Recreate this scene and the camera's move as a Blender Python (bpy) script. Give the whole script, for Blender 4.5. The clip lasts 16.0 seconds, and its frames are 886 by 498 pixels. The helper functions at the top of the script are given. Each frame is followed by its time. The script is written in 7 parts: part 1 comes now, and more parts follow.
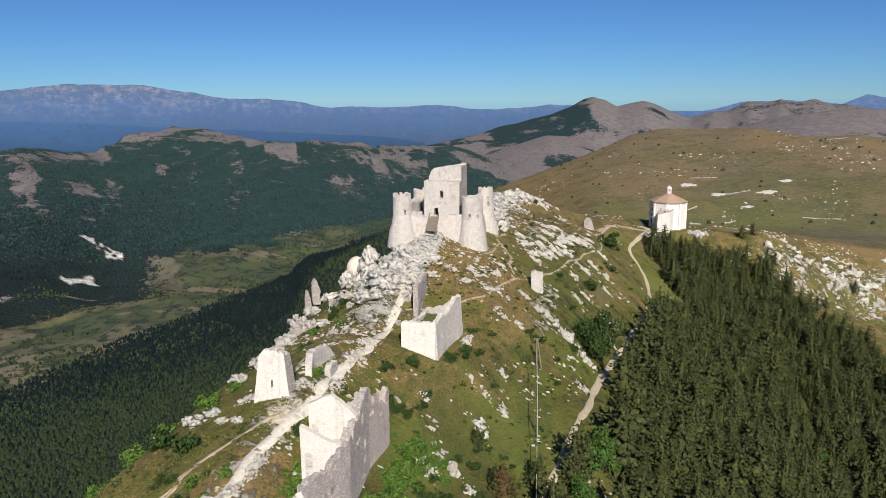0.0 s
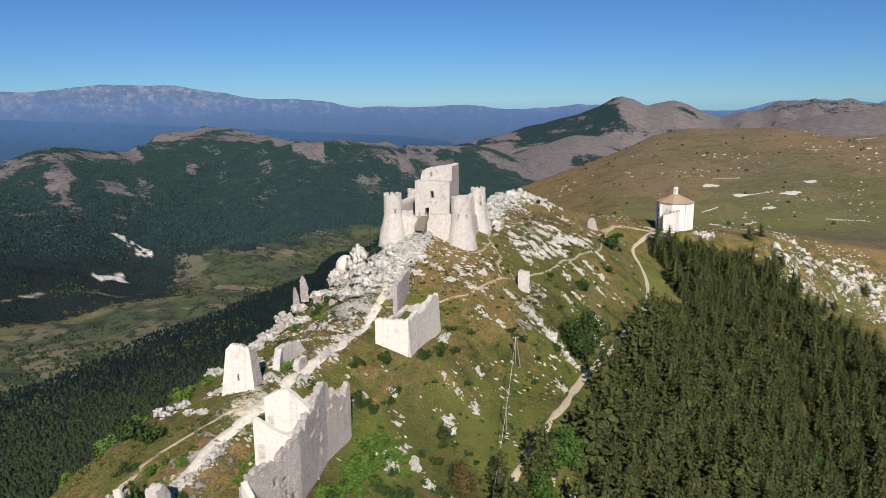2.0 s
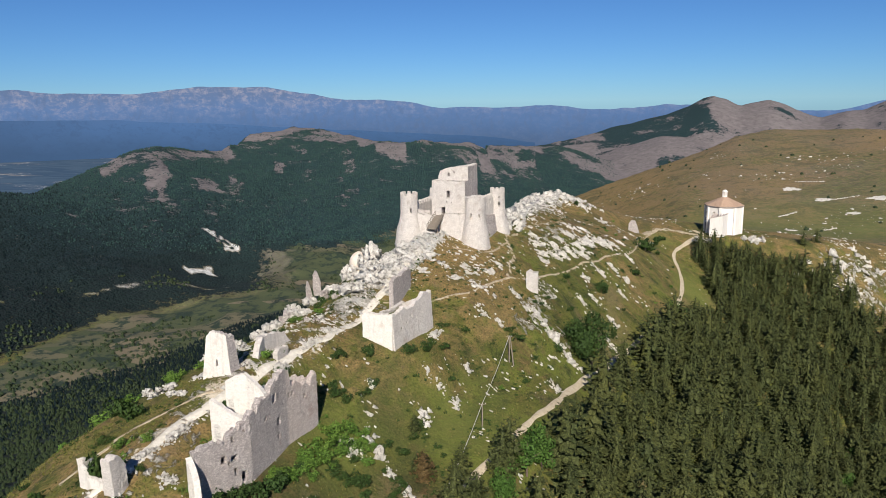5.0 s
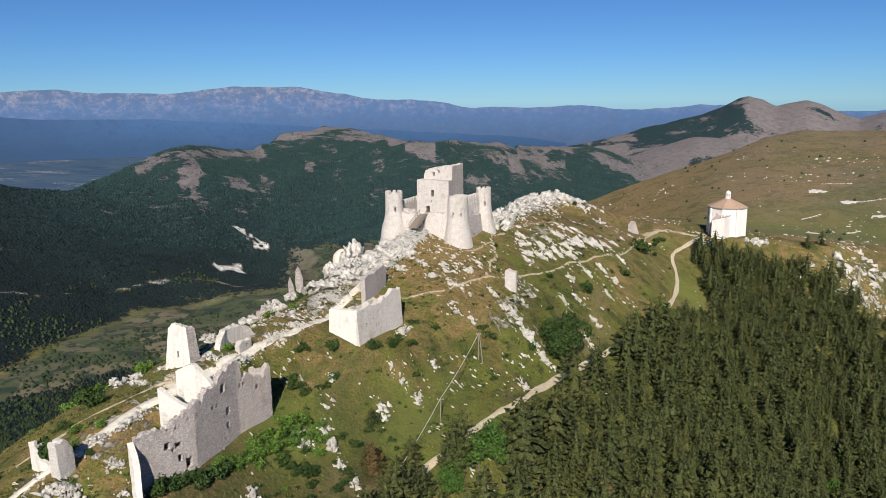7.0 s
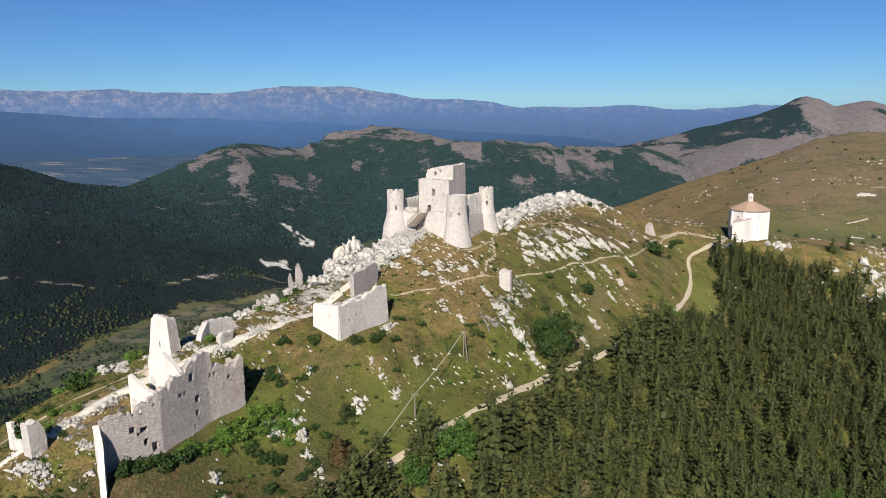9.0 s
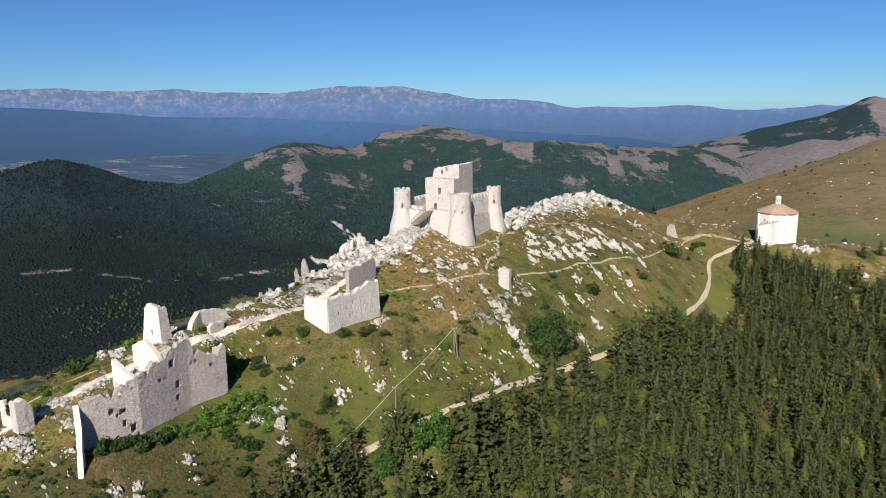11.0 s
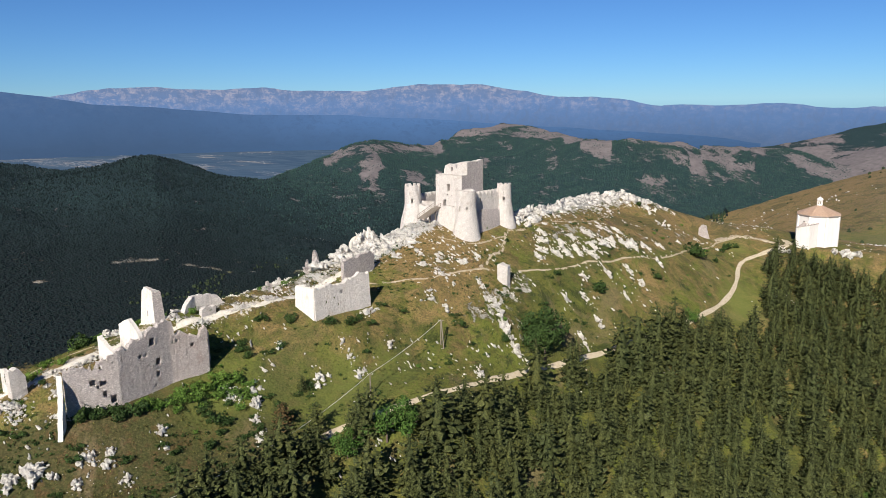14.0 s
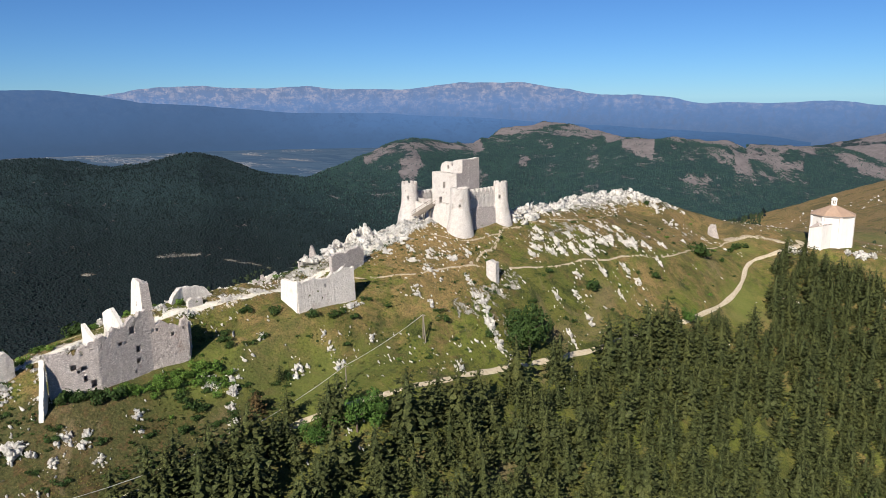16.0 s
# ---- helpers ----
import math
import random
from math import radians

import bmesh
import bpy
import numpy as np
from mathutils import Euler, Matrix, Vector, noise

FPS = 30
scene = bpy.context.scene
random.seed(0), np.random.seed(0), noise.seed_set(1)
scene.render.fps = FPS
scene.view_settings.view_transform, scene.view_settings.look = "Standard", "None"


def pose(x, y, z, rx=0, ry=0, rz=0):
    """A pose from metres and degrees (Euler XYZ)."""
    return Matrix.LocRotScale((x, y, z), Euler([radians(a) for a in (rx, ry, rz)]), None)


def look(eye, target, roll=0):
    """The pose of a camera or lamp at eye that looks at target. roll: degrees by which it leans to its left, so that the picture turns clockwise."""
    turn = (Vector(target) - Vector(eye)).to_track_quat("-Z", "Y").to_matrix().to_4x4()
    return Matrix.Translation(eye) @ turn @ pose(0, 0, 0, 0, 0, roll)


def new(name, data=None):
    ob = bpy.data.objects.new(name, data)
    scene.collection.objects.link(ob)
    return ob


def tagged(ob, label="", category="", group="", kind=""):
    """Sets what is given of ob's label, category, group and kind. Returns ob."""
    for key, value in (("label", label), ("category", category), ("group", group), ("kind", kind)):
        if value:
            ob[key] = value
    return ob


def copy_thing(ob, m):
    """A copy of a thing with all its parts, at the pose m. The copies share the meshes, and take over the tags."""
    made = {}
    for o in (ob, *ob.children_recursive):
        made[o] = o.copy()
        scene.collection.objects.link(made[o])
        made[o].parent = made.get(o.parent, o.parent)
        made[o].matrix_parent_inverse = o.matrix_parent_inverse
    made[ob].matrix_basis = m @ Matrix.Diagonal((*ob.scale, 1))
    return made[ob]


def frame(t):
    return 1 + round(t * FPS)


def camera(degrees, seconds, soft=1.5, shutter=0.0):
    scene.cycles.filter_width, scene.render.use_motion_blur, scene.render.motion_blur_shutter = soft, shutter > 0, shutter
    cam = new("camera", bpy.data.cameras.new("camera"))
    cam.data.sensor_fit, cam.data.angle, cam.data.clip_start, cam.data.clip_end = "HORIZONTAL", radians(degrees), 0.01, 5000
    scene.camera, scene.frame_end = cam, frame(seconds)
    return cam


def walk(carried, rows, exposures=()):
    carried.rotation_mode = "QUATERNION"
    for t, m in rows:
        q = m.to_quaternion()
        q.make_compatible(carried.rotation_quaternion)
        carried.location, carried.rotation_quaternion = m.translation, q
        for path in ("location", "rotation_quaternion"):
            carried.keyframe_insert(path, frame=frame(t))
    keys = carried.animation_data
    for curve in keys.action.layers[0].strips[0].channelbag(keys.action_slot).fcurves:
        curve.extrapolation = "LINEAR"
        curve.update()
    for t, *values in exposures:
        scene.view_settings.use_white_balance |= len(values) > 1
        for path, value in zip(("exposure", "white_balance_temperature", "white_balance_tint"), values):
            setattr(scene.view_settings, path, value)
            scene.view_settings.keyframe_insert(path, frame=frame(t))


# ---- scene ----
cam = camera(63.4, 16.0, soft=0.6)
PATH = [
    (0, (0.587, 0.041, 59.543), (0.584, 1.999, 59.137), -0.4),
    (0.5, (2.716, -0.388, 59.571), (2.686, 1.57, 59.166), -0.5),
    (1, (4.955, -0.832, 59.61), (4.901, 1.126, 59.204), -0.5),
    (1.5, (7.281, -1.281, 59.663), (7.212, 0.676, 59.258), -0.5),
    (2, (9.71, -1.661, 59.728), (9.629, 0.295, 59.322), -0.5),
    (2.5, (12.277, -1.903, 59.783), (12.182, 0.053, 59.378), -0.6),
    (3, (14.944, -2.116, 59.808), (14.83, -0.161, 59.403), -0.6),
    (3.5, (17.564, -2.398, 59.831), (17.395, -0.447, 59.426), -0.7),
    (3.7, (18.694, -2.498, 59.831), (18.5, -0.548, 59.428), -0.8),
    (5.8, (31.48, -3.207, 59.731), (31.142, -1.278, 59.327), -0.6),
    (6, (32.669, -3.233, 59.731), (32.332, -1.303, 59.328), -0.7),
    (6.5, (35.567, -3.191, 59.733), (35.224, -1.262, 59.331), -0.7),
    (7, (38.477, -3.089, 59.745), (38.08, -1.171, 59.343), -0.6),
    (7.5, (41.39, -2.937, 59.775), (40.959, -1.026, 59.372), -0.6),
    (8, (44.413, -2.712, 59.789), (43.948, -0.809, 59.387), -0.5),
    (8.5, (47.425, -2.488, 59.803), (46.93, -0.592, 59.4), -0.6),
    (9, (50.527, -2.176, 59.81), (50.001, -0.289, 59.408), -0.5),
    (11.5, (65.882, -0.578, 59.688), (65.178, 1.25, 59.287), -0.5),
    (12, (68.935, -0.175, 59.675), (68.191, 1.637, 59.274), -0.5),
    (12.5, (72.007, 0.338, 59.661), (71.222, 2.133, 59.259), -0.5),
    (13, (75.053, 0.913, 59.649), (74.239, 2.695, 59.246), -0.5),
    (13.5, (78.186, 1.654, 59.638), (77.345, 3.423, 59.234), -0.5),
    (14, (81.296, 2.35, 59.651), (80.429, 4.106, 59.246), -0.5),
    (14.5, (84.404, 3.147, 59.658), (83.51, 4.89, 59.252), -0.5),
    (15, (87.448, 3.962, 59.659), (86.528, 5.691, 59.252), -0.6),
    (15.5, (90.466, 4.868, 59.663), (89.521, 6.583, 59.255), -0.6),
    (16, (93.438, 5.739, 59.674), (92.468, 7.44, 59.265), -0.6),
]
walk(cam, [(t, look(eye, target, roll)) for t, eye, target, roll in PATH], exposures=[(0, 0.36), (8, 0.46), (16, 0.6)])

# ---- sun, sky ----
world = bpy.data.worlds.new("sky")
scene.world = world
world.use_nodes = True
wn = world.node_tree
sky = wn.nodes.new("ShaderNodeTexSky")
sky.sky_type = "NISHITA"
sky.sun_disc = False
sky.sun_elevation = radians(33)
sky.sun_rotation = radians(172)
sky.altitude = 2500
sky.air_density = 1.0
sky.dust_density = 0.0
sky.ozone_density = 3.5
tint = wn.nodes.new("ShaderNodeMix")
tint.data_type, tint.blend_type = "RGBA", "MULTIPLY"
tint.inputs[0].default_value = 1.0
tint.inputs[7].default_value = (0.57, 0.93, 1.36, 1)
wn.links.new(sky.outputs[0], tint.inputs[6])
wn.links.new(tint.outputs[2], wn.nodes["Background"].inputs[0])
wn.nodes["Background"].inputs[1].default_value = 0.043

sun = new("sun", bpy.data.lights.new("sun", "SUN"))
sun.data.energy = 5.0
sun.data.angle = radians(0.5)
sun.data.color = (1.0, 0.94, 0.84)
sun.matrix_world = look((14, -100, 66), (0, 0, 0))


# ---- materials ----
def start_mat(name, rough=0.85):
    m = bpy.data.materials.new(name)
    m.use_nodes = True
    nt = m.node_tree
    b = nt.nodes["Principled BSDF"]
    b.inputs["Roughness"].default_value = rough
    b.inputs["Specular IOR Level"].default_value = 0.25
    return m, nt, b


def plug(nt, socket, v):
    if isinstance(v, bpy.types.NodeSocket):
        nt.links.new(v, socket)
    elif v is not None:
        socket.default_value = (*v, 1) if isinstance(v, tuple) and len(v) == 3 and socket.type == "RGBA" else v


def place(nt):
    return nt.nodes.new("ShaderNodeNewGeometry").outputs["Position"]


def scaled(nt, vec, s):
    n = nt.nodes.new("ShaderNodeVectorMath")
    n.operation = "MULTIPLY"
    plug(nt, n.inputs[0], vec)
    n.inputs[1].default_value = s
    return n.outputs[0]


def noisy(nt, vec, scale, detail=4.0, rough=0.55, warp=0.0):
    n = nt.nodes.new("ShaderNodeTexNoise")
    plug(nt, n.inputs["Vector"], vec)
    n.inputs["Scale"].default_value = scale
    n.inputs["Detail"].default_value = detail
    n.inputs["Roughness"].default_value = rough
    n.inputs["Distortion"].default_value = warp
    return n.outputs[0]


def cells(nt, vec, scale, feature="F1", out="Distance"):
    n = nt.nodes.new("ShaderNodeTexVoronoi")
    n.feature = feature
    plug(nt, n.inputs["Vector"], vec)
    n.inputs["Scale"].default_value = scale
    return n.outputs[out]


def ramp(nt, v, lo, hi, a=0.0, b=1.0):
    n = nt.nodes.new("ShaderNodeMapRange")
    plug(nt, n.inputs[0], v)
    plug(nt, n.inputs[1], lo)
    plug(nt, n.inputs[2], hi)
    n.inputs[3].default_value, n.inputs[4].default_value = a, b
    return n.outputs[0]


def calc(nt, op, a, b=None):
    n = nt.nodes.new("ShaderNodeMath")
    n.operation = op
    plug(nt, n.inputs[0], a)
    plug(nt, n.inputs[1], b)
    return n.outputs[0]


def blend(nt, f, a, b):
    n = nt.nodes.new("ShaderNodeMix")
    n.data_type = "RGBA"
    plug(nt, n.inputs[0], f)
    plug(nt, n.inputs[6], a)
    plug(nt, n.inputs[7], b)
    return n.outputs[2]


def attr(nt, name):
    n = nt.nodes.new("ShaderNodeAttribute")
    n.attribute_name = name
    return n.outputs["Fac"]


def bumped(nt, b, h, strength=0.5, dist=0.1):
    n = nt.nodes.new("ShaderNodeBump")
    n.inputs["Strength"].default_value = strength
    n.inputs["Distance"].default_value = dist
    plug(nt, n.inputs["Height"], h)
    nt.links.new(n.outputs[0], b.inputs["Normal"])


def per_object(nt):
    return nt.nodes.new("ShaderNodeObjectInfo").outputs["Random"]


def per_island(nt):
    return nt.nodes.new("ShaderNodeNewGeometry").outputs["Random Per Island"]


def ground_material():
    m, nt, b = start_mat("hill ground", 0.95)
    p = place(nt)
    big = noisy(nt, p, 0.035, 5, 0.6)
    mid = noisy(nt, p, 0.25, 6, 0.6)
    fine = noisy(nt, p, 2.2, 6, 0.7)
    tuft = cells(nt, p, 1.6)
    green = blend(nt, ramp(nt, mid, 0.3, 0.7), (0.054, 0.06, 0.012), (0.142, 0.138, 0.029))
    green = blend(nt, ramp(nt, tuft, 0.0, 0.5, 0.75, 0.0), green, (0.042, 0.052, 0.009))
    green = blend(nt, ramp(nt, noisy(nt, p, 0.09, 7, 0.7, 0.6), 0.45, 0.57, 0.0, 0.8), green, blend(nt, fine, (0.07, 0.09, 0.013), (0.15, 0.168, 0.028)))
    straw = blend(nt, ramp(nt, fine, 0.3, 0.7), (0.125, 0.078, 0.03), (0.31, 0.21, 0.088))
    scrub = noisy(nt, p, 0.16, 9, 0.75, 0.4)
    green = blend(nt, ramp(nt, scrub, 0.52, 0.59, 0.0, 0.9), green, (0.026, 0.038, 0.008))
    green = blend(nt, ramp(nt, noisy(nt, p, 0.13, 8, 0.72, 0.7), 0.56, 0.63, 0.0, 0.75), green, (0.1, 0.062, 0.028))
    straw = blend(nt, ramp(nt, scrub, 0.42, 0.36), straw, (0.13, 0.08, 0.05))
    dryness = calc(nt, "ADD", attr(nt, "dry"), calc(nt, "MULTIPLY", calc(nt, "SUBTRACT", noisy(nt, p, 0.22, 9, 0.72, 0.5), 0.48), 2.8))
    col = blend(nt, ramp(nt, dryness, 0.25, 0.8), green, straw)
    # coarse dark heath with rusty stalks
    coarse = blend(nt, ramp(nt, fine, 0.35, 0.65), (0.023, 0.027, 0.009), (0.072, 0.066, 0.023))
    coarse = blend(nt, ramp(nt, noisy(nt, p, 0.5, 6, 0.7, 0.5), 0.48, 0.6, 0.0, 0.85), coarse, (0.085, 0.046, 0.022))
    thick = calc(nt, "ADD", attr(nt, "coarse"), calc(nt, "MULTIPLY", calc(nt, "SUBTRACT", noisy(nt, p, 0.17, 8, 0.7, 0.5), 0.5), 2.2))
    col = blend(nt, ramp(nt, thick, 0.4, 0.75, 0.0, 0.9), col, coarse)
    # broad dull patches, sheep-bitten and overgrown
    worn = noisy(nt, p, 0.045, 10, 0.74, 0.8)
    col = blend(nt, ramp(nt, worn, 0.52, 0.6, 0.0, 0.6), col, (0.05, 0.056, 0.018))
    col = blend(nt, ramp(nt, worn, 0.44, 0.37, 0.0, 0.5), col, (0.2, 0.145, 0.082))
    # dark specks painted as the shade among tufts, and bleached stalks
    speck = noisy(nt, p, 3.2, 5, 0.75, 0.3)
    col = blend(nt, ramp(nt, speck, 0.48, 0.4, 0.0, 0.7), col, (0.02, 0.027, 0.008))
    col = blend(nt, ramp(nt, speck, 0.57, 0.67, 0.0, 0.45), col, (0.23, 0.19, 0.085))
    # bare far hills, distance haze mixed into their mauve-grey colour
    hazed_heath = blend(nt, ramp(nt, big, 0.3, 0.7), (0.118, 0.102, 0.104), (0.178, 0.155, 0.156))
    hazed_heath = blend(nt, ramp(nt, noisy(nt, p, 0.06, 8, 0.75), 0.52, 0.66, 0.0, 0.7), hazed_heath, (0.075, 0.074, 0.064))
    col = blend(nt, attr(nt, "hazed_heath"), col, hazed_heath)
    col = blend(nt, attr(nt, "lush"), col, blend(nt, fine, (0.078, 0.1, 0.018), (0.18, 0.195, 0.045)))
    # woodland seen from afar: crowns as cells, gaps between them darkened as shade
    crown = cells(nt, p, 0.16)
    wood_col = blend(nt, ramp(nt, crown, 0.0, 0.75), (0.016, 0.028, 0.02), (0.006, 0.011, 0.009))
    wood_col = blend(nt, ramp(nt, big, 0.35, 0.65, 0.0, 0.6), wood_col, (0.01, 0.02, 0.015))
    # far woods tinted blue to stand for haze
    wood_col = blend(nt, calc(nt, "MULTIPLY", attr(nt, "hazed_heath"), 0.8), wood_col, blend(nt, ramp(nt, crown, 0.0, 0.8), (0.021, 0.05, 0.053), (0.011, 0.03, 0.035)))
    # woods across the valley darkened as if shaded, masked by bearing and height
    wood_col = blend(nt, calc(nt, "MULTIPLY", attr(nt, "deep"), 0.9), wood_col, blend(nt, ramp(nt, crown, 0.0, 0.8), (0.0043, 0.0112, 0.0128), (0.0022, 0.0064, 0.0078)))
    edge = noisy(nt, p, 0.014, 10, 0.78, 0.3)
    wood = calc(nt, "ADD", attr(nt, "wood"), calc(nt, "MULTIPLY", calc(nt, "SUBTRACT", edge, 0.5), 1.5))
    wood = calc(nt, "ADD", wood, calc(nt, "MULTIPLY", calc(nt, "SUBTRACT", noisy(nt, p, 0.06, 8, 0.75, 0.4), 0.5), 1.7))
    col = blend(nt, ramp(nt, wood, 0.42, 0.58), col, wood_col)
    # bare limestone, broken into small pieces
    lime = blend(nt, ramp(nt, fine, 0.3, 0.7), (0.26, 0.24, 0.205), (0.56, 0.525, 0.47))
    crack = calc(nt, "ABSOLUTE", calc(nt, "SUBTRACT", noisy(nt, p, 1.2, 7, 0.7, 0.7), 0.5))
    lime = blend(nt, ramp(nt, crack, 0.0, 0.05), (0.22, 0.2, 0.16), lime)
    spots = noisy(nt, scaled(nt, p, (1.0, 1.0, 0.5)), 0.45, 9, 0.68, 0.6)
    rockiness = calc(nt, "ADD", attr(nt, "rock"), calc(nt, "MULTIPLY", calc(nt, "SUBTRACT", spots, 0.5), 2.4))
    rock_f = ramp(nt, rockiness, 0.62, 0.72)
    col = blend(nt, rock_f, col, lime)
    # freshly broken faces of the quarries
    fresh = noisy(nt, p, 0.09, 6, 0.7)
    col = blend(nt, ramp(nt, attr(nt, "rock"), 0.8, 1.0), col, blend(nt, ramp(nt, fresh, 0.35, 0.6), (0.22, 0.22, 0.2), (0.66, 0.64, 0.62)))
    # trodden earth
    soil = blend(nt, fine, (0.4, 0.33, 0.24), (0.66, 0.58, 0.47))
    wear = calc(nt, "ADD", attr(nt, "path"), calc(nt, "MULTIPLY", calc(nt, "SUBTRACT", noisy(nt, p, 0.7, 6, 0.75), 0.5), 1.8))
    col = blend(nt, ramp(nt, wear, 0.45, 0.62), col, soil)
    # ploughed and mown strips in the valley
    strip = cells(nt, scaled(nt, p, (0.6, 1.5, 1.0)), 0.011, "F1", "Color")
    sep = nt.nodes.new("ShaderNodeSeparateColor")
    plug(nt, sep.inputs[0], strip)
    crop = blend(nt, ramp(nt, sep.outputs[0], 0.55, 0.85), (0.062, 0.074, 0.036), (0.15, 0.125, 0.082))
    crop = blend(nt, ramp(nt, noisy(nt, p, 0.03, 9, 0.75), 0.5, 0.56), crop, (0.022, 0.036, 0.024))
    field = calc(nt, "ADD", attr(nt, "field"), calc(nt, "MULTIPLY", calc(nt, "SUBTRACT", edge, 0.5), 0.7))
    col = blend(nt, ramp(nt, field, 0.45, 0.55), col, crop)
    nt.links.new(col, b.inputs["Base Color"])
    h = calc(nt, "ADD", calc(nt, "MULTIPLY", rock_f, calc(nt, "ADD", 0.6, calc(nt, "MULTIPLY", fine, 0.8))), calc(nt, "MULTIPLY", fine, 0.5))
    h = calc(nt, "SUBTRACT", h, calc(nt, "MULTIPLY", tuft, 0.35))
    canopy = calc(nt, "MULTIPLY", ramp(nt, wood, 0.42, 0.58), calc(nt, "SUBTRACT", 1.0, crown))
    bumped(nt, b, calc(nt, "ADD", calc(nt, "MULTIPLY", h, 0.28), calc(nt, "MULTIPLY", canopy, 3.0)), 1.0, 1.0)
    return m


def limestone_material():
    m, nt, b = start_mat("limestone", 0.9)
    p = place(nt)
    fine = noisy(nt, p, 3.2, 8, 0.72)
    mid = noisy(nt, p, 0.8, 6, 0.65)
    beds = noisy(nt, scaled(nt, p, (0.5, 2.2, 1.3)), 1.3, 7, 0.7, 0.4)
    col = blend(nt, ramp(nt, mid, 0.3, 0.7), (0.5, 0.465, 0.425), (0.76, 0.72, 0.67))
    # dark streaks along the beds, standing in for shaded crevices too
    col = blend(nt, ramp(nt, beds, 0.37, 0.47, 0.75, 0.0), col, (0.23, 0.21, 0.18))
    col = blend(nt, ramp(nt, fine, 0.32, 0.5, 0.6, 0.0), col, (0.33, 0.3, 0.25))
    col = blend(nt, ramp(nt, noisy(nt, p, 1.6, 5, 0.6), 0.58, 0.7, 0.0, 0.45), col, (0.26, 0.24, 0.18))
    nt.links.new(col, b.inputs["Base Color"])
    bumped(nt, b, calc(nt, "ADD", fine, calc(nt, "MULTIPLY", beds, 1.5)), 0.9, 0.3)
    return m


def masonry_material(name, pale, deep, joint=0.3, size=3.6, stain=(0.3, 0.2, 0.14), stain_at=0.66):
    m, nt, b = start_mat(name, 0.92)
    p = place(nt)
    rugged = nt.nodes.new("ShaderNodeVectorMath")
    shift = nt.nodes.new("ShaderNodeTexNoise")
    plug(nt, shift.inputs["Vector"], p)
    shift.inputs["Scale"].default_value = 2.5
    plug(nt, rugged.inputs[0], p)
    plug(nt, rugged.inputs[1], scaled(nt, shift.outputs[1], (0.3, 0.3, 0.2)))
    stone = cells(nt, scaled(nt, rugged.outputs[0], (1, 1, 2.0)), size, "F1", "Color")
    sep = nt.nodes.new("ShaderNodeSeparateColor")
    plug(nt, sep.inputs[0], stone)
    gap = cells(nt, scaled(nt, rugged.outputs[0], (1, 1, 2.0)), size, "DISTANCE_TO_EDGE")
    fine = noisy(nt, p, 6.0, 6, 0.7)
    big = noisy(nt, p, 0.45, 5, 0.65)
    col = blend(nt, sep.outputs[0], deep, pale)
    # joints darkened, with the shadow between stones painted in
    col = blend(nt, calc(nt, "MULTIPLY", ramp(nt, gap, 0.13, 0.02), joint), col, tuple(c * 0.42 for c in deep))
    col = blend(nt, ramp(nt, fine, 0.3, 0.55, 0.35, 0.0), col, tuple(c * 0.6 for c in deep))
    col = blend(nt, calc(nt, "MULTIPLY", ramp(nt, big, stain_at - 0.08, stain_at + 0.1), 0.6), col, stain)
    streak = noisy(nt, scaled(nt, p, (1.6, 1.6, 0.14)), 1.0, 4, 0.6)
    col = blend(nt, ramp(nt, streak, 0.55, 0.8, 0.0, 0.55), col, tuple(c * 0.5 for c in deep))
    # patches where the face has weathered back, and damp grey ones
    patch = noisy(nt, p, 0.8, 8, 0.72, 0.5)
    col = blend(nt, ramp(nt, patch, 0.54, 0.62, 0.0, 0.42), col, tuple(c * 0.72 for c in deep))
    pits = noisy(nt, p, 2.6, 3, 0.6)
    col = blend(nt, ramp(nt, pits, 0.66, 0.72, 0.0, 0.6), col, tuple(c * 0.4 for c in deep))
    nt.links.new(col, b.inputs["Base Color"])
    h = calc(nt, "ADD", calc(nt, "MULTIPLY", ramp(nt, gap, 0.0, 0.12), joint * 2), calc(nt, "MULTIPLY", fine, 1.3))
    h = calc(nt, "SUBTRACT", h, ramp(nt, patch, 0.54, 0.62, 0.0, 0.12))
    bumped(nt, b, h, 0.9, 0.06 + 0.22 * joint)
    return m


def plaster_material():
    m, nt, b = start_mat("white lime plaster", 0.85)
    p = place(nt)
    big = noisy(nt, p, 0.35, 5, 0.6)
    streak = noisy(nt, scaled(nt, p, (1.2, 1.2, 0.1)), 1.0, 5, 0.65)
    col = blend(nt, big, (0.63, 0.585, 0.54), (0.74, 0.7, 0.66))
    col = blend(nt, ramp(nt, streak, 0.55, 0.75, 0.0, 0.5), col, (0.42, 0.38, 0.34))
    nt.links.new(col, b.inputs["Base Color"])
    bumped(nt, b, noisy(nt, p, 4, 5, 0.6), 0.3, 0.05)
    return m


def speckled(name, a, c, scale=3.0, rough=0.8, bump=0.3, dist=0.05, use_object=False):
    m, nt, b = start_mat(name, rough)
    p = place(nt)
    n = noisy(nt, p, scale, 6, 0.65)
    col = blend(nt, ramp(nt, n, 0.3, 0.7), a, c)
    if use_object:
        col = blend(nt, calc(nt, "MULTIPLY", per_object(nt), 0.5), col, tuple(v * 0.5 for v in a))
    nt.links.new(col, b.inputs["Base Color"])
    bumped(nt, b, n, bump, dist)
    return m


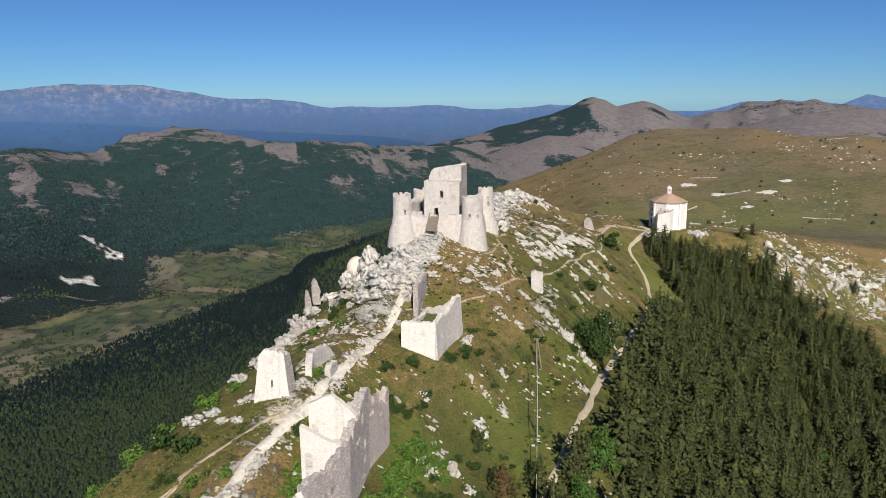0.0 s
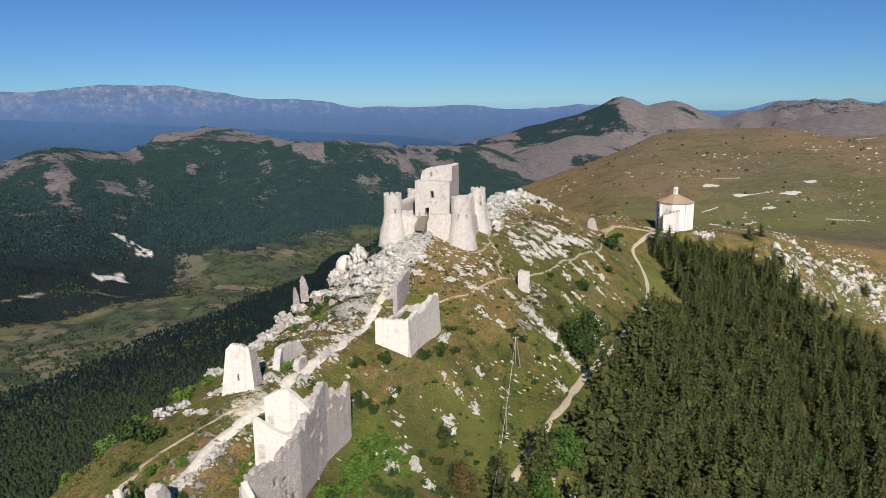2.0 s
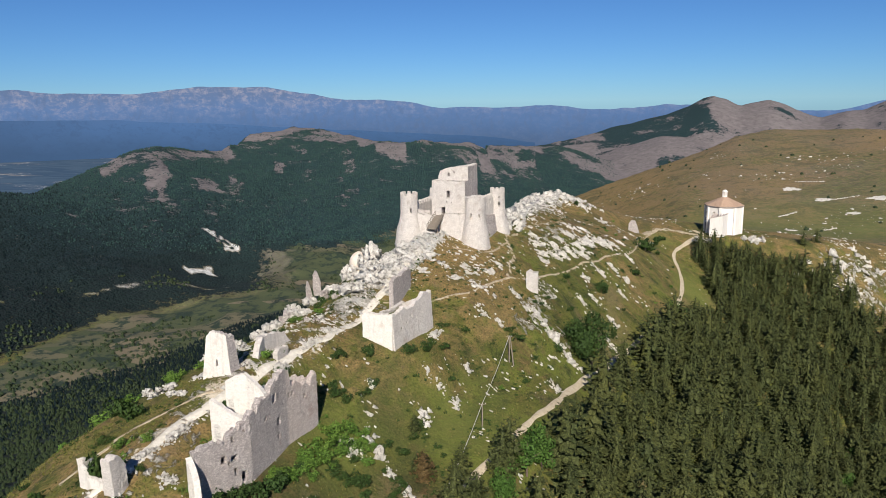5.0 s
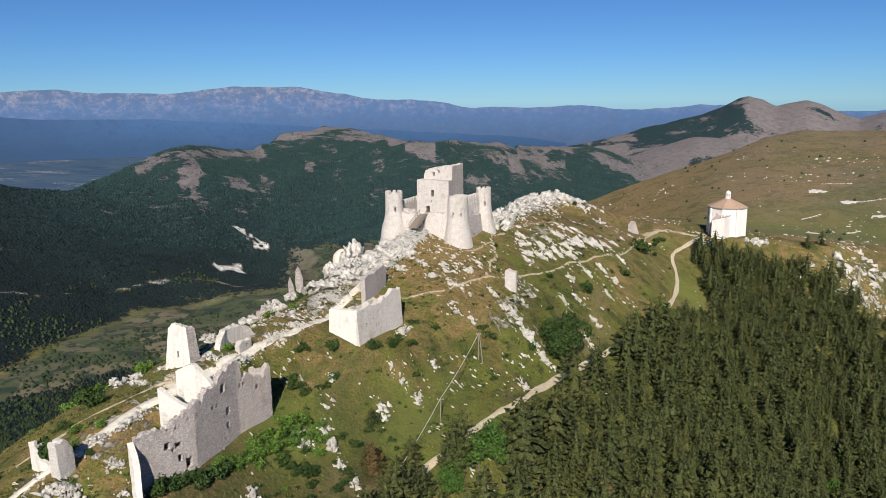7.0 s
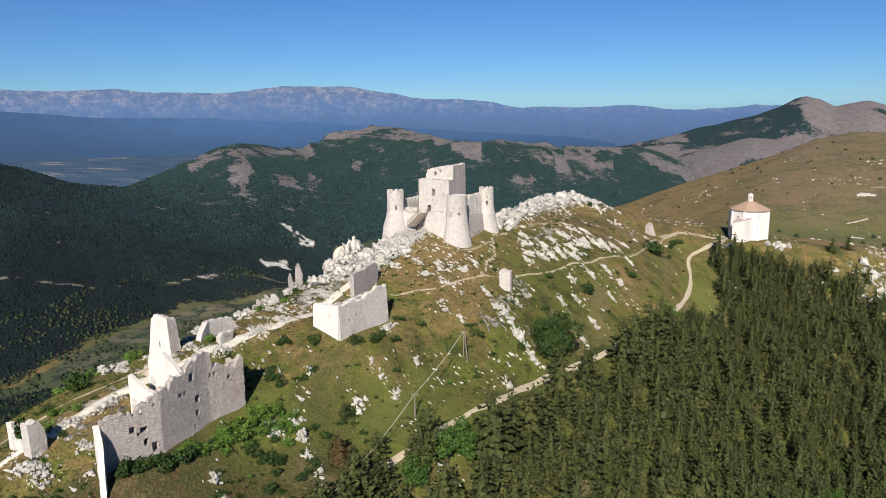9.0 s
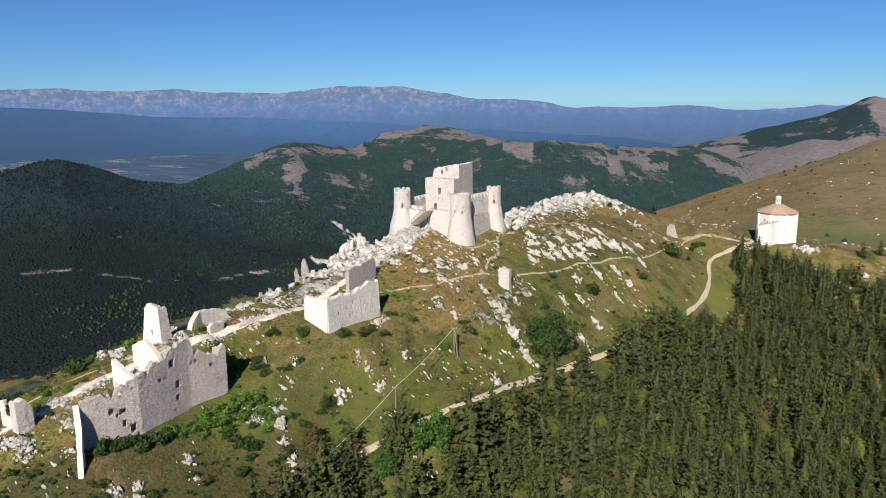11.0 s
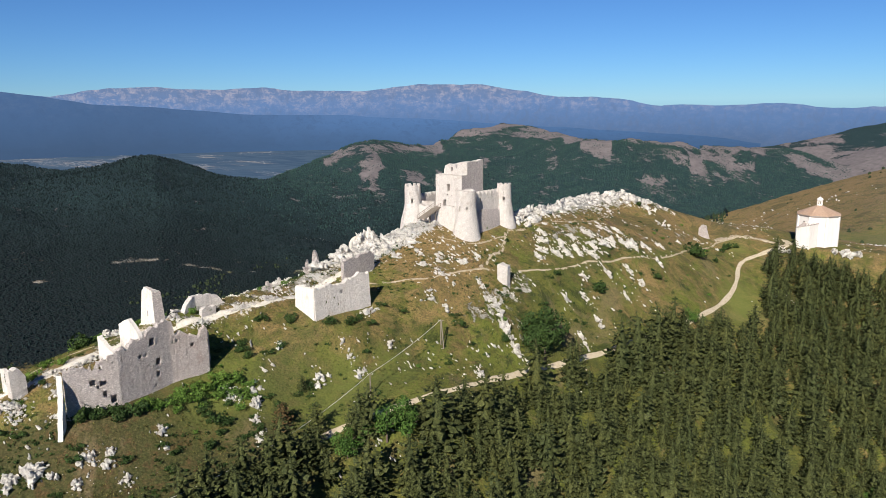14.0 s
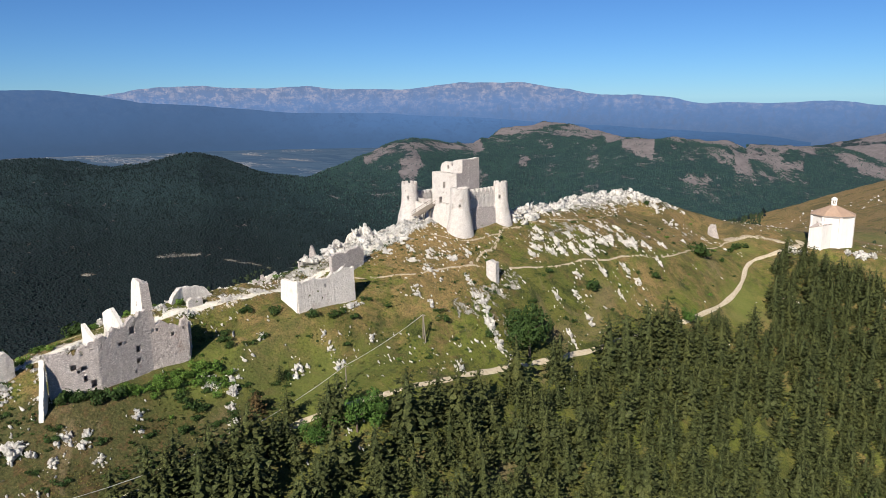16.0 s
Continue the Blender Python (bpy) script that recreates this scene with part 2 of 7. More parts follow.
def leaf_material(name, dark, light, object_wise=False):
    m, nt, b = start_mat(name, 0.7)
    p = place(nt)
    n = noisy(nt, p, 1.4, 4, 0.6)
    r = per_object(nt) if object_wise else per_island(nt)
    col = blend(nt, ramp(nt, n, 0.3, 0.7), dark, light)
    col = blend(nt, calc(nt, "MULTIPLY", r, 0.6), col, tuple(v * 1.5 for v in dark))
    # whole trees differ: some yellower, some bluer
    tree = noisy(nt, scaled(nt, p, (1, 1, 0.35)), 0.24, 3, 0.6)
    col = blend(nt, ramp(nt, tree, 0.52, 0.72, 0.0, 0.5), col, (light[0] * 1.15, light[1] * 1.02, light[2] * 0.8))
    col = blend(nt, ramp(nt, tree, 0.46, 0.3, 0.0, 0.5), col, (dark[0] * 1.1, dark[1] * 1.35, dark[2] * 1.6))
    # needles and small leaves, finer than the sprays; shaded gaps and lit tips painted in
    tuft = noisy(nt, p, 5.5, 5, 0.75, 0.5)
    col = blend(nt, ramp(nt, tuft, 0.52, 0.42, 0.0, 0.75), col, tuple(v * 0.36 for v in dark))
    col = blend(nt, ramp(nt, tuft, 0.52, 0.66, 0.0, 0.75), col, tuple(v * 1.7 for v in light))
    nt.links.new(col, b.inputs["Base Color"])
    b.inputs["Specular IOR Level"].default_value = 0.15
    return m


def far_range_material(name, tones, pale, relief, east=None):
    # plain backdrop of far ranges, distance haze painted into its glow; tones: (height, colour) upwards
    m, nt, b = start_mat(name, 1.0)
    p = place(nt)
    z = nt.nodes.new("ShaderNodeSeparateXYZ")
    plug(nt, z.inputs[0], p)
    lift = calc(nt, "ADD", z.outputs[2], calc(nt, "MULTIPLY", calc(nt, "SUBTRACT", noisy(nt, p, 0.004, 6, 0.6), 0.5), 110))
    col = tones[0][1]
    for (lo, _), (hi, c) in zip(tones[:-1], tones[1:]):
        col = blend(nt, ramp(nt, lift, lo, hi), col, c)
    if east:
        # fades eastwards into the haze tones of the far range, so no edge shows
        east_tone = east[0][1]
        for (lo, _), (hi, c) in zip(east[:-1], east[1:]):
            east_tone = blend(nt, ramp(nt, lift, lo, hi), east_tone, c)
        col = blend(nt, ramp(nt, z.outputs[0], -3300, -2300), col, east_tone)
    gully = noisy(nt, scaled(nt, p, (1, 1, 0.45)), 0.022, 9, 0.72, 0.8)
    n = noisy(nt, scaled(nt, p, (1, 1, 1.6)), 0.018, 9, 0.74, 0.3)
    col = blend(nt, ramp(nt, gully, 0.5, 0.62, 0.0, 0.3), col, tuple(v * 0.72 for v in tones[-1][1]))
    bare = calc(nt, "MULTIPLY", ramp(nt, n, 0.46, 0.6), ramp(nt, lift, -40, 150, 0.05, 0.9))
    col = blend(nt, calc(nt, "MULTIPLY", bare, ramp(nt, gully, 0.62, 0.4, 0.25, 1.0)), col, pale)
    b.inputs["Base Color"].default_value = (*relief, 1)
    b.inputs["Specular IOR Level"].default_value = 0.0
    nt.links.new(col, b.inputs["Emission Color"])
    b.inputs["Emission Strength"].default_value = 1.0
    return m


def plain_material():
    # backdrop of the distant plain, haze painted into its glow: field strips and pale villages
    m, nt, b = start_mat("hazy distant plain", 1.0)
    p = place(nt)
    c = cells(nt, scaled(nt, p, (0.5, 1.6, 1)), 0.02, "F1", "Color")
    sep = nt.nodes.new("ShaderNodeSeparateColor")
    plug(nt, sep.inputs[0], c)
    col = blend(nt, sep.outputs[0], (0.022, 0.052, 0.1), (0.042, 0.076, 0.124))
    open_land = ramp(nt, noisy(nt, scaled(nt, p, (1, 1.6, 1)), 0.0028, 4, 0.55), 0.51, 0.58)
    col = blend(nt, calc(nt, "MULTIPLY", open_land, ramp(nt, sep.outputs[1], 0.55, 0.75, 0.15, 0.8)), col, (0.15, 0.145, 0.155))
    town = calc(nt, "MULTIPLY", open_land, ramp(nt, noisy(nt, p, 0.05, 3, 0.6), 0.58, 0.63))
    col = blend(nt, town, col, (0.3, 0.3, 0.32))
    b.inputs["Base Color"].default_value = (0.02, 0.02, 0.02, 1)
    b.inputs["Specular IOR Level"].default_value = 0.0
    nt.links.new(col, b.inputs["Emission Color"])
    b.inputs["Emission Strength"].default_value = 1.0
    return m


def tussock_material():
    m, nt, b = start_mat("grass tussocks", 0.8)
    r = per_island(nt)
    col = blend(nt, ramp(nt, r, 0.0, 0.55), (0.05, 0.058, 0.012), (0.13, 0.125, 0.028))
    col = blend(nt, ramp(nt, r, 0.75, 1.0), col, (0.19, 0.145, 0.06))
    nt.links.new(col, b.inputs["Base Color"])
    return m


GROUND = ground_material()
LIME = limestone_material()
WALL = masonry_material("pale weathered masonry", (0.765, 0.705, 0.655), (0.62, 0.56, 0.515), 0.26)
RUBBLE = masonry_material("grey rubble masonry", (0.8, 0.715, 0.675), (0.53, 0.46, 0.43), 0.5, 3.4, (0.34, 0.2, 0.15), 0.7)
PINKISH = masonry_material("pinkish rubble masonry", (0.8, 0.705, 0.65), (0.6, 0.5, 0.455), 0.42, 3.4, (0.36, 0.2, 0.14))
PLASTERED = masonry_material("smooth sunlit limestone wall", (0.8, 0.745, 0.685), (0.71, 0.65, 0.59), 0.12, 3.0, (0.5, 0.4, 0.32))
WHITE = plaster_material()
TILES = speckled("weathered terracotta tiles", (0.3, 0.2, 0.14), (0.48, 0.34, 0.25), 2.2, 0.85, 0.6, 0.1)
DARKWOOD = speckled("weathered grey boards", (0.16, 0.13, 0.1), (0.26, 0.22, 0.18), 5.0, 0.8)
SHADOWED = speckled("dark wood of door and panels", (0.05, 0.04, 0.03), (0.09, 0.07, 0.05), 5.0, 0.7)
GRAVEL = speckled("pale limestone gravel", (0.36, 0.29, 0.2), (0.56, 0.48, 0.36), 1.5, 0.95, 0.5, 0.06)
BARK = speckled("pine bark", (0.07, 0.05, 0.04), (0.16, 0.12, 0.09), 4.0, 0.9)
NEEDLES = leaf_material("pine needles", (0.023, 0.03, 0.01), (0.09, 0.099, 0.032), True)
NEEDLES_MASS = leaf_material("pine needles in the mass", (0.023, 0.03, 0.01), (0.09, 0.099, 0.032))
RUSTY = leaf_material("rusty pine needles", (0.05, 0.035, 0.014), (0.13, 0.085, 0.035))
LEAVES = leaf_material("bright broad leaves", (0.035, 0.075, 0.013), (0.08, 0.145, 0.028))
SHRUB = leaf_material("dark shrub leaves", (0.018, 0.036, 0.009), (0.05, 0.085, 0.02))
HERB = leaf_material("fresh green herbs", (0.05, 0.1, 0.015), (0.13, 0.205, 0.038))
# haze colours by height, given off by the backdrop
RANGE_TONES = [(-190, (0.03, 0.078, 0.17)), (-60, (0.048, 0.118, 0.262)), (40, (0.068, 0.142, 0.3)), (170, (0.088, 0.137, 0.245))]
FAR = far_range_material("far range in painted haze", RANGE_TONES, (0.31, 0.295, 0.355), (0.022, 0.021, 0.022))
NEARBLUE = far_range_material("near range in painted haze", [(-190, (0.022, 0.056, 0.12)), (-40, (0.03, 0.075, 0.165)), (120, (0.036, 0.085, 0.19))], (0.055, 0.1, 0.19), (0.014, 0.014, 0.015), RANGE_TONES)
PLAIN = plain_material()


GRASS = tussock_material()
WOODS = leaf_material("tree crowns on the flank", (0.016, 0.027, 0.012), (0.041, 0.056, 0.024))
# crowns coloured darker to stand for shade across the valley
WOODS_LEFT = leaf_material("shade-darkened tree crowns across the valley", (0.002, 0.0055, 0.0068), (0.0096, 0.0205, 0.021))
# bluish tint stands for the haze over the far hills
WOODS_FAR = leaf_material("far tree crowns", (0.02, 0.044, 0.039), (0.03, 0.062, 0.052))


CABLE = speckled("weathered aluminium wire", (0.45, 0.43, 0.4), (0.55, 0.53, 0.5), 8.0, 0.5)


TURF = speckled("rough turf", (0.05, 0.07, 0.016), (0.14, 0.14, 0.05), 1.2, 0.95, 0.6, 0.15)


EARTH = speckled("trodden pale earth", (0.26, 0.2, 0.13), (0.5, 0.42, 0.31), 1.2, 0.95, 0.5, 0.06)


WHITE_EARTH = speckled("trodden white limestone", (0.5, 0.45, 0.37), (0.75, 0.7, 0.62), 1.4, 0.95, 0.6, 0.08)


CREAM = speckled("cream lime render", (0.6, 0.5, 0.41), (0.72, 0.62, 0.53), 1.2, 0.9, 0.3, 0.05)


EAVES = speckled("grey weathered stone", (0.3, 0.25, 0.22), (0.48, 0.42, 0.38), 2.0, 0.9)


# ---- lie of the land ----
RNG = np.random.default_rng(7)
TABLES = RNG.random((12, 256, 256))


def lattice(x, y, size, seed=0):
    """Smooth value noise from 0 to 1 with features of about that size."""
    u, v = np.asarray(x) / size + 31.7 * seed, np.asarray(y) / size + 17.3 * seed
    iu, iv = np.floor(u).astype(int), np.floor(v).astype(int)
    fu, fv = u - iu, v - iv
    fu, fv = fu * fu * (3 - 2 * fu), fv * fv * (3 - 2 * fv)
    t = TABLES[seed % 12]
    a, b = t[iu % 256, iv % 256], t[(iu + 1) % 256, iv % 256]
    c, d = t[iu % 256, (iv + 1) % 256], t[(iu + 1) % 256, (iv + 1) % 256]
    return (a * (1 - fu) + b * fu) * (1 - fv) + (c * (1 - fu) + d * fu) * fv


def fbm(x, y, size, octaves=4, seed=0, gain=0.5):
    total, amp, norm = 0.0, 1.0, 0.0
    for k in range(octaves):
        total = total + amp * lattice(x, y, size / 2**k, seed + k)
        norm += amp
        amp *= gain
    return total / norm


def step(a, b, x):
    u = np.clip((np.asarray(x, float) - a) / (b - a), 0, 1)
    return u * u * (3 - 2 * u)


# Lines that run along the castle hill, each as y: x, z
WEST_FOOT = [(-40, -330, -165), (66, -300, -152), (150, -290, -152), (260, -270, -160), (400, -240, -170)]
WEST_LOW = [(-40, -120, -80), (66, -100, -58), (110, -92, -54), (165, -82, -52), (245, -70, -62), (320, -55, -75), (400, -35, -95)]
WEST_SHOULDER = [(-40, -70, -30), (30, -58, -4), (66, -46, 8), (82, -43, 12), (95, -38, 14.5), (134, -30, 14.5), (152, -28, 15), (165, -24, 16), (185, -10, 17), (215, -2, 18), (245, 4, 17), (258, 14, 17), (280, 24, 10), (310, 35, 0), (400, 60, -40)]
CREST = [(-40, -40, -14), (30, -32, 6), (50, -28, 12.5), (66, -25, 16), (76, -24, 18.6), (87, -21, 20.4), (95, -19, 21.6), (108, -17, 22), (120, -15.5, 20.8), (135, -12, 23.5), (150, -9, 27), (158, -4, 29.4), (168, -2, 29.5), (185, 11, 28.8), (215, 14, 27.4), (245, 18, 27.2), (256, 27, 28.8), (275, 42, 19), (292, 52, 14), (320, 70, 8), (400, 100, -20)]
SLOPE = [(-40, -12, -24), (30, -14, 0), (60, -11, 8), (68, -8.5, 11.5), (76, -6, 12.5), (88, -6, 13.6), (100, -1, 13.5), (112, 1, 17.6), (125, 5, 17.6), (136, 10, 19.2), (156, 14, 22.6), (166, 14, 24.2), (182, 17, 25.2), (203, 28, 24), (227, 40, 19), (250, 45, 16), (262, 52, 13), (275, 60, 13), (292, 72, 12), (320, 95, 6), (400, 130, -20)]
LOW_SLOPE = [(-40, 6, -30), (30, -4, -5), (60, -6, 6), (72, -1, 7), (90, 2, 8.2), (110, 10, 8.9), (122, 14, 9), (130, 18, 10.6), (143, 26, 10.5), (156, 27, 14), (176, 29, 17.6), (203, 41, 17.6), (227, 52, 13), (250, 58, 10), (262, 66, 9), (275, 76, 9.3), (292, 88, 10), (320, 110, 4), (400, 150, -22)]
ROAD = [(-40, 22, -38), (30, 10, -8), (58, 5, 3), (71, 6, 4.5), (85, 11.5, 5.4), (105, 22, 6), (115, 26, 5.4), (142, 34, 2), (163, 41.5, 1.2), (187, 54, 1.8), (210, 62, 1.4), (235, 66, 3.2), (249, 67.5, 5.4), (261, 73, 7), (272, 81, 9), (292, 106, 8.6), (320, 140, 0), (400, 180, -22)]
WOOD_EDGE = [(-40, 60, -60), (30, 52, -30), (85, 46, -16), (116, 46, -12), (155, 60, -11.5), (187, 74, -11), (208, 82, -10.5), (235, 93, -9), (250, 102, -7), (262, 112, -2.5), (272, 120, 4), (280, 124, 7), (300, 150, 3), (320, 180, -6), (400, 220, -24)]
WOOD_LOW = [(-40, 120, -85), (30, 112, -62), (116, 100, -45), (165, 96, -38), (196, 102, -29), (222, 112, -22), (250, 136, -18), (262, 152, -21), (275, 165, -12), (288, 172, -6), (300, 180, -3), (340, 240, -16), (400, 280, -26)]
EAST_LOW = [(-40, 330, -140), (165, 240, -70), (222, 225, -48), (262, 240, -34), (282, 250, -16), (298, 260, -6), (340, 330, -22), (400, 380, -30)]
LINES = [WEST_FOOT, WEST_LOW, WEST_SHOULDER, CREST, SLOPE, LOW_SLOPE, ROAD, WOOD_EDGE, WOOD_LOW, EAST_LOW]

NX0, NX1, NY0, NY1 = -340, 400, -40, 400
NEAR_X, NEAR_Y = np.arange(NX0, NX1 + 1.0), np.arange(NY0, NY1 + 1.0)


def soften(a, sigma):
    k = np.exp(-0.5 * (np.arange(-12, 13) / sigma) ** 2)
    k /= k.sum()
    for axis in (0, 1):
        p = np.concatenate([np.repeat(np.take(a, [0], axis), 12, axis), a, np.repeat(np.take(a, [-1], axis), 12, axis)], axis)
        a = np.apply_along_axis(lambda r: np.convolve(r, k, "valid"), axis, p)
    return a


def rasters():
    z, band = np.zeros((len(NEAR_Y), len(NEAR_X))), np.zeros((len(NEAR_Y), len(NEAR_X)))
    tables = [np.array(line, float) for line in LINES]
    for j, y in enumerate(NEAR_Y):
        xs = [np.interp(y, t[:, 0], t[:, 1]) for t in tables]
        zs = [np.interp(y, t[:, 0], t[:, 2]) for t in tables]
        z[j] = np.interp(NEAR_X, xs, zs)
        band[j] = np.interp(NEAR_X, xs, np.arange(len(xs)))
    return soften(z, 1.6), band


NEAR_Z, NEAR_BAND = rasters()


def sample(a, x, y):
    u, v = np.clip(np.asarray(x, float) - NX0, 0, len(NEAR_X) - 1.001), np.clip(np.asarray(y, float) - NY0, 0, len(NEAR_Y) - 1.001)
    i, j = u.astype(int), v.astype(int)
    f, g = u - i, v - j
    return (a[j, i] * (1 - f) + a[j, i + 1] * f) * (1 - g) + (a[j + 1, i] * (1 - f) + a[j + 1, i + 1] * f) * g


CX, CY = 45.0, 0.0


def polar(x, y):
    dx, dy = np.asarray(x, float) - CX, np.asarray(y, float) - CY
    return np.hypot(dx, dy), np.degrees(np.arctan2(dx, dy))


def crest_z(R, el):
    return 60 + R * np.tan(np.radians(el))


def ridge(r, az, table, foot, floor, back):
    """A range with its crest at distance R and elevation el for each bearing; rises from foot, falls behind."""
    t = np.array(table, float)
    R, el = np.interp(az, t[:, 0], t[:, 1]), np.interp(az, t[:, 0], t[:, 2])
    top = crest_z(R, el)
    u = np.clip((r - foot) / np.maximum(R - foot, 1), 0, 1)
    s = 0.55 * u + 0.45 * u * u * (3 - 2 * u)
    return np.where(r < R, floor + (top - floor) * s, top - back * (r - R))


HILL = [(-60, 2600, -9), (-46, 2500, -7.6), (-39, 2500, -6.0), (-36.1, 2700, -4.7), (-33.5, 2900, -3.6), (-31.2, 2960, -3.04), (-28.2, 3050, -3.5), (-26.4, 3200, -3.4), (-24.5, 3500, -2.5), (-21, 3800, -1.9), (-17.7, 3500, -2.2), (-14.7, 3100, -2.65), (-12, 3000, -2.9), (-7.2, 3200, -2.9), (-3.8, 3400, -3.4), (0.5, 3500, -3.75), (6, 3500, -5.5), (20, 3500, -8), (60, 3500, -9)]
LEFT_HILL = [(-90, 2600, -3.4), (-57.8, 2600, -3.7), (-55.8, 2600, -4.0), (-53.8, 2500, -4.55), (-50.8, 2450, -4.25), (-47.4, 2400, -3.98), (-44.2, 2400, -4.6), (-41.8, 2350, -5.4), (-38, 2300, -6.3), (-33, 2200, -8.5), (-20, 2200, -12)]
PEAKS = [(-8, 4300, -4.2), (-4, 4300, -3.8), (0.4, 4300, -3.1), (3.2, 4350, -2.3), (5.9, 4400, -1.6), (7.8, 4400, -1.15), (9.3, 4400, -0.6), (10.4, 4400, 0.0), (11.0, 4400, 0.18), (11.9, 4400, -0.08), (12.9, 4400, -0.6), (14.0, 4400, -0.36), (14.8, 4400, -0.2), (15.8, 4400, -0.5), (17.1, 4400, -1.2), (18.1, 4400, -1.52), (19.7, 4400, -0.98), (20.8, 4400, -0.88), (22.1, 4400, -0.33), (23.3, 4400, -0.48), (24.3, 4400, -0.18), (25.4, 4400, -0.34), (26.3, 4400, -0.19), (27.4, 4400, -0.6), (28.4, 4400, -0.62), (30.7, 4400, -1.0), (60, 4300, -1.5), (90, 4300, -2)]
PURPLE = [(14, 3700, -4.2), (18, 3700, -3.0), (21, 3700, -2.1), (24, 3700, -1.45), (26.5, 3700, -0.95), (28.6, 3700, -0.72), (31, 3700, -0.9), (40, 3700, -1.4), (60, 3700, -3)]
FOOTHILL = [(-2, 3700, -6), (1, 3700, -5.0), (4, 3800, -3.8), (7.5, 3800, -2.75), (9.5, 3800, -2.9), (12, 3700, -4.0), (15, 3700, -5), (30, 3700, -6)]
MEADOW = [(-25, 700, -16), (-12, 800, -12.5), (-6, 850, -9.9), (-0.5, 900, -7.9), (3.7, 950, -6.2), (8, 1000, -4.6), (12, 1050, -2.95), (14.5, 1085, -2.42), (17.8, 1085, -2.38), (20, 1060, -2.3), (22, 1040, -2.45), (24.5, 1000, -2.85), (27.5, 1000, -2.65), (31, 1000, -3.1), (50, 1000, -3), (80, 1000, -6)]


def edge_of(az):
    return np.interp(az, [-90, -43, -34, -28, -24, -20, -15, -6, 4], [1050, 1100, 1150, 1260, 1330, 1440, 1600, 2000, 2300])


def far_land(r, az):
    # the flank runs down to the valley floor, whose near edge bends away northwards
    edge = edge_of(az)
    u = np.clip((r - 330) / (edge - 330), 0, 1)
    west = np.where(r < 330, np.interp(r, [0, 150, 330], [-60, -85, -155]), -155 - 185 * (0.75 * u + 0.25 * u * (2 - u)))
    west = np.where(r > 2500, np.interp(r, [2500, 3000, 5000], [-340, -262, -262]), west)
    east = np.interp(r, [0, 200, 300, 420, 620, 1300, 2200, 3000, 5000], [-90, -60, -10, -28, -40, -120, -300, -300, -300])
    behind = np.interp(r, [0, 200, 800, 2000, 5000], [-60, -90, -200, -260, -260])
    e = step(-14, 6, az)
    base = west * (1 - e) + east * e
    base = base * (1 - step(60, 100, np.abs(az))) + behind * step(60, 100, np.abs(az))
    floor_w = np.interp(az, [-40, -10, 0, 20], [-345, -335, -310, -300])
    hill_foot = np.maximum(np.interp(az, [-40, -25], [1430, 1650]), edge + 180)
    left_foot = np.interp(az, [-60, -45, -38], [1120, 1210, 1400])
    z = base
    z = np.maximum(z, np.where(r > hill_foot, ridge(r, az, HILL, hill_foot, floor_w, 0.25), -999))
    z = np.maximum(z, np.where(r > left_foot, ridge(r, az, LEFT_HILL, left_foot, -345, 0.2), -999))
    z = np.maximum(z, np.where(r > 3300, ridge(r, az, PEAKS, 3300, -300, 0.3), -999))
    z = np.maximum(z, np.where(r > 2900, ridge(r, az, FOOTHILL, 2900, -310, 0.3), -999))
    z = np.maximum(z, np.where((r > 2700) & (az > 14), ridge(r, az, PURPLE, 2700, -310, 0.3), -999))
    floor_m = np.interp(az, [-25, -10, -4, 2, 8, 40], [-260, -190, -130, -70, -42, -36])
    z = np.maximum(z, np.where(r > 560, ridge(r, az, MEADOW, 560, floor_m, 0.22) - 260 * (1 - step(-21, -12, az)), -999))
    return z


def near_weight(x, y):
    inside = np.minimum.reduce([np.asarray(x, float) + 330, 390 - np.asarray(x, float), np.asarray(y, float) + 130, 395 - np.asarray(y, float)])
    return step(0, 90, inside)


FOOTPATHS = {
    # x, y along each trodden way, half width
    "ridge": ([(-27, 62), (-24, 71.6), (-22.3, 78.4), (-20.2, 83.5), (-17.5, 91), (-15.2, 99), (-13.8, 105), (-11.6, 111), (-10.4, 118), (-8.6, 125.5), (-8, 131), (-7, 138), (-6, 146), (-4, 153)], 0.75),
    "side": ([(-34, 70), (-31.5, 75), (-30, 78), (-27.8, 80.5), (-24, 84), (-20.5, 87)], 0.34),
    "terrace": ([(-19.5, 92), (-22, 98), (-20, 106), (-16, 110), (-12.5, 113)], 0.3),
    "traverse": ([(-7, 129), (-1, 132), (5.1, 137.7), (9.2, 141.4), (12.4, 147.4), (16, 154), (20.5, 160.5), (26, 170), (30.5, 179), (38, 194), (45.6, 208.5), (51, 225), (54, 241), (58, 256), (62, 269), (66, 274)], 0.22),
    "castle": ([(16, 154.6), (16.2, 158), (15.6, 162), (16.6, 166.5), (15.2, 172), (13.8, 177.7), (16.5, 184)], 0.3),
    "castle_front": ([(14.5, 175), (11.5, 164.5), (7, 160.6), (3, 158.5)], 0.2),
    "hilltop": ([(16, 186), (22, 199), (27, 214), (28, 228), (27, 240), (31, 251)], 0.16),
    "saddle": ([(58, 262), (64, 272), (72, 275.5), (80, 275)], 0.95),
}


def path_wear(x, y):
    best = np.full(np.shape(x), 0.0)
    for pts, half in FOOTPATHS.values():
        p = np.array(pts, float)
        for a, b in zip(p[:-1], p[1:]):
            d = b - a
            t = np.clip(((x - a[0]) * d[0] + (y - a[1]) * d[1]) / (d @ d), 0, 1)
            dist = np.hypot(x - a[0] - t * d[0], y - a[1] - t * d[1])
            best = np.maximum(best, 1 - step(half * 0.1, half * 2.6, dist))
    return best


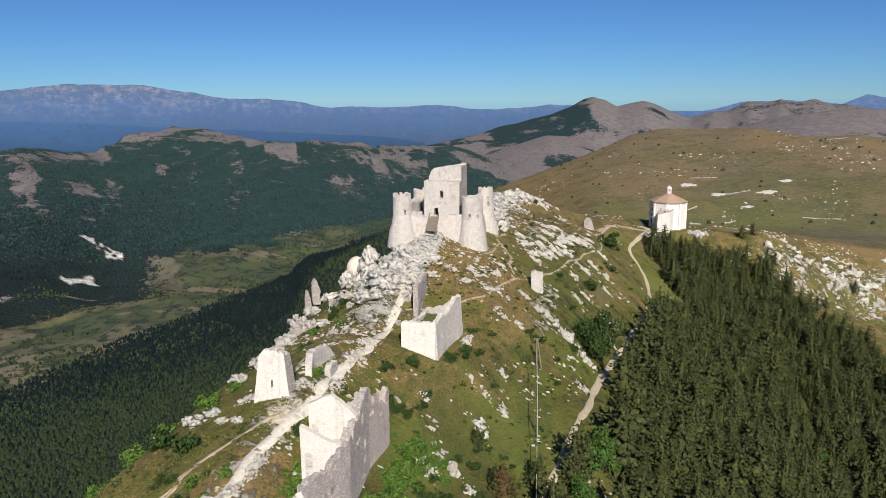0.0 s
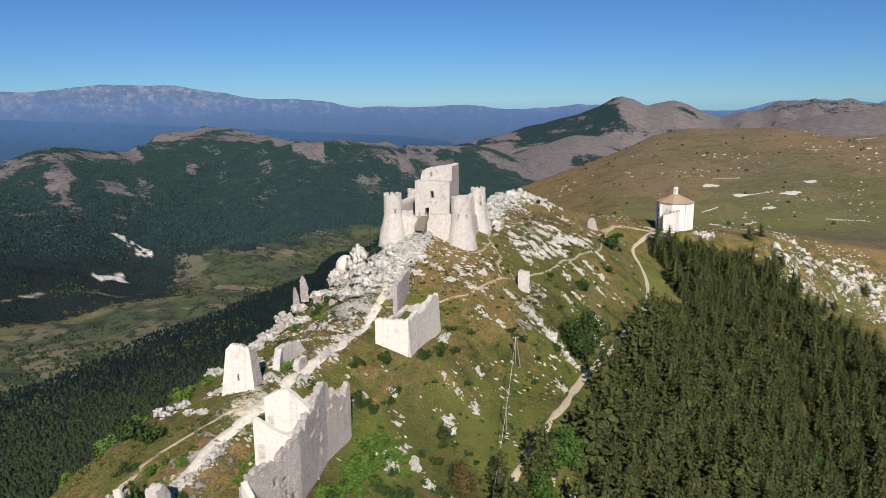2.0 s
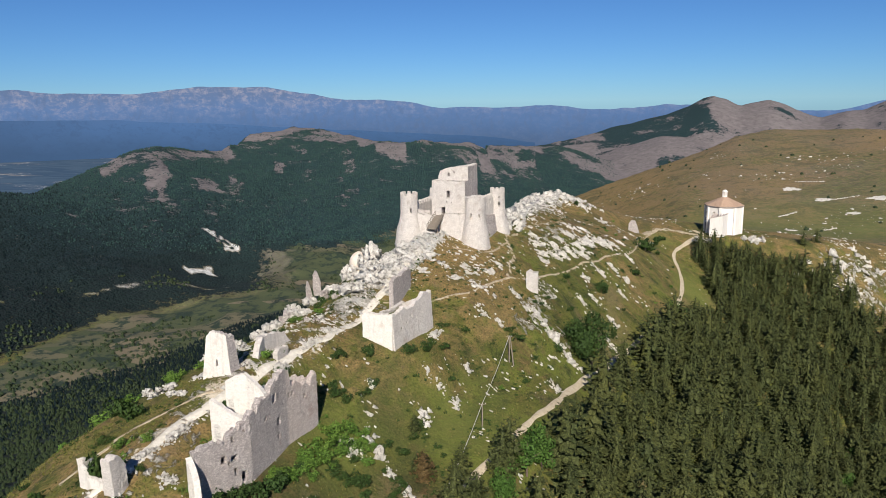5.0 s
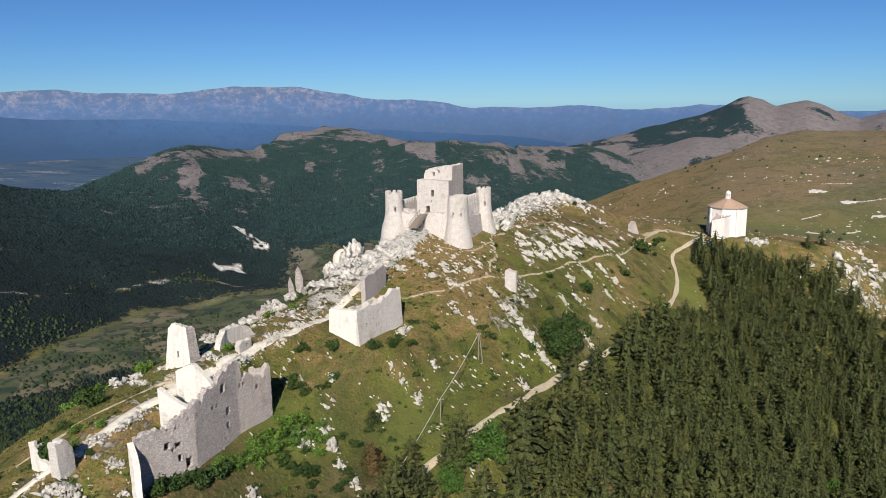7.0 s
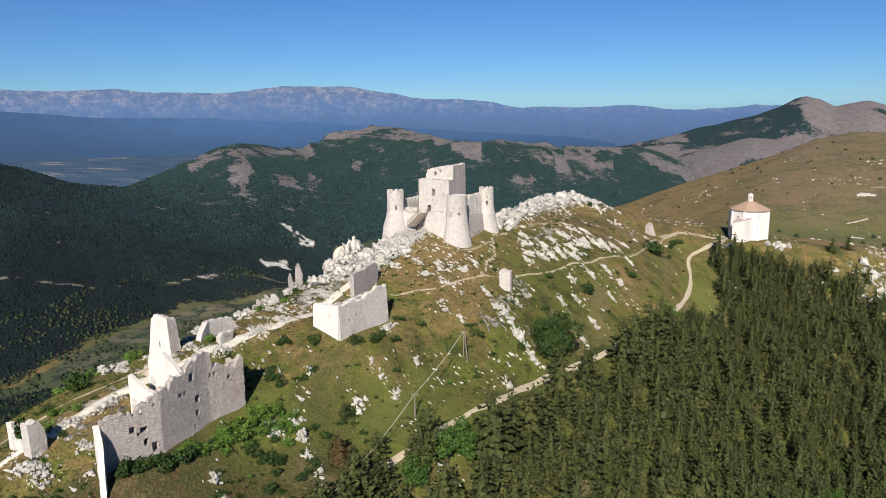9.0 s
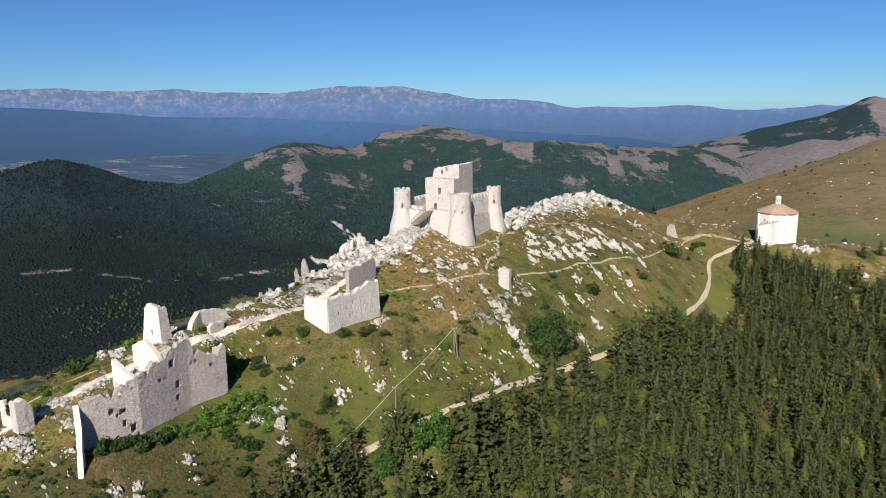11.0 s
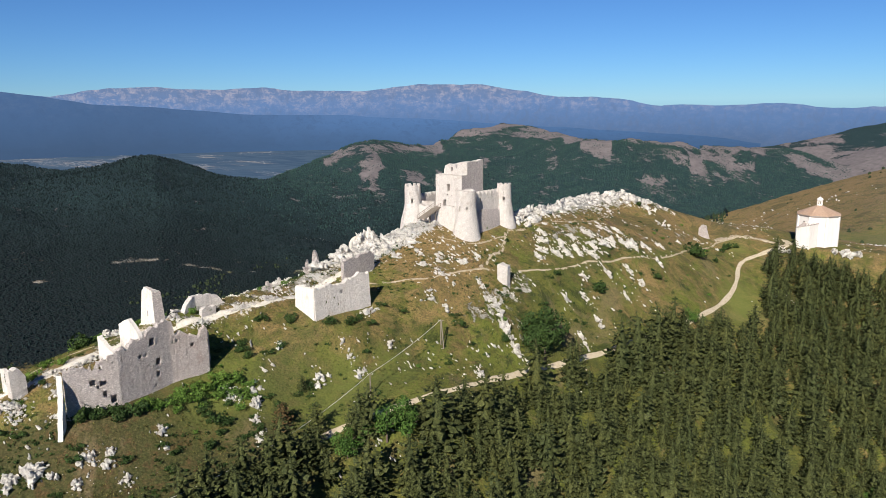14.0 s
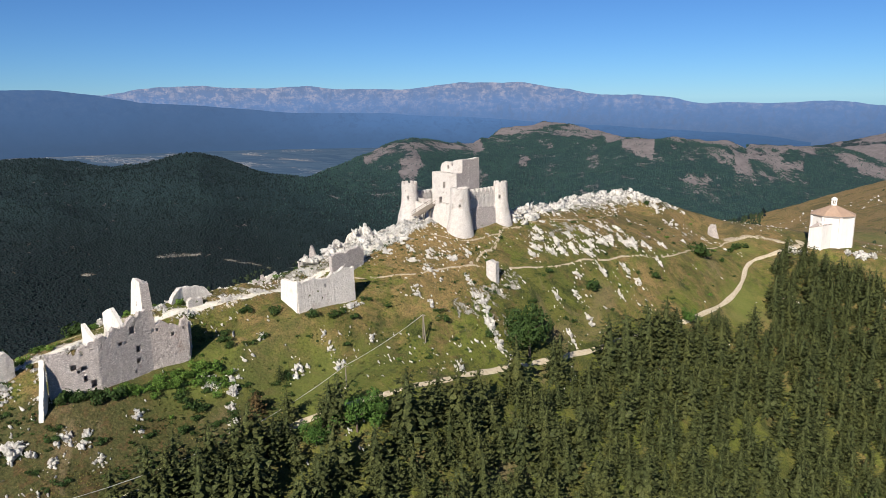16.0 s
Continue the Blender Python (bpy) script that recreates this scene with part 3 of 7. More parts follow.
WEAR = path_wear(*np.meshgrid(NEAR_X, NEAR_Y))


def rock_density(x, y):
    """How far limestone shows through the turf, 0 to 1."""
    b = sample(NEAR_BAND, x, y)
    d = 0.13 * step(2.0, 3.0, b) * (1 - step(6.4, 7.0, b))
    # crags along the crest past the castle, and the shelf below them
    d += 0.8 * np.exp(-((b - 3.1) / 0.3) ** 2) * step(172, 186, y) * (1 - step(262, 274, y))
    d += 0.4 * step(0.47, 0.6, fbm(x * 0.8 + y * 0.25, y, 17, 2, 7)) * np.exp(-((b - 4.2) / 0.5) ** 2) * step(172, 184, y) * (1 - step(246, 262, y))
    # bare mound before the gate
    brink = np.interp(y, [134, 142, 151, 160, 168], [-6.5, -4.3, -1.6, 0.6, 2.0])
    d += 0.95 * step(-20, -15, x) * step(-0.8, 1.4, brink - x) * step(132, 139, y) * (1 - step(164, 169, y))
    d += 0.5 * np.exp(-(((x + 12) / 6) ** 2 + ((y - 132) / 9) ** 2))
    d += 0.26 * np.exp(-(((x - 8) / 9) ** 2 + ((y - 150) / 10) ** 2))
    # west edge
    d += 0.45 * np.exp(-((b - 2.35) / 0.3) ** 2) * step(100, 125, y) * (1 - step(165, 180, y))
    # rib down to the road
    d += 0.5 * np.exp(-((x - (22 + (150 - y) * -0.25)) / 3.5) ** 2) * step(136, 142, y) * (1 - step(160, 172, y))
    d += 0.45 * np.exp(-(((x - 29) / 4) ** 2 + ((y - 146) / 6) ** 2))
    # trodden rock round the way along the crest
    d += 0.42 * np.exp(-((b - 3.0) / 0.4) ** 2) * step(56, 66, y) * (1 - step(126, 134, y))
    # cliffs under the plateau
    d += 0.6 * step(112, 124, x) * np.exp(-((y - (266 + (x - 120) * 0.12)) / 20) ** 2) * (1 - step(300, 360, x))
    d += 0.35 * np.exp(-(((x + 9) / 9) ** 2 + ((y - 52) / 7) ** 2))
    return d


def land(x, y):
    x, y = np.asarray(x, float), np.asarray(y, float)
    r, az = polar(x, y)
    w = near_weight(x, y)
    z = w * sample(NEAR_Z, x, y) + (1 - w) * far_land(r, az)
    z = z + w * ((fbm(x, y, 14, 4, 1) - 0.5) * 1.5)
    rd = rock_density(x, y) * w * (1 - 0.85 * sample(WEAR, x, y))
    z = z + rd * (np.abs(fbm(x, y, 3.2, 4, 3, 0.6) - 0.5) * 4.4 - 0.4) * step(0.2, 0.5, rd)
    amp = np.interp(r, [250, 500, 1000, 1600, 3000, 4500], [0, 5, 9, 45, 75, 70])
    amp = np.where((az > -3) & (r < 1400), amp * 0.8, amp)
    amp = np.where((az > -6) & (r > 2600), amp * 0.45, amp)
    amp = np.where((az < -36) & (r > 2650), amp * 0.06, amp)
    gully = 1 - np.abs(2 * fbm(x, y, 420, 5, 4, 0.52) - 1) * 1.6
    z = z + (1 - w) * amp * (gully - 0.62) * (0.35 + 0.65 * step(0, 1, np.abs(fbm(x, y, 900, 2, 9) * 2 - 0.6)))
    # small level places under the buildings
    for bx, by, bz, rad in ((89.5, 280.5, 9.4, 8.5),):
        k = 1 - step(rad, rad + 5, np.hypot(x - bx, y - by))
        z = z * (1 - k) + bz * k
    return z


def zat(x, y):
    return float(land(x, y))


def valley_open(r, az):
    """Where the valley floor lies in fields, 0 to 1."""
    far = np.interp(az, [-48, -42, -36, -30], [1180, 1330, 1480, 1540])
    return np.maximum(step(-27, -20, az), 1 - step(far - 60, far + 60, r))


def quarry(x, y):
    """Two bare scars across the valley, 0 to 1."""
    u, v = (x + 812) * 0.87 + (y - 1568) * 0.49, (y - 1568) * 0.87 - (x + 812) * 0.49
    a = np.exp(-(((u + 0.3 * v) / 46) ** 4 + (v / 40) ** 2))
    t = np.clip((y - 1700) / 130, 0, 1)
    b = np.exp(-((x + 785 + 145 * t + 30 * (fbm(x, y, 40, 3, 2) - 0.5)) / (28 - 12 * t)) ** 2) * step(1690, 1715, y) * (1 - step(1815, 1840, y))
    return np.clip((a + b) * (3.6 * fbm(x, y, 17, 4, 4) - 1.0), 0, 1)


def cutting(x, y):
    """A broken band of bare rock along the foot of the hills across the valley."""
    r, az = polar(x, y)
    return np.exp(-(((r - 1600 - 40 * np.sin(az * 0.35)) / 9) ** 2)) * (az > -56) * (az < -24) * step(0.46, 0.56, fbm(x, y, 60, 3, 1))


def wood_cover(x, y):
    """How wooded the far land is, 0 to 1."""
    r, az = polar(x, y)
    z = land(x, y)
    c = 0.85 + 0.0 * r
    n = fbm(x, y, 500, 4, 5)
    # open crests and bare ribs on the hills
    t = np.array(HILL)
    top = crest_z(np.interp(az, t[:, 0], t[:, 1]), np.interp(az, t[:, 0], t[:, 2])) + 400 * step(-35, -38, az)
    bald = 14 + 50 * (fbm(x, y, 170, 4, 8) - 0.5) + 26 * np.exp(-((az + 21) / 5) ** 2) + 40 * step(-2, 4, az)
    c = c - 0.6 * step(-bald - 25, -bald + 15, z - top) * (r > 1900) * step(-40, -36, az) * (0.3 + 0.7 * step(0.42, 0.52, fbm(x, y, 90, 3, 3)))
    # bare ribs that run straight down the slope
    ribs = fbm(az * 52 + r * 0.06, r * 0.28, 95, 4, 2)
    c = c - 0.6 * step(0.5, 0.58, ribs) * step(-270, -150, z) * step(-20, -13, az) * (1 - step(-9, -5, az)) * (r > 1700)
    c = c - 0.45 * step(0.6, 0.7, ribs) * step(-290, -180, z) * (r > 1700)
    c = c - 0.3 * (0.4 + 0.6 * step(-30, -25, az)) * step(0.6, 0.72, n) * step(-230, -120, z) * (r > 1600) * step(-42, -34, az)
    # valley floor
    c = np.where((r > edge_of(az)) & (z < -312) & (az > -60), np.maximum(0.12 + 0.12 * step(-28, -22, az) + 0.4 * step(0.45, 0.65, n), 0.85 * (1 - valley_open(r, az))), c)
    # meadows to the right
    m = step(-6, 2, az + (r - 700) / 160)
    c = np.where((r < 1500) & (r > 250) & (az > -30), c * (1 - m) + 0.02 * m, c)
    # bare right-hand ranges, woods in the hollows
    right = step(3.5, 6.5, az) * (r > 2300)
    c = c * (1 - right) + right * (0.1 + (0.8 - 0.5 * step(16, 18, az)) * step(0.52, 0.64, n))
    c = np.maximum(c, (0.1 + 1.45 * fbm(x, y, 120, 5, 3)) * step(3750, 3950, r) * step(1.5, 4, az) * (1 - step(10.2, 11.4, az + 0.004 * (z + 60))))
    c = np.where((r > 3000) & (az < -2) & (z < -190), 0.35, c)
    c = np.where((az < -35) & (r > 1150) & (z > -312), np.maximum(c, 0.8), c)
    c = c - 0.28 * step(0.57, 0.68, fbm(x, y, 45, 4, 9)) * step(-300, -240, z) * (r > 1600) * step(-40, -34, az)
    return np.clip(c - 1.2 * step(0.35, 0.6, quarry(x, y)) - 0.55 * cutting(x, y), 0, 1)


ROAD_LINE = [(4, 56), (6, 66), (9, 76), (12.4, 85.5), (16.6, 96), (20.5, 106), (23.5, 114), (26.5, 121), (29.6, 131), (34, 143), (39.2, 154.6), (45, 167.5), (52.5, 182), (58.4, 196), (63, 211), (66.2, 226), (67.2, 238), (67, 250), (69, 257.5), (74, 266), (79, 272.5), (81, 278), (79.5, 283)]


def spline(pts, n):
    p = np.array(pts, float)
    q = np.vstack([2 * p[0] - p[1], p, 2 * p[-1] - p[-2]])
    out = []
    for k in range(len(p) - 1):
        a, b, c, d = q[k : k + 4]
        for t in np.linspace(0, 1, n, endpoint=False):
            out.append(0.5 * (2 * b + (c - a) * t + (2 * a - 5 * b + 4 * c - d) * t * t + (3 * b - 3 * c + d - a) * t**3))
    return np.array(out + [p[-1]])


def road_distance(x, y):
    p = spline(ROAD_LINE, 4)
    best = np.full(np.shape(x), 1e9)
    for a, b in zip(p[:-1], p[1:]):
        d = b - a
        t = np.clip(((x - a[0]) * d[0] + (y - a[1]) * d[1]) / (d @ d), 0, 1)
        best = np.minimum(best, np.hypot(x - a[0] - t * d[0], y - a[1] - t * d[1]))
    return best


def mesh_from(name, verts, quads):
    me = bpy.data.meshes.new(name)
    verts, quads = np.asarray(verts, np.float32), np.asarray(quads, np.int32)
    n = quads.shape[1]
    me.vertices.add(len(verts))
    me.vertices.foreach_set("co", verts.ravel())
    me.loops.add(quads.size)
    me.loops.foreach_set("vertex_index", quads.ravel())
    me.polygons.add(len(quads))
    me.polygons.foreach_set("loop_start", np.arange(0, quads.size, n, dtype=np.int32))
    me.update(calc_edges=True)
    return me


def shade_smooth(me):
    me.polygons.foreach_set("use_smooth", np.ones(len(me.polygons), bool))


def mark(me, name, values):
    a = me.attributes.new(name, "FLOAT", "POINT")
    a.data.foreach_set("value", np.asarray(values, np.float32).ravel())


def grid_quads(nu, nv, closed=False):
    u = np.arange(nu if closed else nu - 1)
    a, b = np.meshgrid(u, np.arange(nv - 1), indexing="ij")
    a2 = (a + 1) % nu
    return np.stack([a * nv + b, a2 * nv + b, a2 * nv + b + 1, a * nv + b + 1], -1).reshape(-1, 4)


def build_ground():
    az = np.concatenate([np.arange(-180, -66, 3.0), np.arange(-66, 38, 0.24), np.arange(38, 180, 3.0)])
    r = np.concatenate([[0.02], np.arange(1.5, 52, 5.0), np.arange(52, 330, 0.95), np.geomspace(330, 1300, 110)[:-1], np.geomspace(1300, 4800, 150)])
    A, R = np.meshgrid(np.radians(az), r, indexing="ij")
    x, y = CX + R * np.sin(A), CY + R * np.cos(A)
    z = land(x, y)
    w = near_weight(x, y)
    rd = road_distance(x, y)
    z = z - 0.12 * (1 - step(1.2, 1.9, rd))
    me = mesh_from("ground", np.stack([x, y, z], -1).reshape(-1, 3), grid_quads(len(az), len(r), True)[:, ::-1])
    shade_smooth(me)
    b = sample(NEAR_BAND, x, y)
    rr, aa = polar(x, y)
    dry = 0.14 - 0.3 * step(4.2, 5.2, b) * w + 0.52 * step(170, 215, y) * step(3.0, 3.6, b) * w + 0.6 * np.exp(-(((x - 6) / 12) ** 2 + ((y - 152) / 13) ** 2))
    dry = dry + 0.3 * step(0.5, 0.7, fbm(x, y, 30, 3, 6)) + 0.16 * step(290, 420, rr)
    dry = dry + 0.02 * step(290, 420, rr) * (rr < 1300) + 0.2 * step(700, 1000, rr) * (1 - step(1300, 1500, rr)) + 1.0 * (rr > 2000)
    dry = dry + 0.5 * np.exp(-((y - 305) / 24) ** 2) * step(95, 115, x) + 0.3 * step(0.5, 0.62, fbm(x, y, 110, 4, 10)) * step(300, 420, rr) * (rr < 1300)
    dry = dry - 0.4 * (z < -295) * (aa < 0)
    dry = dry + 0.3 * (1 - step(74, 92, y)) * step(2.6, 3.4, b) * w
    dry = dry + 0.3 * step(300, 420, rr) * (rr < 1300) * (1 - step(4, 15, aa))
    mark(me, "coarse", (0.85 * (1 - step(76, 98, y)) * step(3.1, 3.7, b) + 0.3 * step(3.3, 4.0, b) * (1 - step(140, 200, y)) * (1 - step(6.0, 6.3, b))) * w)
    mark(me, "dry", dry)
    cliffs = 0.16 * step(0.52, 0.72, fbm(x, y, 60, 4, 8)) * (rr > 330) * (rr < 1300) + 0.36 * step(0.6, 0.75, fbm(x, y, 160, 4, 2)) * (rr > 1300) * (aa < 6)
    # two quarry scars across the valley
    scar = 1.1 * step(0.3, 0.6, quarry(x, y))
    cut = 0.7 * cutting(x, y)
    mark(me, "rock", rock_density(x, y) * w + cliffs + scar + cut)
    pine = 0.22 * step(6.25, 6.6, b) * (1 - step(122, 132, x - (262 - y) * 0.6)) * (1 - step(262, 270, y)) * w
    west_wood = (1 - step(1.3, 1.7, b + 1.1 * (fbm(x, y, 15, 4, 12) - 0.5))) * w
    mark(me, "wood", np.maximum(np.maximum(pine, west_wood * 0.9), wood_cover(x, y) * (1 - w) * (rr > 200)))
    mark(me, "lush", np.clip(0.9 * np.exp(-(((x + 4) / 5) ** 2 + ((y - 87) / 8) ** 2)) + 0.6 * np.exp(-(((x + 17) / 2.5) ** 2 + ((y - 98) / 3) ** 2)) + 0.7 * np.exp(-(((x - 13) / 9) ** 2 + ((y - 104) / 18) ** 2)) * step(0.36, 0.56, fbm(x, y, 12, 3, 3)) + 0.85 * np.exp(-(((x - 70) / 6) ** 2 + ((y - 226) / 15) ** 2)) + 0.8 * np.exp(-(((x - 64) / 4) ** 2 + ((y - 262) / 6) ** 2)) + 0.5 * step(0.45, 0.6, fbm(x, y, 160, 3, 1)) * np.exp(-((rr - 560) / 120) ** 2), 0, 1))
    # strength of the haze-toned layer, by distance; fainter over the meadow
    mark(me, "hazed_heath", np.maximum(step(1150, 2000, rr) * (1 - 0.4 * (z < -300)) * (aa < 40), 0.3 * step(300, 420, rr) * step(3, 14, aa) * (0.6 + 0.8 * (fbm(x, y, 60, 4, 3) - 0.3))))
    # where the woods are painted darker for shade, by bearing and height
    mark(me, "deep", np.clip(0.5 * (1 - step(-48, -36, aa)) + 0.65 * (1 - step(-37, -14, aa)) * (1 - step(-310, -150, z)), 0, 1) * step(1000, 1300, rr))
    bare = 0.78 * np.exp(-(((x + 20) / 3.2) ** 2 + ((y - 87) / 5) ** 2)) + 0.5 * np.exp(-(((x + 24) / 3) ** 2 + ((y - 76) / 5) ** 2)) + 0.5 * np.exp(-(((x + 13) / 3) ** 2 + ((y - 106) / 8) ** 2))
    mark(me, "path", np.maximum(0.62 * path_wear(x, y), bare))
    valley = ((z < -305) & (rr > edge_of(aa) - 20) & (rr < 2500) & (aa < 0)) * np.where(aa > -26, 0.66, 0.62) * valley_open(rr, aa)
    mark(me, "field", valley)
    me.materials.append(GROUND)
    ob = new("ground", me)
    tagged(ob, "grassy limestone hill above wooded valleys and open meadows", "ground", kind="structure")
    return ob


build_ground()


def build_road():
    p = spline(ROAD_LINE, 8)
    d = np.gradient(p, axis=0)
    nrm = np.stack([d[:, 1], -d[:, 0]], -1) / np.linalg.norm(d, axis=1)[:, None]
    across = np.linspace(-1, 1, 7)
    rows = []
    for k in range(len(p)):
        half = 0.58 + 0.16 * math.sin(k * 0.7) * math.sin(k * 0.23) + 0.8 * float(step(258, 276, p[k, 1]))
        q = p[k] + nrm[k] * (across * half)[:, None]
        zz = land(q[:, 0], q[:, 1])
        rows.append(np.column_stack([q, zz + 0.05 - 0.16 * np.abs(across) ** 6]))
    me = mesh_from("road", np.array(rows).reshape(-1, 3), grid_quads(len(p), 7))
    shade_smooth(me)
    me.materials.append(GRAVEL)
    tagged(new("road", me), "narrow pale gravel track winding to the church", "road", kind="structure")


build_road()


def build_footpaths():
    for name, (pts, half) in FOOTPATHS.items():
        half = half * 0.9 if name == "ridge" else half
        p = spline(pts, 14)
        p = p + np.stack([fbm(p[:, 0], p[:, 1], 5, 2, 4) - 0.5, fbm(p[:, 0], p[:, 1], 5, 2, 7) - 0.5], -1) * 1.2
        d = np.gradient(p, axis=0)
        nrm = np.stack([d[:, 1], -d[:, 0]], -1) / (np.linalg.norm(d, axis=1)[:, None] + 1e-6)
        rows = []
        for k in range(len(p)):
            vary = 0.7 if name == "ridge" else 1.0
            l = half * (1 - vary / 2 + vary * float(lattice(k * 0.21, half * 50, 1.0, 2)))
            r = half * (1 - vary / 2 + vary * float(lattice(k * 0.17, half * 90, 1.0, 6)))
            across = np.array([-l * 1.15, -l, 0.0, r, r * 1.15])
            q = p[k] + nrm[k] * across[:, None]
            zz = land(q[:, 0], q[:, 1])
            # stones and turf break through the trodden surface here and there
            zz = zz - (0.35 if name == "ridge" else 0.55) * np.maximum(fbm(q[:, 0], q[:, 1], 1.3, 4, 8, 0.65) - (0.5 if name == "ridge" else 0.47), 0)
            rows.append(np.column_stack([q, zz + np.array([-0.2, 0.05, 0.07, 0.05, -0.2])]))
        me = mesh_from("footpath", np.array(rows).reshape(-1, 3), grid_quads(len(p), 5))
        shade_smooth(me)
        me.materials.append(GRAVEL)
        me.materials[0] = WHITE_EARTH if name == "ridge" else EARTH
        tagged(new("footpath", me), "narrow trodden path of pale earth and stones", "path", kind="structure")


build_footpaths()


def backdrop(name, label, table, foot, floor, material, rough, seed):
    t = np.array(table, float)
    az = np.arange(t[0, 0], t[-1, 0], 0.12)
    rows = []
    u = np.linspace(0, 1, 26)
    for a in az:
        R, el = np.interp(a, t[:, 0], t[:, 1]), np.interp(a, t[:, 0], t[:, 2])
        rr = foot + (R - foot) * u
        top = crest_z(R, el)
        x, y = CX + rr * math.sin(radians(a)), CY + rr * math.cos(radians(a))
        n = (fbm(x, y, 260, 5, seed) - 0.5) * rough * (0.3 + u * (1 - 0.75 * u ** 4))
        rows.append(np.column_stack([x, y, floor + (top - floor) * (0.4 * u + 0.6 * u ** 1.6) + n]))
    me = mesh_from(name, np.array(rows).reshape(-1, 3), grid_quads(len(az), 26)[:, ::-1])
    shade_smooth(me)
    me.materials.append(material)
    tagged(new(name, me), label, "mountains", kind="structure")


FAR_TABLE = [(-75, 4780, 0.6), (-57.3, 4780, 0.82), (-54.1, 4780, 0.5), (-50.3, 4780, 1.08), (-46.6, 4780, 1.12), (-42.6, 4780, 1.0), (-39.3, 4780, 1.16), (-36.8, 4780, 0.76), (-32.3, 4780, 0.74), (-29.9, 4780, 1.15), (-27, 4780, 1.3), (-22.7, 4780, 1.29), (-20.2, 4780, 0.86), (-16.8, 4780, 0.3), (-12.3, 4780, 0.0), (-9.1, 4780, -0.5), (-4.8, 4780, -0.6), (0, 4780, -0.44), (3.6, 4780, -0.75), (8, 4780, -0.43), (10.6, 4780, -0.45), (19, 4780, -1.0), (21.7, 4780, -0.36), (24.7, 4780, -0.22), (28.1, 4780, -0.5), (29.6, 4780, 0.2), (32, 4780, -0.2), (50, 4780, -0.4), (80, 4780, -0.6)]
BLUE_TABLE = [(-75, 4600, 1.0), (-57.3, 4600, 0.86), (-54.3, 4600, 0.44), (-51.5, 4600, -0.05), (-46.7, 4600, -0.38), (-40.7, 4600, -0.9), (-34.3, 4600, -1.05), (-25.5, 4600, -1.5), (-16.7, 4600, -2.1), (-8.3, 4600, -2.55), (-2, 4600, -3.2)]
backdrop("backdrop_range", "far mountain range in painted blue haze with pale bare summits", FAR_TABLE, 4620, -230, FAR, 75, 3)
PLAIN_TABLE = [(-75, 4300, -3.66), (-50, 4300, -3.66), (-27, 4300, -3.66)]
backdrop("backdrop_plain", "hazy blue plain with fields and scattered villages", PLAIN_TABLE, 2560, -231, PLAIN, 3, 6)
backdrop("backdrop_slope", "forested slopes in painted blue haze before the far range", BLUE_TABLE, 4250, -216, NEARBLUE, 30, 5)


# ---- builders ----
def part(name, me, material, parent=None, label=""):
    """Links a mesh (or bmesh) as one object under a thing or part."""
    if isinstance(me, bmesh.types.BMesh):
        bm, me = me, bpy.data.meshes.new(name)
        bm.to_mesh(me)
        bm.free()
    if not me.materials:
        me.materials.append(material)
    ob = new(name, me)
    if parent:
        ob.parent = parent
    if label:
        ob["label"] = label
    return ob


def thing(name, label, category, group="", kind="", at=(0, 0, 0)):
    ob = new(name)
    ob.empty_display_size = 0.5
    ob.location = at
    return tagged(ob, label, category, group, kind)


def shell(nu, nv, outer, inner, hole=None, closed=False):
    """A thick masonry skin: two grids joined along every free edge, with cells left out where hole(i, j) says so."""
    bm = bmesh.new()
    vo = [[bm.verts.new(outer(i, j)) for j in range(nv)] for i in range(nu)]
    vi = [[bm.verts.new(inner(i, j)) for j in range(nv)] for i in range(nu)]
    ni = nu if closed else nu - 1
    full = [[not (hole and hole(i, j)) for j in range(nv - 1)] for i in range(ni)]
    for i in range(ni):
        k = (i + 1) % nu
        for j in range(nv - 1):
            if not full[i][j]:
                continue
            bm.faces.new((vo[i][j], vo[k][j], vo[k][j + 1], vo[i][j + 1]))
            bm.faces.new((vi[i][j], vi[i][j + 1], vi[k][j + 1], vi[k][j]))

            def open_at(a, b):
                if b < 0 or b >= nv - 1:
                    return True
                if closed:
                    return not full[a % ni][b]
                return a < 0 or a >= ni or not full[a][b]

            if open_at(i, j - 1):
                bm.faces.new((vo[i][j], vi[i][j], vi[k][j], vo[k][j]))
            if open_at(i, j + 1):
                bm.faces.new((vo[i][j + 1], vo[k][j + 1], vi[k][j + 1], vi[i][j + 1]))
            if open_at(i - 1, j):
                bm.faces.new((vo[i][j], vo[i][j + 1], vi[i][j + 1], vi[i][j]))
            if open_at(i + 1, j):
                bm.faces.new((vo[k][j], vi[k][j], vi[k][j + 1], vo[k][j + 1]))
    for v in [v for v in bm.verts if not v.link_faces]:
        bm.verts.remove(v)
    return bm


def wobble(p, amp, size=0.8):
    q = Vector(p)
    n = noise.noise_vector(q / size)
    # single stones stand proud or have weathered back
    return q + n * amp * 0.5 + (noise.cell_vector(q * 3.4) - Vector((0.5, 0.5, 0.5))) * amp * 0.75


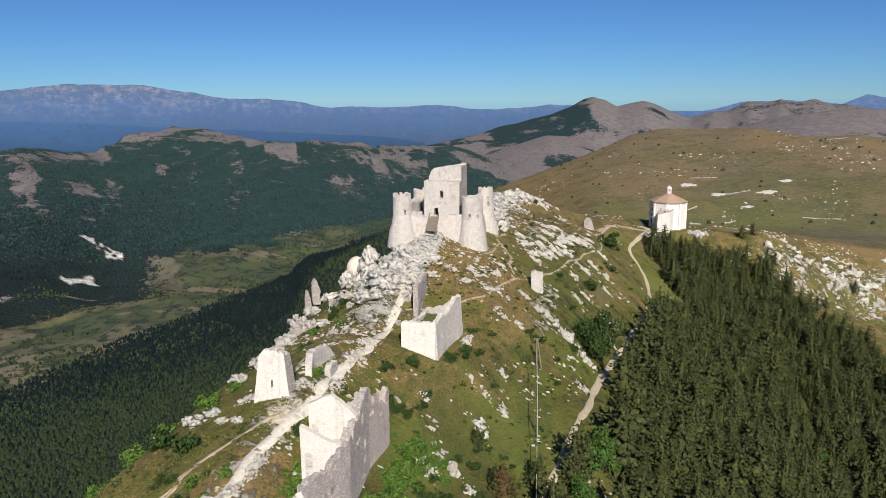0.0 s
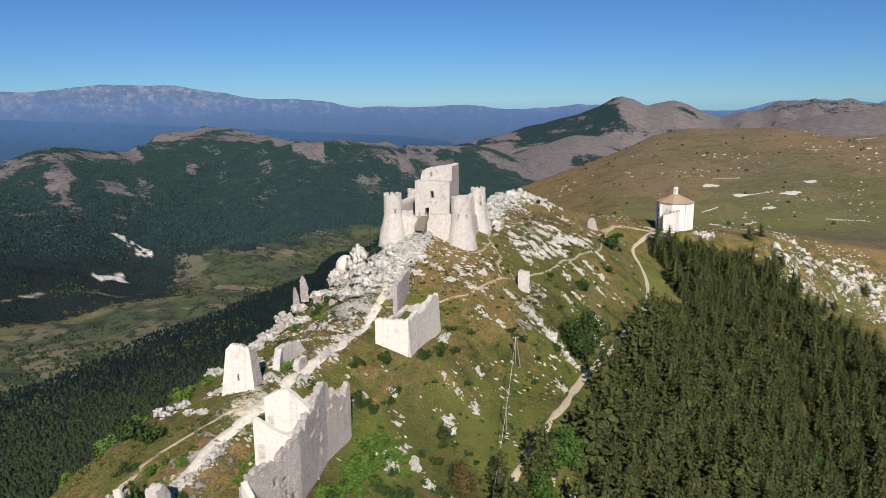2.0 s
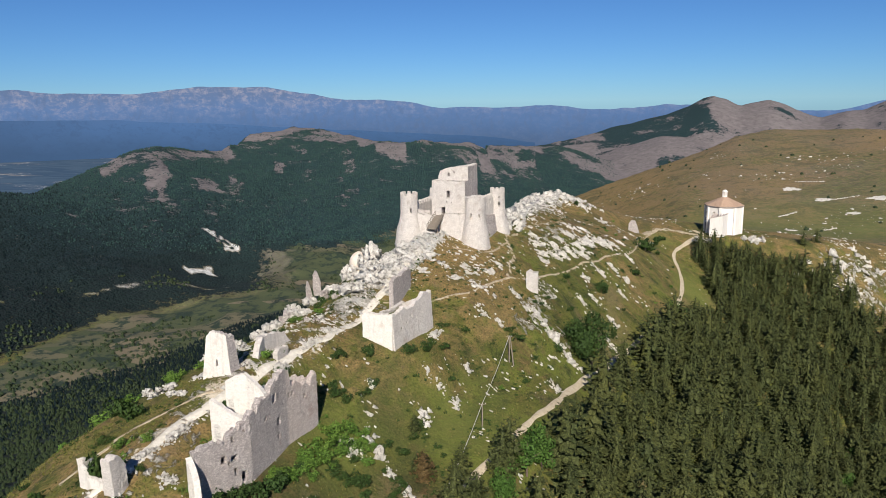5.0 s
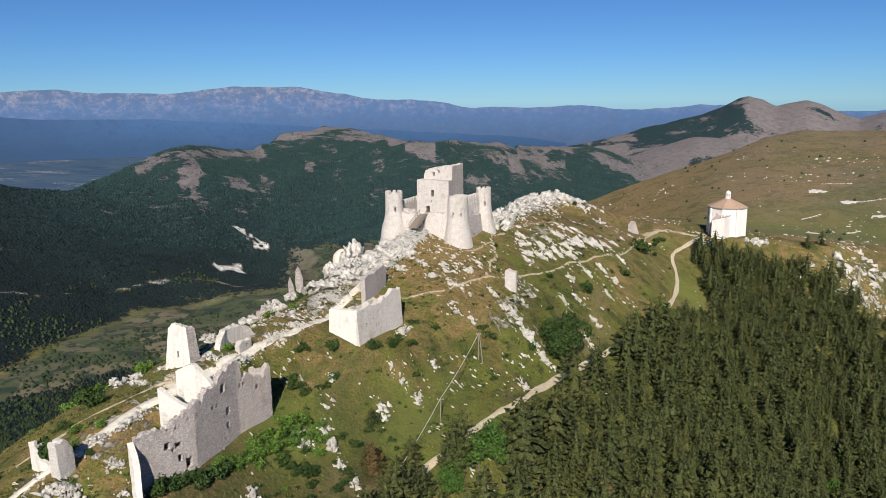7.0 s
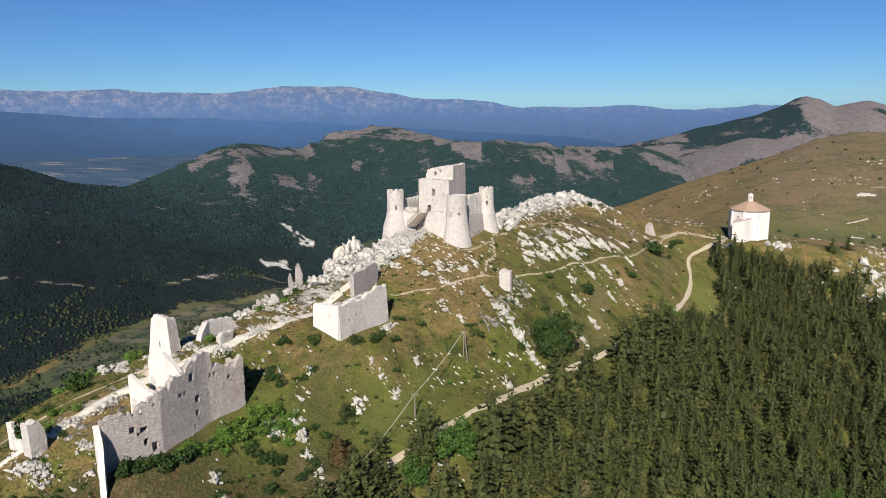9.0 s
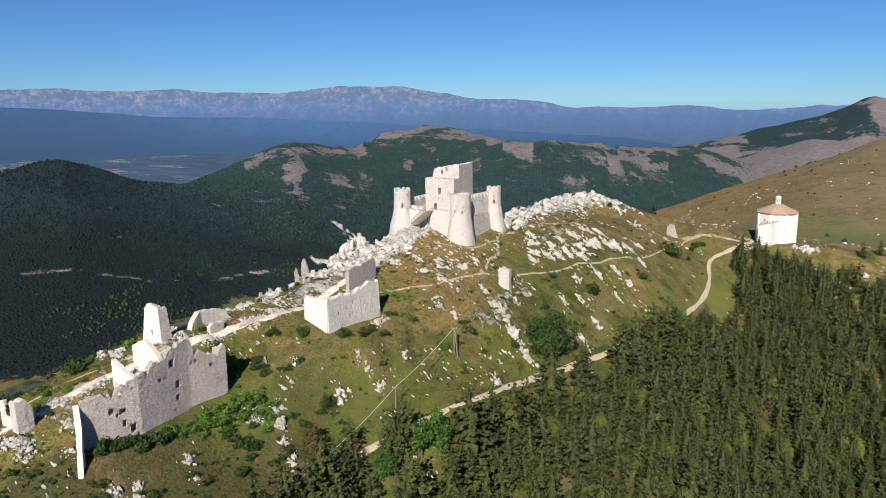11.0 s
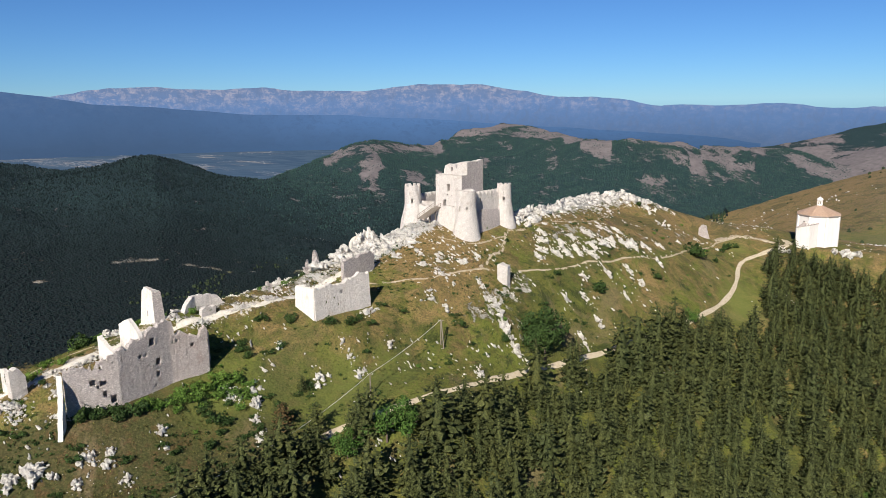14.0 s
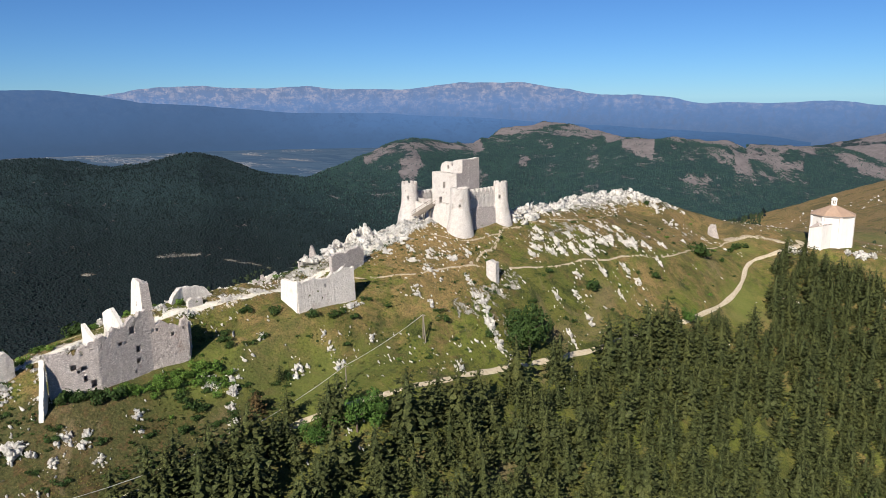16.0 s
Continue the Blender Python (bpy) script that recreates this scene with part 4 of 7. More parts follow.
def wall_mesh(line, thick, base, top, holes=(), step_len=0.28, rough=0.07, batter=0.0, ragged=0.25, closed=False):
    """A masonry wall along a line of (x, y). base and top: lists of (s, z) along its length, s in metres.
    holes: (s0, s1, z0, z1). Outer face to the right of the line's way. Ragged: how uneven the top is."""
    p = np.array(line, float)
    if closed:
        p = np.vstack([p, p[0]])
    seg = np.linalg.norm(np.diff(p, axis=0), axis=1)
    cum = np.concatenate([[0], np.cumsum(seg)])
    stops = []
    for k, L in enumerate(seg):
        m = max(1, int(round(L / step_len)))
        stops += [cum[k] + L * q / m for q in range(m)]
    if not closed:
        stops.append(cum[-1])
    for s0, s1, z0, z1 in holes:
        stops += [s0, s1]
    # sharp steps of the top keep their own stations
    for (s0, _), (s1, _) in zip(top[:-1], top[1:]):
        if s1 - s0 < 0.12 and s1 < cum[-1]:
            stops += [s0, s1]
    stops = sorted(set(round(s, 3) for s in stops))
    base, top = np.array(base, float), np.array(top, float)
    zb = np.interp(stops, base[:, 0], base[:, 1])
    zt = np.interp(stops, top[:, 0], top[:, 1])
    zt = zt + np.array([ragged * (noise.noise(Vector((s * 0.9, zt[0] * 3.1, 0))) + 0.6 * noise.noise(Vector((s * 2.3, 5.0, zt[0])))) for s in stops])
    zt = zt + np.array([0.9 * ragged * (noise.cell(Vector((s * 2.6, zt[0] * 1.7, 3.0))) - 0.5) for s in stops])
    zt = np.maximum(zt, zb + 0.15)
    z_lo, z_hi = zb.min(), zt.max()
    levels = list(np.linspace(z_lo, z_hi, max(3, int((z_hi - z_lo) / min(0.5, step_len)) + 1)))
    for s0, s1, z0, z1 in holes:
        levels += [z0, z1]
    levels = sorted(set(round(v, 3) for v in levels))

    def spot(s):
        k = int(np.clip(np.searchsorted(cum, s, "right") - 1, 0, len(seg) - 1))
        return p[k] + (p[k + 1] - p[k]) * (s - cum[k]) / seg[k], k

    def offset(s):
        _, k = spot(s)
        d = (p[k + 1] - p[k]) / seg[k]
        n = np.array([d[1], -d[0]])
        at_corner = abs(s - cum[k]) < 1e-3
        if at_corner and (k > 0 or closed):
            e = (p[k] - p[k - 1]) / seg[k - 1] if k > 0 else (p[-1] - p[-2]) / seg[-1]
            n2 = np.array([e[1], -e[0]])
            n = (n + n2) / max(0.3, 1 + n @ n2)
        return n

    def height(i, j):
        return float(np.clip(levels[j], zb[i], zt[i]))

    def outer(i, j):
        q, _ = spot(stops[i])
        z = height(i, j)
        q = q + offset(stops[i]) * batter * (zt[i] - z)
        return wobble((*q, z), rough)

    def inner(i, j):
        q, _ = spot(stops[i])
        z = height(i, j)
        return wobble(tuple(q - offset(stops[i]) * thick) + (z,), rough)

    nu, nv = len(stops), len(levels)

    def hole(i, j):
        k = (i + 1) % nu
        if levels[j] >= max(zt[i], zt[k]) - 1e-4 or levels[j + 1] <= min(zb[i], zb[k]) + 1e-4:
            return True
        s = (stops[i] + (stops[i + 1] if i + 1 < nu else cum[-1])) / 2
        z = (levels[j] + levels[j + 1]) / 2
        return any(s0 < s < s1 and z0 < z < z1 for s0, s1, z0, z1 in holes)

    bm = shell(nu, nv, outer, inner, hole, closed)
    bmesh.ops.remove_doubles(bm, verts=bm.verts, dist=0.004)
    bmesh.ops.recalc_face_normals(bm, faces=bm.faces)
    return bm


def tower_mesh(cx, cy, profile, z_in, thick, top=0.25, holes=(), sides=64, rough=0.055, crenels=0, gone=None):
    """A round tower. profile: (z, radius) upwards. holes: (angle, half width, z0, z1), angle in degrees from +x.
    crenels: how many gaps in its parapet; gone(angle) lowers the rim."""
    prof = np.array(profile, float)
    z0, z1 = prof[0, 0], prof[-1, 0]
    levels = list(np.linspace(z0, z1, int((z1 - z0) / 0.3) + 1))
    for h in holes:
        levels += [h[2], h[3]]
    if crenels:
        levels += [z1 - 0.75]
    levels = sorted(set(round(v, 3) for v in levels))
    drop = [top * (0.5 + noise.noise(Vector((math.cos(6.2832 * i / sides) * 2, math.sin(6.2832 * i / sides) * 2, cx)))) + (gone(360 * i / sides) if gone else 0) for i in range(sides)]

    def at(i, j, inset):
        a = 2 * math.pi * i / sides
        z = min(levels[j], z1 - max(0, drop[i]))
        rad = float(np.interp(z, prof[:, 0], prof[:, 1])) - inset
        if inset:
            rad = min(rad, prof[-1, 1] - inset)
            z = max(z, z_in)
        return wobble((cx + rad * math.cos(a), cy + rad * math.sin(a), z), rough)

    def hole(i, j):
        a = 360 * (i + 0.5) / sides
        z = (levels[j] + levels[j + 1]) / 2
        if crenels and levels[j] >= z1 - 0.76 and (a * crenels / 360) % 1 > 0.55:
            return True
        return any(abs((a - h[0] + 180) % 360 - 180) < h[1] and h[2] < z < h[3] for h in holes)

    bm = shell(sides, len(levels), lambda i, j: at(i, j, 0), lambda i, j: at(i, j, thick), hole, True)
    bmesh.ops.remove_doubles(bm, verts=bm.verts, dist=0.004)
    bmesh.ops.recalc_face_normals(bm, faces=bm.faces)
    return bm


def box(bm, cx, cy, cz, sx, sy, sz, turn=0.0, bevel=0.0):
    r = bmesh.ops.create_cube(bm, size=1, matrix=Matrix.Translation((cx, cy, cz)) @ Matrix.Rotation(radians(turn), 4, "Z") @ Matrix.Diagonal((sx, sy, sz, 1)))
    if bevel:
        edges = list({e for v in r["verts"] for e in v.link_edges})
        bmesh.ops.bevel(bm, geom=edges, offset=bevel, segments=1, affect="EDGES")
    return r


def rod(bm, a, b, r0, r1, sides=8):
    a, b = Vector(a), Vector(b)
    q = (b - a).to_track_quat("Z", "Y").to_matrix().to_4x4()
    bmesh.ops.create_cone(bm, cap_ends=True, segments=sides, radius1=r0, radius2=r1, depth=(b - a).length, matrix=Matrix.Translation((a + b) / 2) @ q)


# ---- castle ----
KEEP_AT, KEEP_TURN = (0.9, 174.7), -13.0
_c, _s = math.cos(radians(KEEP_TURN)), math.sin(radians(KEEP_TURN))


def cast(lx, ly):
    return (KEEP_AT[0] + lx * _c - ly * _s, KEEP_AT[1] + lx * _s + ly * _c)


def castle():
    c = thing("castle", "ruined pale stone hilltop castle with square keep and round corner towers", "castle", at=(*KEEP_AT, 30))
    inv = Matrix.Translation(c.location).inverted()

    def put(name, bm, material, label=""):
        ob = part(name, bm, material, c, label)
        ob.matrix_parent_inverse = inv
        return ob

    def flank_stone(ob):
        # bare rubble on the eastern face, where the plaster is gone
        ob.data.materials.append(RUBBLE)
        for f in ob.data.polygons:
            f.material_index = int(f.normal.x > 0.6)

    # keep: a square body and a broken upper stage set back from its front
    w0, w1, d0, d1 = -4.2, 4.5, -4.3, 5.0
    ring = [cast(w0, d0), cast(w1, d0), cast(w1, d1), cast(w0, d1)]
    body = wall_mesh(ring, 1.6, [(0, 29.5), (40, 29.5)], [(0, 40.7), (40, 40.7)], holes=[(3.9, 4.75, 36.6, 38.3), (2.5, 3.5, 32.3, 34.2), (3.8, 4.1, 35.3, 35.7), (5.1, 5.4, 35.2, 35.6), (13.2, 13.6, 38.2, 38.9)], closed=True, ragged=0.12, rough=0.05)
    flank_stone(put("keep_body", body, WALL))
    deck = bmesh.new()
    box(deck, *cast(0.15, 0.35), 40.1, 7.0, 7.6, 0.5, KEEP_TURN)
    put("keep_floor", deck, RUBBLE)
    up = [cast(w0 + 0.7, -1.7), cast(w1 - 0.05, -1.9), cast(w1 - 0.05, d1 - 0.05), cast(w0 + 0.5, d1 - 0.05)]
    L = [np.linalg.norm(np.subtract(up[k], up[(k + 1) % 4])) for k in range(4)]
    t0, t1, t2, t3 = L[0], L[0] + L[1], L[0] + L[1] + L[2], sum(L)
    upper = wall_mesh(up, 1.1, [(0, 40.3), (40, 40.3)], [(0, 41.6), (0.6, 43.1), (2.6, 43.5), (3.8, 43.2), (4.2, 42.4), (4.5, 42.5), (4.9, 43.9), (t0, 44.2), (t0 + 3, 44.1), (t1, 44.3), (t1 + 2.5, 44.0), (t2 - 2, 43.4), (t2, 43.2), (t2 + 3, 42.8), (t3, 41.6)], holes=[(2.5, 3.2, 41.5, 42.5), (t0 + 2.2, t0 + 2.6, 41.6, 42.2)], closed=True, ragged=0.16, rough=0.07)
    flank_stone(put("keep_upper_stage", upper, WALL))
    # round towers with battered feet
    put("corner_tower", tower_mesh(*cast(-8.4, -8.8), [(25.5, 3.7), (29, 3.2), (31.5, 2.45), (33, 2.2), (38.3, 2.1)], 33.4, 0.6, 0.15, [(245, 5, 33.4, 34.6), (292, 5, 33.3, 34.5), (272, 4, 35.6, 36.1)], crenels=8), WALL)
    put("corner_tower", tower_mesh(*cast(8.2, -7.2), [(22.3, 4.15), (25, 3.75), (29, 3.1), (31.5, 2.65), (33.5, 2.5), (37.7, 2.45)], 33.0, 0.7, 0.3, [(255, 5, 32.4, 33.8), (300, 5, 32.4, 33.6), (280, 4, 28.3, 28.8), (325, 4, 27.2, 27.7), (268, 3, 34.8, 35.2)], crenels=0), WALL)
    put("corner_tower", tower_mesh(*cast(8.5, 9.1), [(23, 3.9), (26, 3.4), (30, 2.5), (33, 2.0), (37.9, 1.85)], 33.4, 0.55, 0.12, [(290, 6, 33.2, 34.4), (285, 5, 35.3, 35.8)], gone=lambda a: 0.45 if 60 < a < 300 and int(a / 22) % 2 else 0), WALL)
    put("corner_tower", tower_mesh(*cast(-8.4, 9.2), [(22, 3.9), (26, 3.4), (30, 2.5), (33, 2.1), (37.2, 2.0)], 33.4, 0.6, 0.4, crenels=7), WALL)
    # curtain walls
    a, b = cast(-6.9, -8.9), cast(6.6, -8.0)
    n = np.linalg.norm(np.subtract(a, b))
    put("curtain_wall", wall_mesh([a, b], 1.3, [(0, 26.5), (4.5, 27), (7, 26), (n, 23.5)], [(0, 33.3), (1.2, 33.0), (5.4, 32.7), (5.5, 32.2), (7.6, 32.2), (7.7, 33.2), (n, 33.4)], batter=0.16, ragged=0.2), WALL)
    a, b = cast(7.7, -5.4), cast(8.0, 7.6)
    merlons = []
    for k in range(8):
        s = 1.0 + k * 1.6
        merlons += [(s, 35.7), (s + 0.05, 36.5), (s + 0.9, 36.5), (s + 0.95, 35.7)]
    put("curtain_wall", wall_mesh([a, b], 1.1, [(0, 23), (13, 24)], [(0, 35.7)] + merlons + [(13, 35.7)], holes=[(2.6 + 1.9 * k, 3.1 + 1.9 * k, 34.2, 34.9) for k in range(5)], batter=0.05, ragged=0.05), WALL)
    lower = wall_mesh([cast(8.3, -5.4), cast(8.6, 7.6)], 0.8, [(0, 22.5), (13, 23.5)], [(0, 31.5), (6, 31.8), (13, 31.2)], batter=0.2, ragged=0.2)
    put("scarp", lower, RUBBLE, "grey rubble scarp at the wall's foot")
    a, b = cast(-9.0, 7.4), cast(-9.0, -6.8)
    merlons = []
    for k in range(9):
        s = 0.6 + k * 1.55
        merlons += [(s, 34.6), (s + 0.05, 35.4), (s + 0.85, 35.4), (s + 0.9, 34.6)]
    put("curtain_wall", wall_mesh([a, b], 1.1, [(0, 22), (14.2, 25)], [(0, 34.6)] + merlons + [(14.2, 34.6)], batter=0.08, ragged=0.05), WALL)
    a, b = cast(7, 9.7), cast(-7, 9.7)
    put("curtain_wall", wall_mesh([a, b], 1.1, [(0, 22), (14, 22)], [(0, 35.6), (14, 35.2)], batter=0.08, ragged=0.3), WALL)
    # walls between keep and towers that close the courtyard
    put("courtyard_wall", wall_mesh([cast(-7.2, -7.6), cast(-4.6, -4.6)], 0.8, [(0, 30), (5, 30)], [(0, 34.0), (4, 33.4)]), WALL)
    fl = bmesh.new()
    box(fl, *cast(0, 0.3), 29.6, 17, 17, 1.6, KEEP_TURN)
    put("courtyard", fl, RUBBLE)
    # timber ramp on the gate side
    lo, hi = Vector((*cast(0.2, -15.6), 30.6)), Vector((*cast(-0.9, -7.6), 32.7))
    side = Vector((_c, _s, 0)) * 1.05
    planks = 22
    for k in range(planks):
        m = lo.lerp(hi, (k + 0.5) / planks)
        board = bmesh.new()
        box(board, m.x, m.y, m.z, 2.1, (hi - lo).length / planks * 0.9, 0.1, KEEP_TURN + 8)
        put("ramp_board", board, DARKWOOD)
    for sgn in (-1, 1):
        rail = bmesh.new()
        rod(rail, lo + side * sgn + Vector((0, 0, 0.95)), hi + side * sgn + Vector((0, 0, 0.95)), 0.06, 0.06)
        rod(rail, lo + side * sgn + Vector((0, 0, 0.45)), hi + side * sgn + Vector((0, 0, 0.45)), 0.04, 0.04)
        rod(rail, lo + side * sgn + Vector((0, 0, -0.12)), hi + side * sgn + Vector((0, 0, -0.12)), 0.14, 0.14)
        for k in range(6):
            m = lo.lerp(hi, k / 5) + side * sgn
            rod(rail, m, m + Vector((0, 0, 1)), 0.05, 0.05)
        put("ramp_rail", rail, DARKWOOD)
    for k in (0.35, 0.7, 0.97):
        m = lo.lerp(hi, k)
        leg = bmesh.new()
        for sgn in (-1, 1):
            rod(leg, m + side * sgn * 0.8 - Vector((0, 0, 5)), m + side * sgn * 0.8, 0.14, 0.14)
        put("ramp_trestle", leg, DARKWOOD)
    return c


castle()


# ---- ruins along the crest ----
def ruin(name, label, bm, material=RUBBLE, group="ruins on the crest"):
    me = bpy.data.meshes.new(name)
    bm.to_mesh(me)
    bm.free()
    me.materials.append(material)
    return tagged(new(name, me), label, "ruin", group)


def house_block():
    """The tall ruined row of houses at the near end of the crest."""
    h = thing("ruined_house", "tall roofless stone house ruin with broken windows", "ruin", "ruins on the crest", at=(-12, 78, 16))
    inv = Matrix.Translation(h.location).inverted()

    def put(name, bm, material, label=""):
        ob = part(name, bm, material, h, label)
        ob.matrix_parent_inverse = inv

    # long outer wall, in two lengths that meet at a corner
    a, b, c, d = (-14.2, 67.6), (-10.2, 74.1), (-8.9, 83.2), (-6.9, 89.6)
    n1, n2, n3 = 7.63, 9.19, 6.7
    put("outer_wall", wall_mesh([a, b], 0.8, [(0, 12.0), (3, 13.2), (n1, 13.2)], [(0, 20.4), (2.6, 20.9), (3.6, 20.5), (4.0, 19.6), (4.6, 20.8), (6.2, 21.6), (n1, 22.3)], holes=[(3.4, 4.2, 17.5, 18.5), (4.3, 4.7, 16.9, 17.5), (4.8, 5.8, 17.2, 18.1), (4.9, 5.4, 19.8, 20.6), (5.1, 5.7, 15.3, 16.4), (6.1, 7.0, 14.1, 15.5), (6.6, 7.0, 20.5, 20.9)], ragged=0.3, rough=0.085), RUBBLE)
    put("outer_wall", wall_mesh([b, c], 0.9, [(0, 12.6), (n2, 13.2)], [(0, 22.2), (1.2, 22.6), (1.5, 21.6), (2.2, 23.0), (3.4, 23.4), (5.2, 23.2), (5.4, 24.4), (7.2, 24.2), (7.4, 25.0), (n2, 25.2)], holes=[(0.4, 0.8, 20.6, 21.0), (3.5, 4.1, 23.0, 23.4), (3.5, 4.1, 20.0, 20.6), (4.3, 4.9, 20.0, 20.6), (5.5, 6.5, 21.5, 22.8), (6.4, 7.3, 18.0, 19.2), (6.3, 7.1, 16.1, 17.0), (5.8, 6.3, 14.5, 15.1)], ragged=0.32, rough=0.085), RUBBLE)
    put("outer_wall", wall_mesh([c, d], 0.8, [(0, 13.2), (n3, 14.2)], [(0, 25.0), (0.7, 24.6), (1.0, 22.6), (2.2, 22.4), (4.4, 21.4), (5.2, 20.9), (5.5, 22.4), (n3, 22.2)], holes=[(0.2, 0.8, 20.8, 21.4), (1.0, 1.5, 20.8, 21.4), (3.5, 4.2, 19.4, 20.1), (5.6, 6.0, 20.2, 20.7)], ragged=0.32, rough=0.085), PINKISH)
    # unpierced backing wall, added unseen behind the openings so that they look dark
    for p0, p1, zlo, tops in ((a, b, 12.4, [(0, 18.6), (4.6, 19.0), (7.4, 20.4)]), (b, c, 12.8, [(0, 20.6), (3, 21.6), (9, 23.4)]), (c, d, 13.4, [(0, 22.6), (3, 21.2), (6.6, 20.6)])):
        u = Vector((p1[0] - p0[0], p1[1] - p0[1])).normalized()
        off = Vector((-u.y, u.x)) * 1.25
        put("backing_wall", wall_mesh([(p0[0] + off.x, p0[1] + off.y), (p1[0] + off.x, p1[1] + off.y)], 0.5, [(0, zlo), (9, zlo)], tops, step_len=0.5, ragged=0.2), RUBBLE)
    # end wall on the far side and the spur at the near corner
    put("end_wall", wall_mesh([d, (-8.6, 91.6), (-11.6, 93.4)], 0.8, [(0, 14), (7, 18.5)], [(0, 21.3), (1.5, 20.9), (3.2, 20.4), (6.5, 20.0)], ragged=0.3), PINKISH)
    put("spur_wall", wall_mesh([(-11.7, 64.6), (-13.0, 66.4), (-14.4, 67.5)], 0.7, [(0, 9.0), (5, 12)], [(0, 10.4), (1.0, 14.2), (2.2, 17.6), (3.1, 19.4), (4.2, 20.4)], ragged=0.12), PLASTERED)
    # cross walls that face the sun
    put("cross_wall", wall_mesh([(-15.9, 75.3), (-10.6, 74.2)], 0.7, [(0, 15.5), (6, 13.4)], [(0, 23.6), (0.6, 23.4), (2.0, 22.7), (3.6, 22.0), (5.4, 21.8)], ragged=0.08, rough=0.025), PLASTERED, "pale smooth cross wall")
    put("cross_wall", wall_mesh([(-15.6, 79.2), (-9.9, 78.2)], 0.7, [(0, 16.5), (6, 13.4)], [(0, 24.6), (1.2, 25.3), (2.8, 25.9), (4.2, 25.0), (5.8, 23.4)], ragged=0.08, rough=0.025), PLASTERED, "pale smooth cross wall")
    put("cross_wall", wall_mesh([(-14.2, 84.2), (-9.2, 83.4)], 0.7, [(0, 17.5), (6, 13.4)], [(0, 21.6), (2, 22.0), (4, 23.5), (5, 24.6)], ragged=0.2), WALL)
    # vaulted rooms filled with rubble
    for x0, x1, y0, y1, z in ((-15.4, -11.9, 75.0, 78.6, 20.3), (-15.2, -11.3, 79.0, 83.4, 22.0), (-12.8, -10.2, 84.0, 91.4, 19.4)):
        fl = bmesh.new()
        bmesh.ops.create_grid(fl, x_segments=8, y_segments=8, size=0.5)
        for v in fl.verts:
            v.co = Vector((x0 + (v.co.x + 0.5) * (x1 - x0) + (v.co.y + 0.5) * 1.0, y0 + (v.co.y + 0.5) * (y1 - y0), z + 0.5 * noise.noise(v.co * 5)))
        low = bmesh.ops.extrude_face_region(fl, geom=fl.faces[:])["geom"]
        bmesh.ops.translate(fl, vec=(0, 0, -3), verts=[g for g in low if isinstance(g, bmesh.types.BMVert)])
        bmesh.ops.recalc_face_normals(fl, faces=fl.faces)
        put("rubble_floor", fl, LIME)
    return h


house_block()


def pillar():
    bm = wall_mesh([(-25.6, 91.8), (-20.3, 90.6), (-19.6, 92.6), (-24.6, 93.8)], 0.95, [(0, 18.6), (20, 18.6)], [(0, 26.2), (1.0, 26.9), (3.8, 26.9), (5.4, 26.5), (7.5, 26.3), (12, 26.3), (14.5, 26)], holes=[(2.6, 2.95, 21.6, 22.7)], closed=True, ragged=0.18)
    # leans inwards on its way up
    for v in bm.verts:
        k = (v.co.z - 19) / 8
        v.co.x += (-22.2 - v.co.x) * 0.36 * k
        v.co.y += (92.2 - v.co.y) * 0.25 * k
    ob = ruin("watchtower_ruin", "tall tapering stump of a pale stone tower with a slit", bm, PLASTERED)
    # its broken flanks show the rubble core
    ob.data.materials.append(RUBBLE)
    for f in ob.data.polygons:
        f.material_index = int(f.normal.x > 0.45 or f.normal.y > 0.45)
    return ob


pillar()


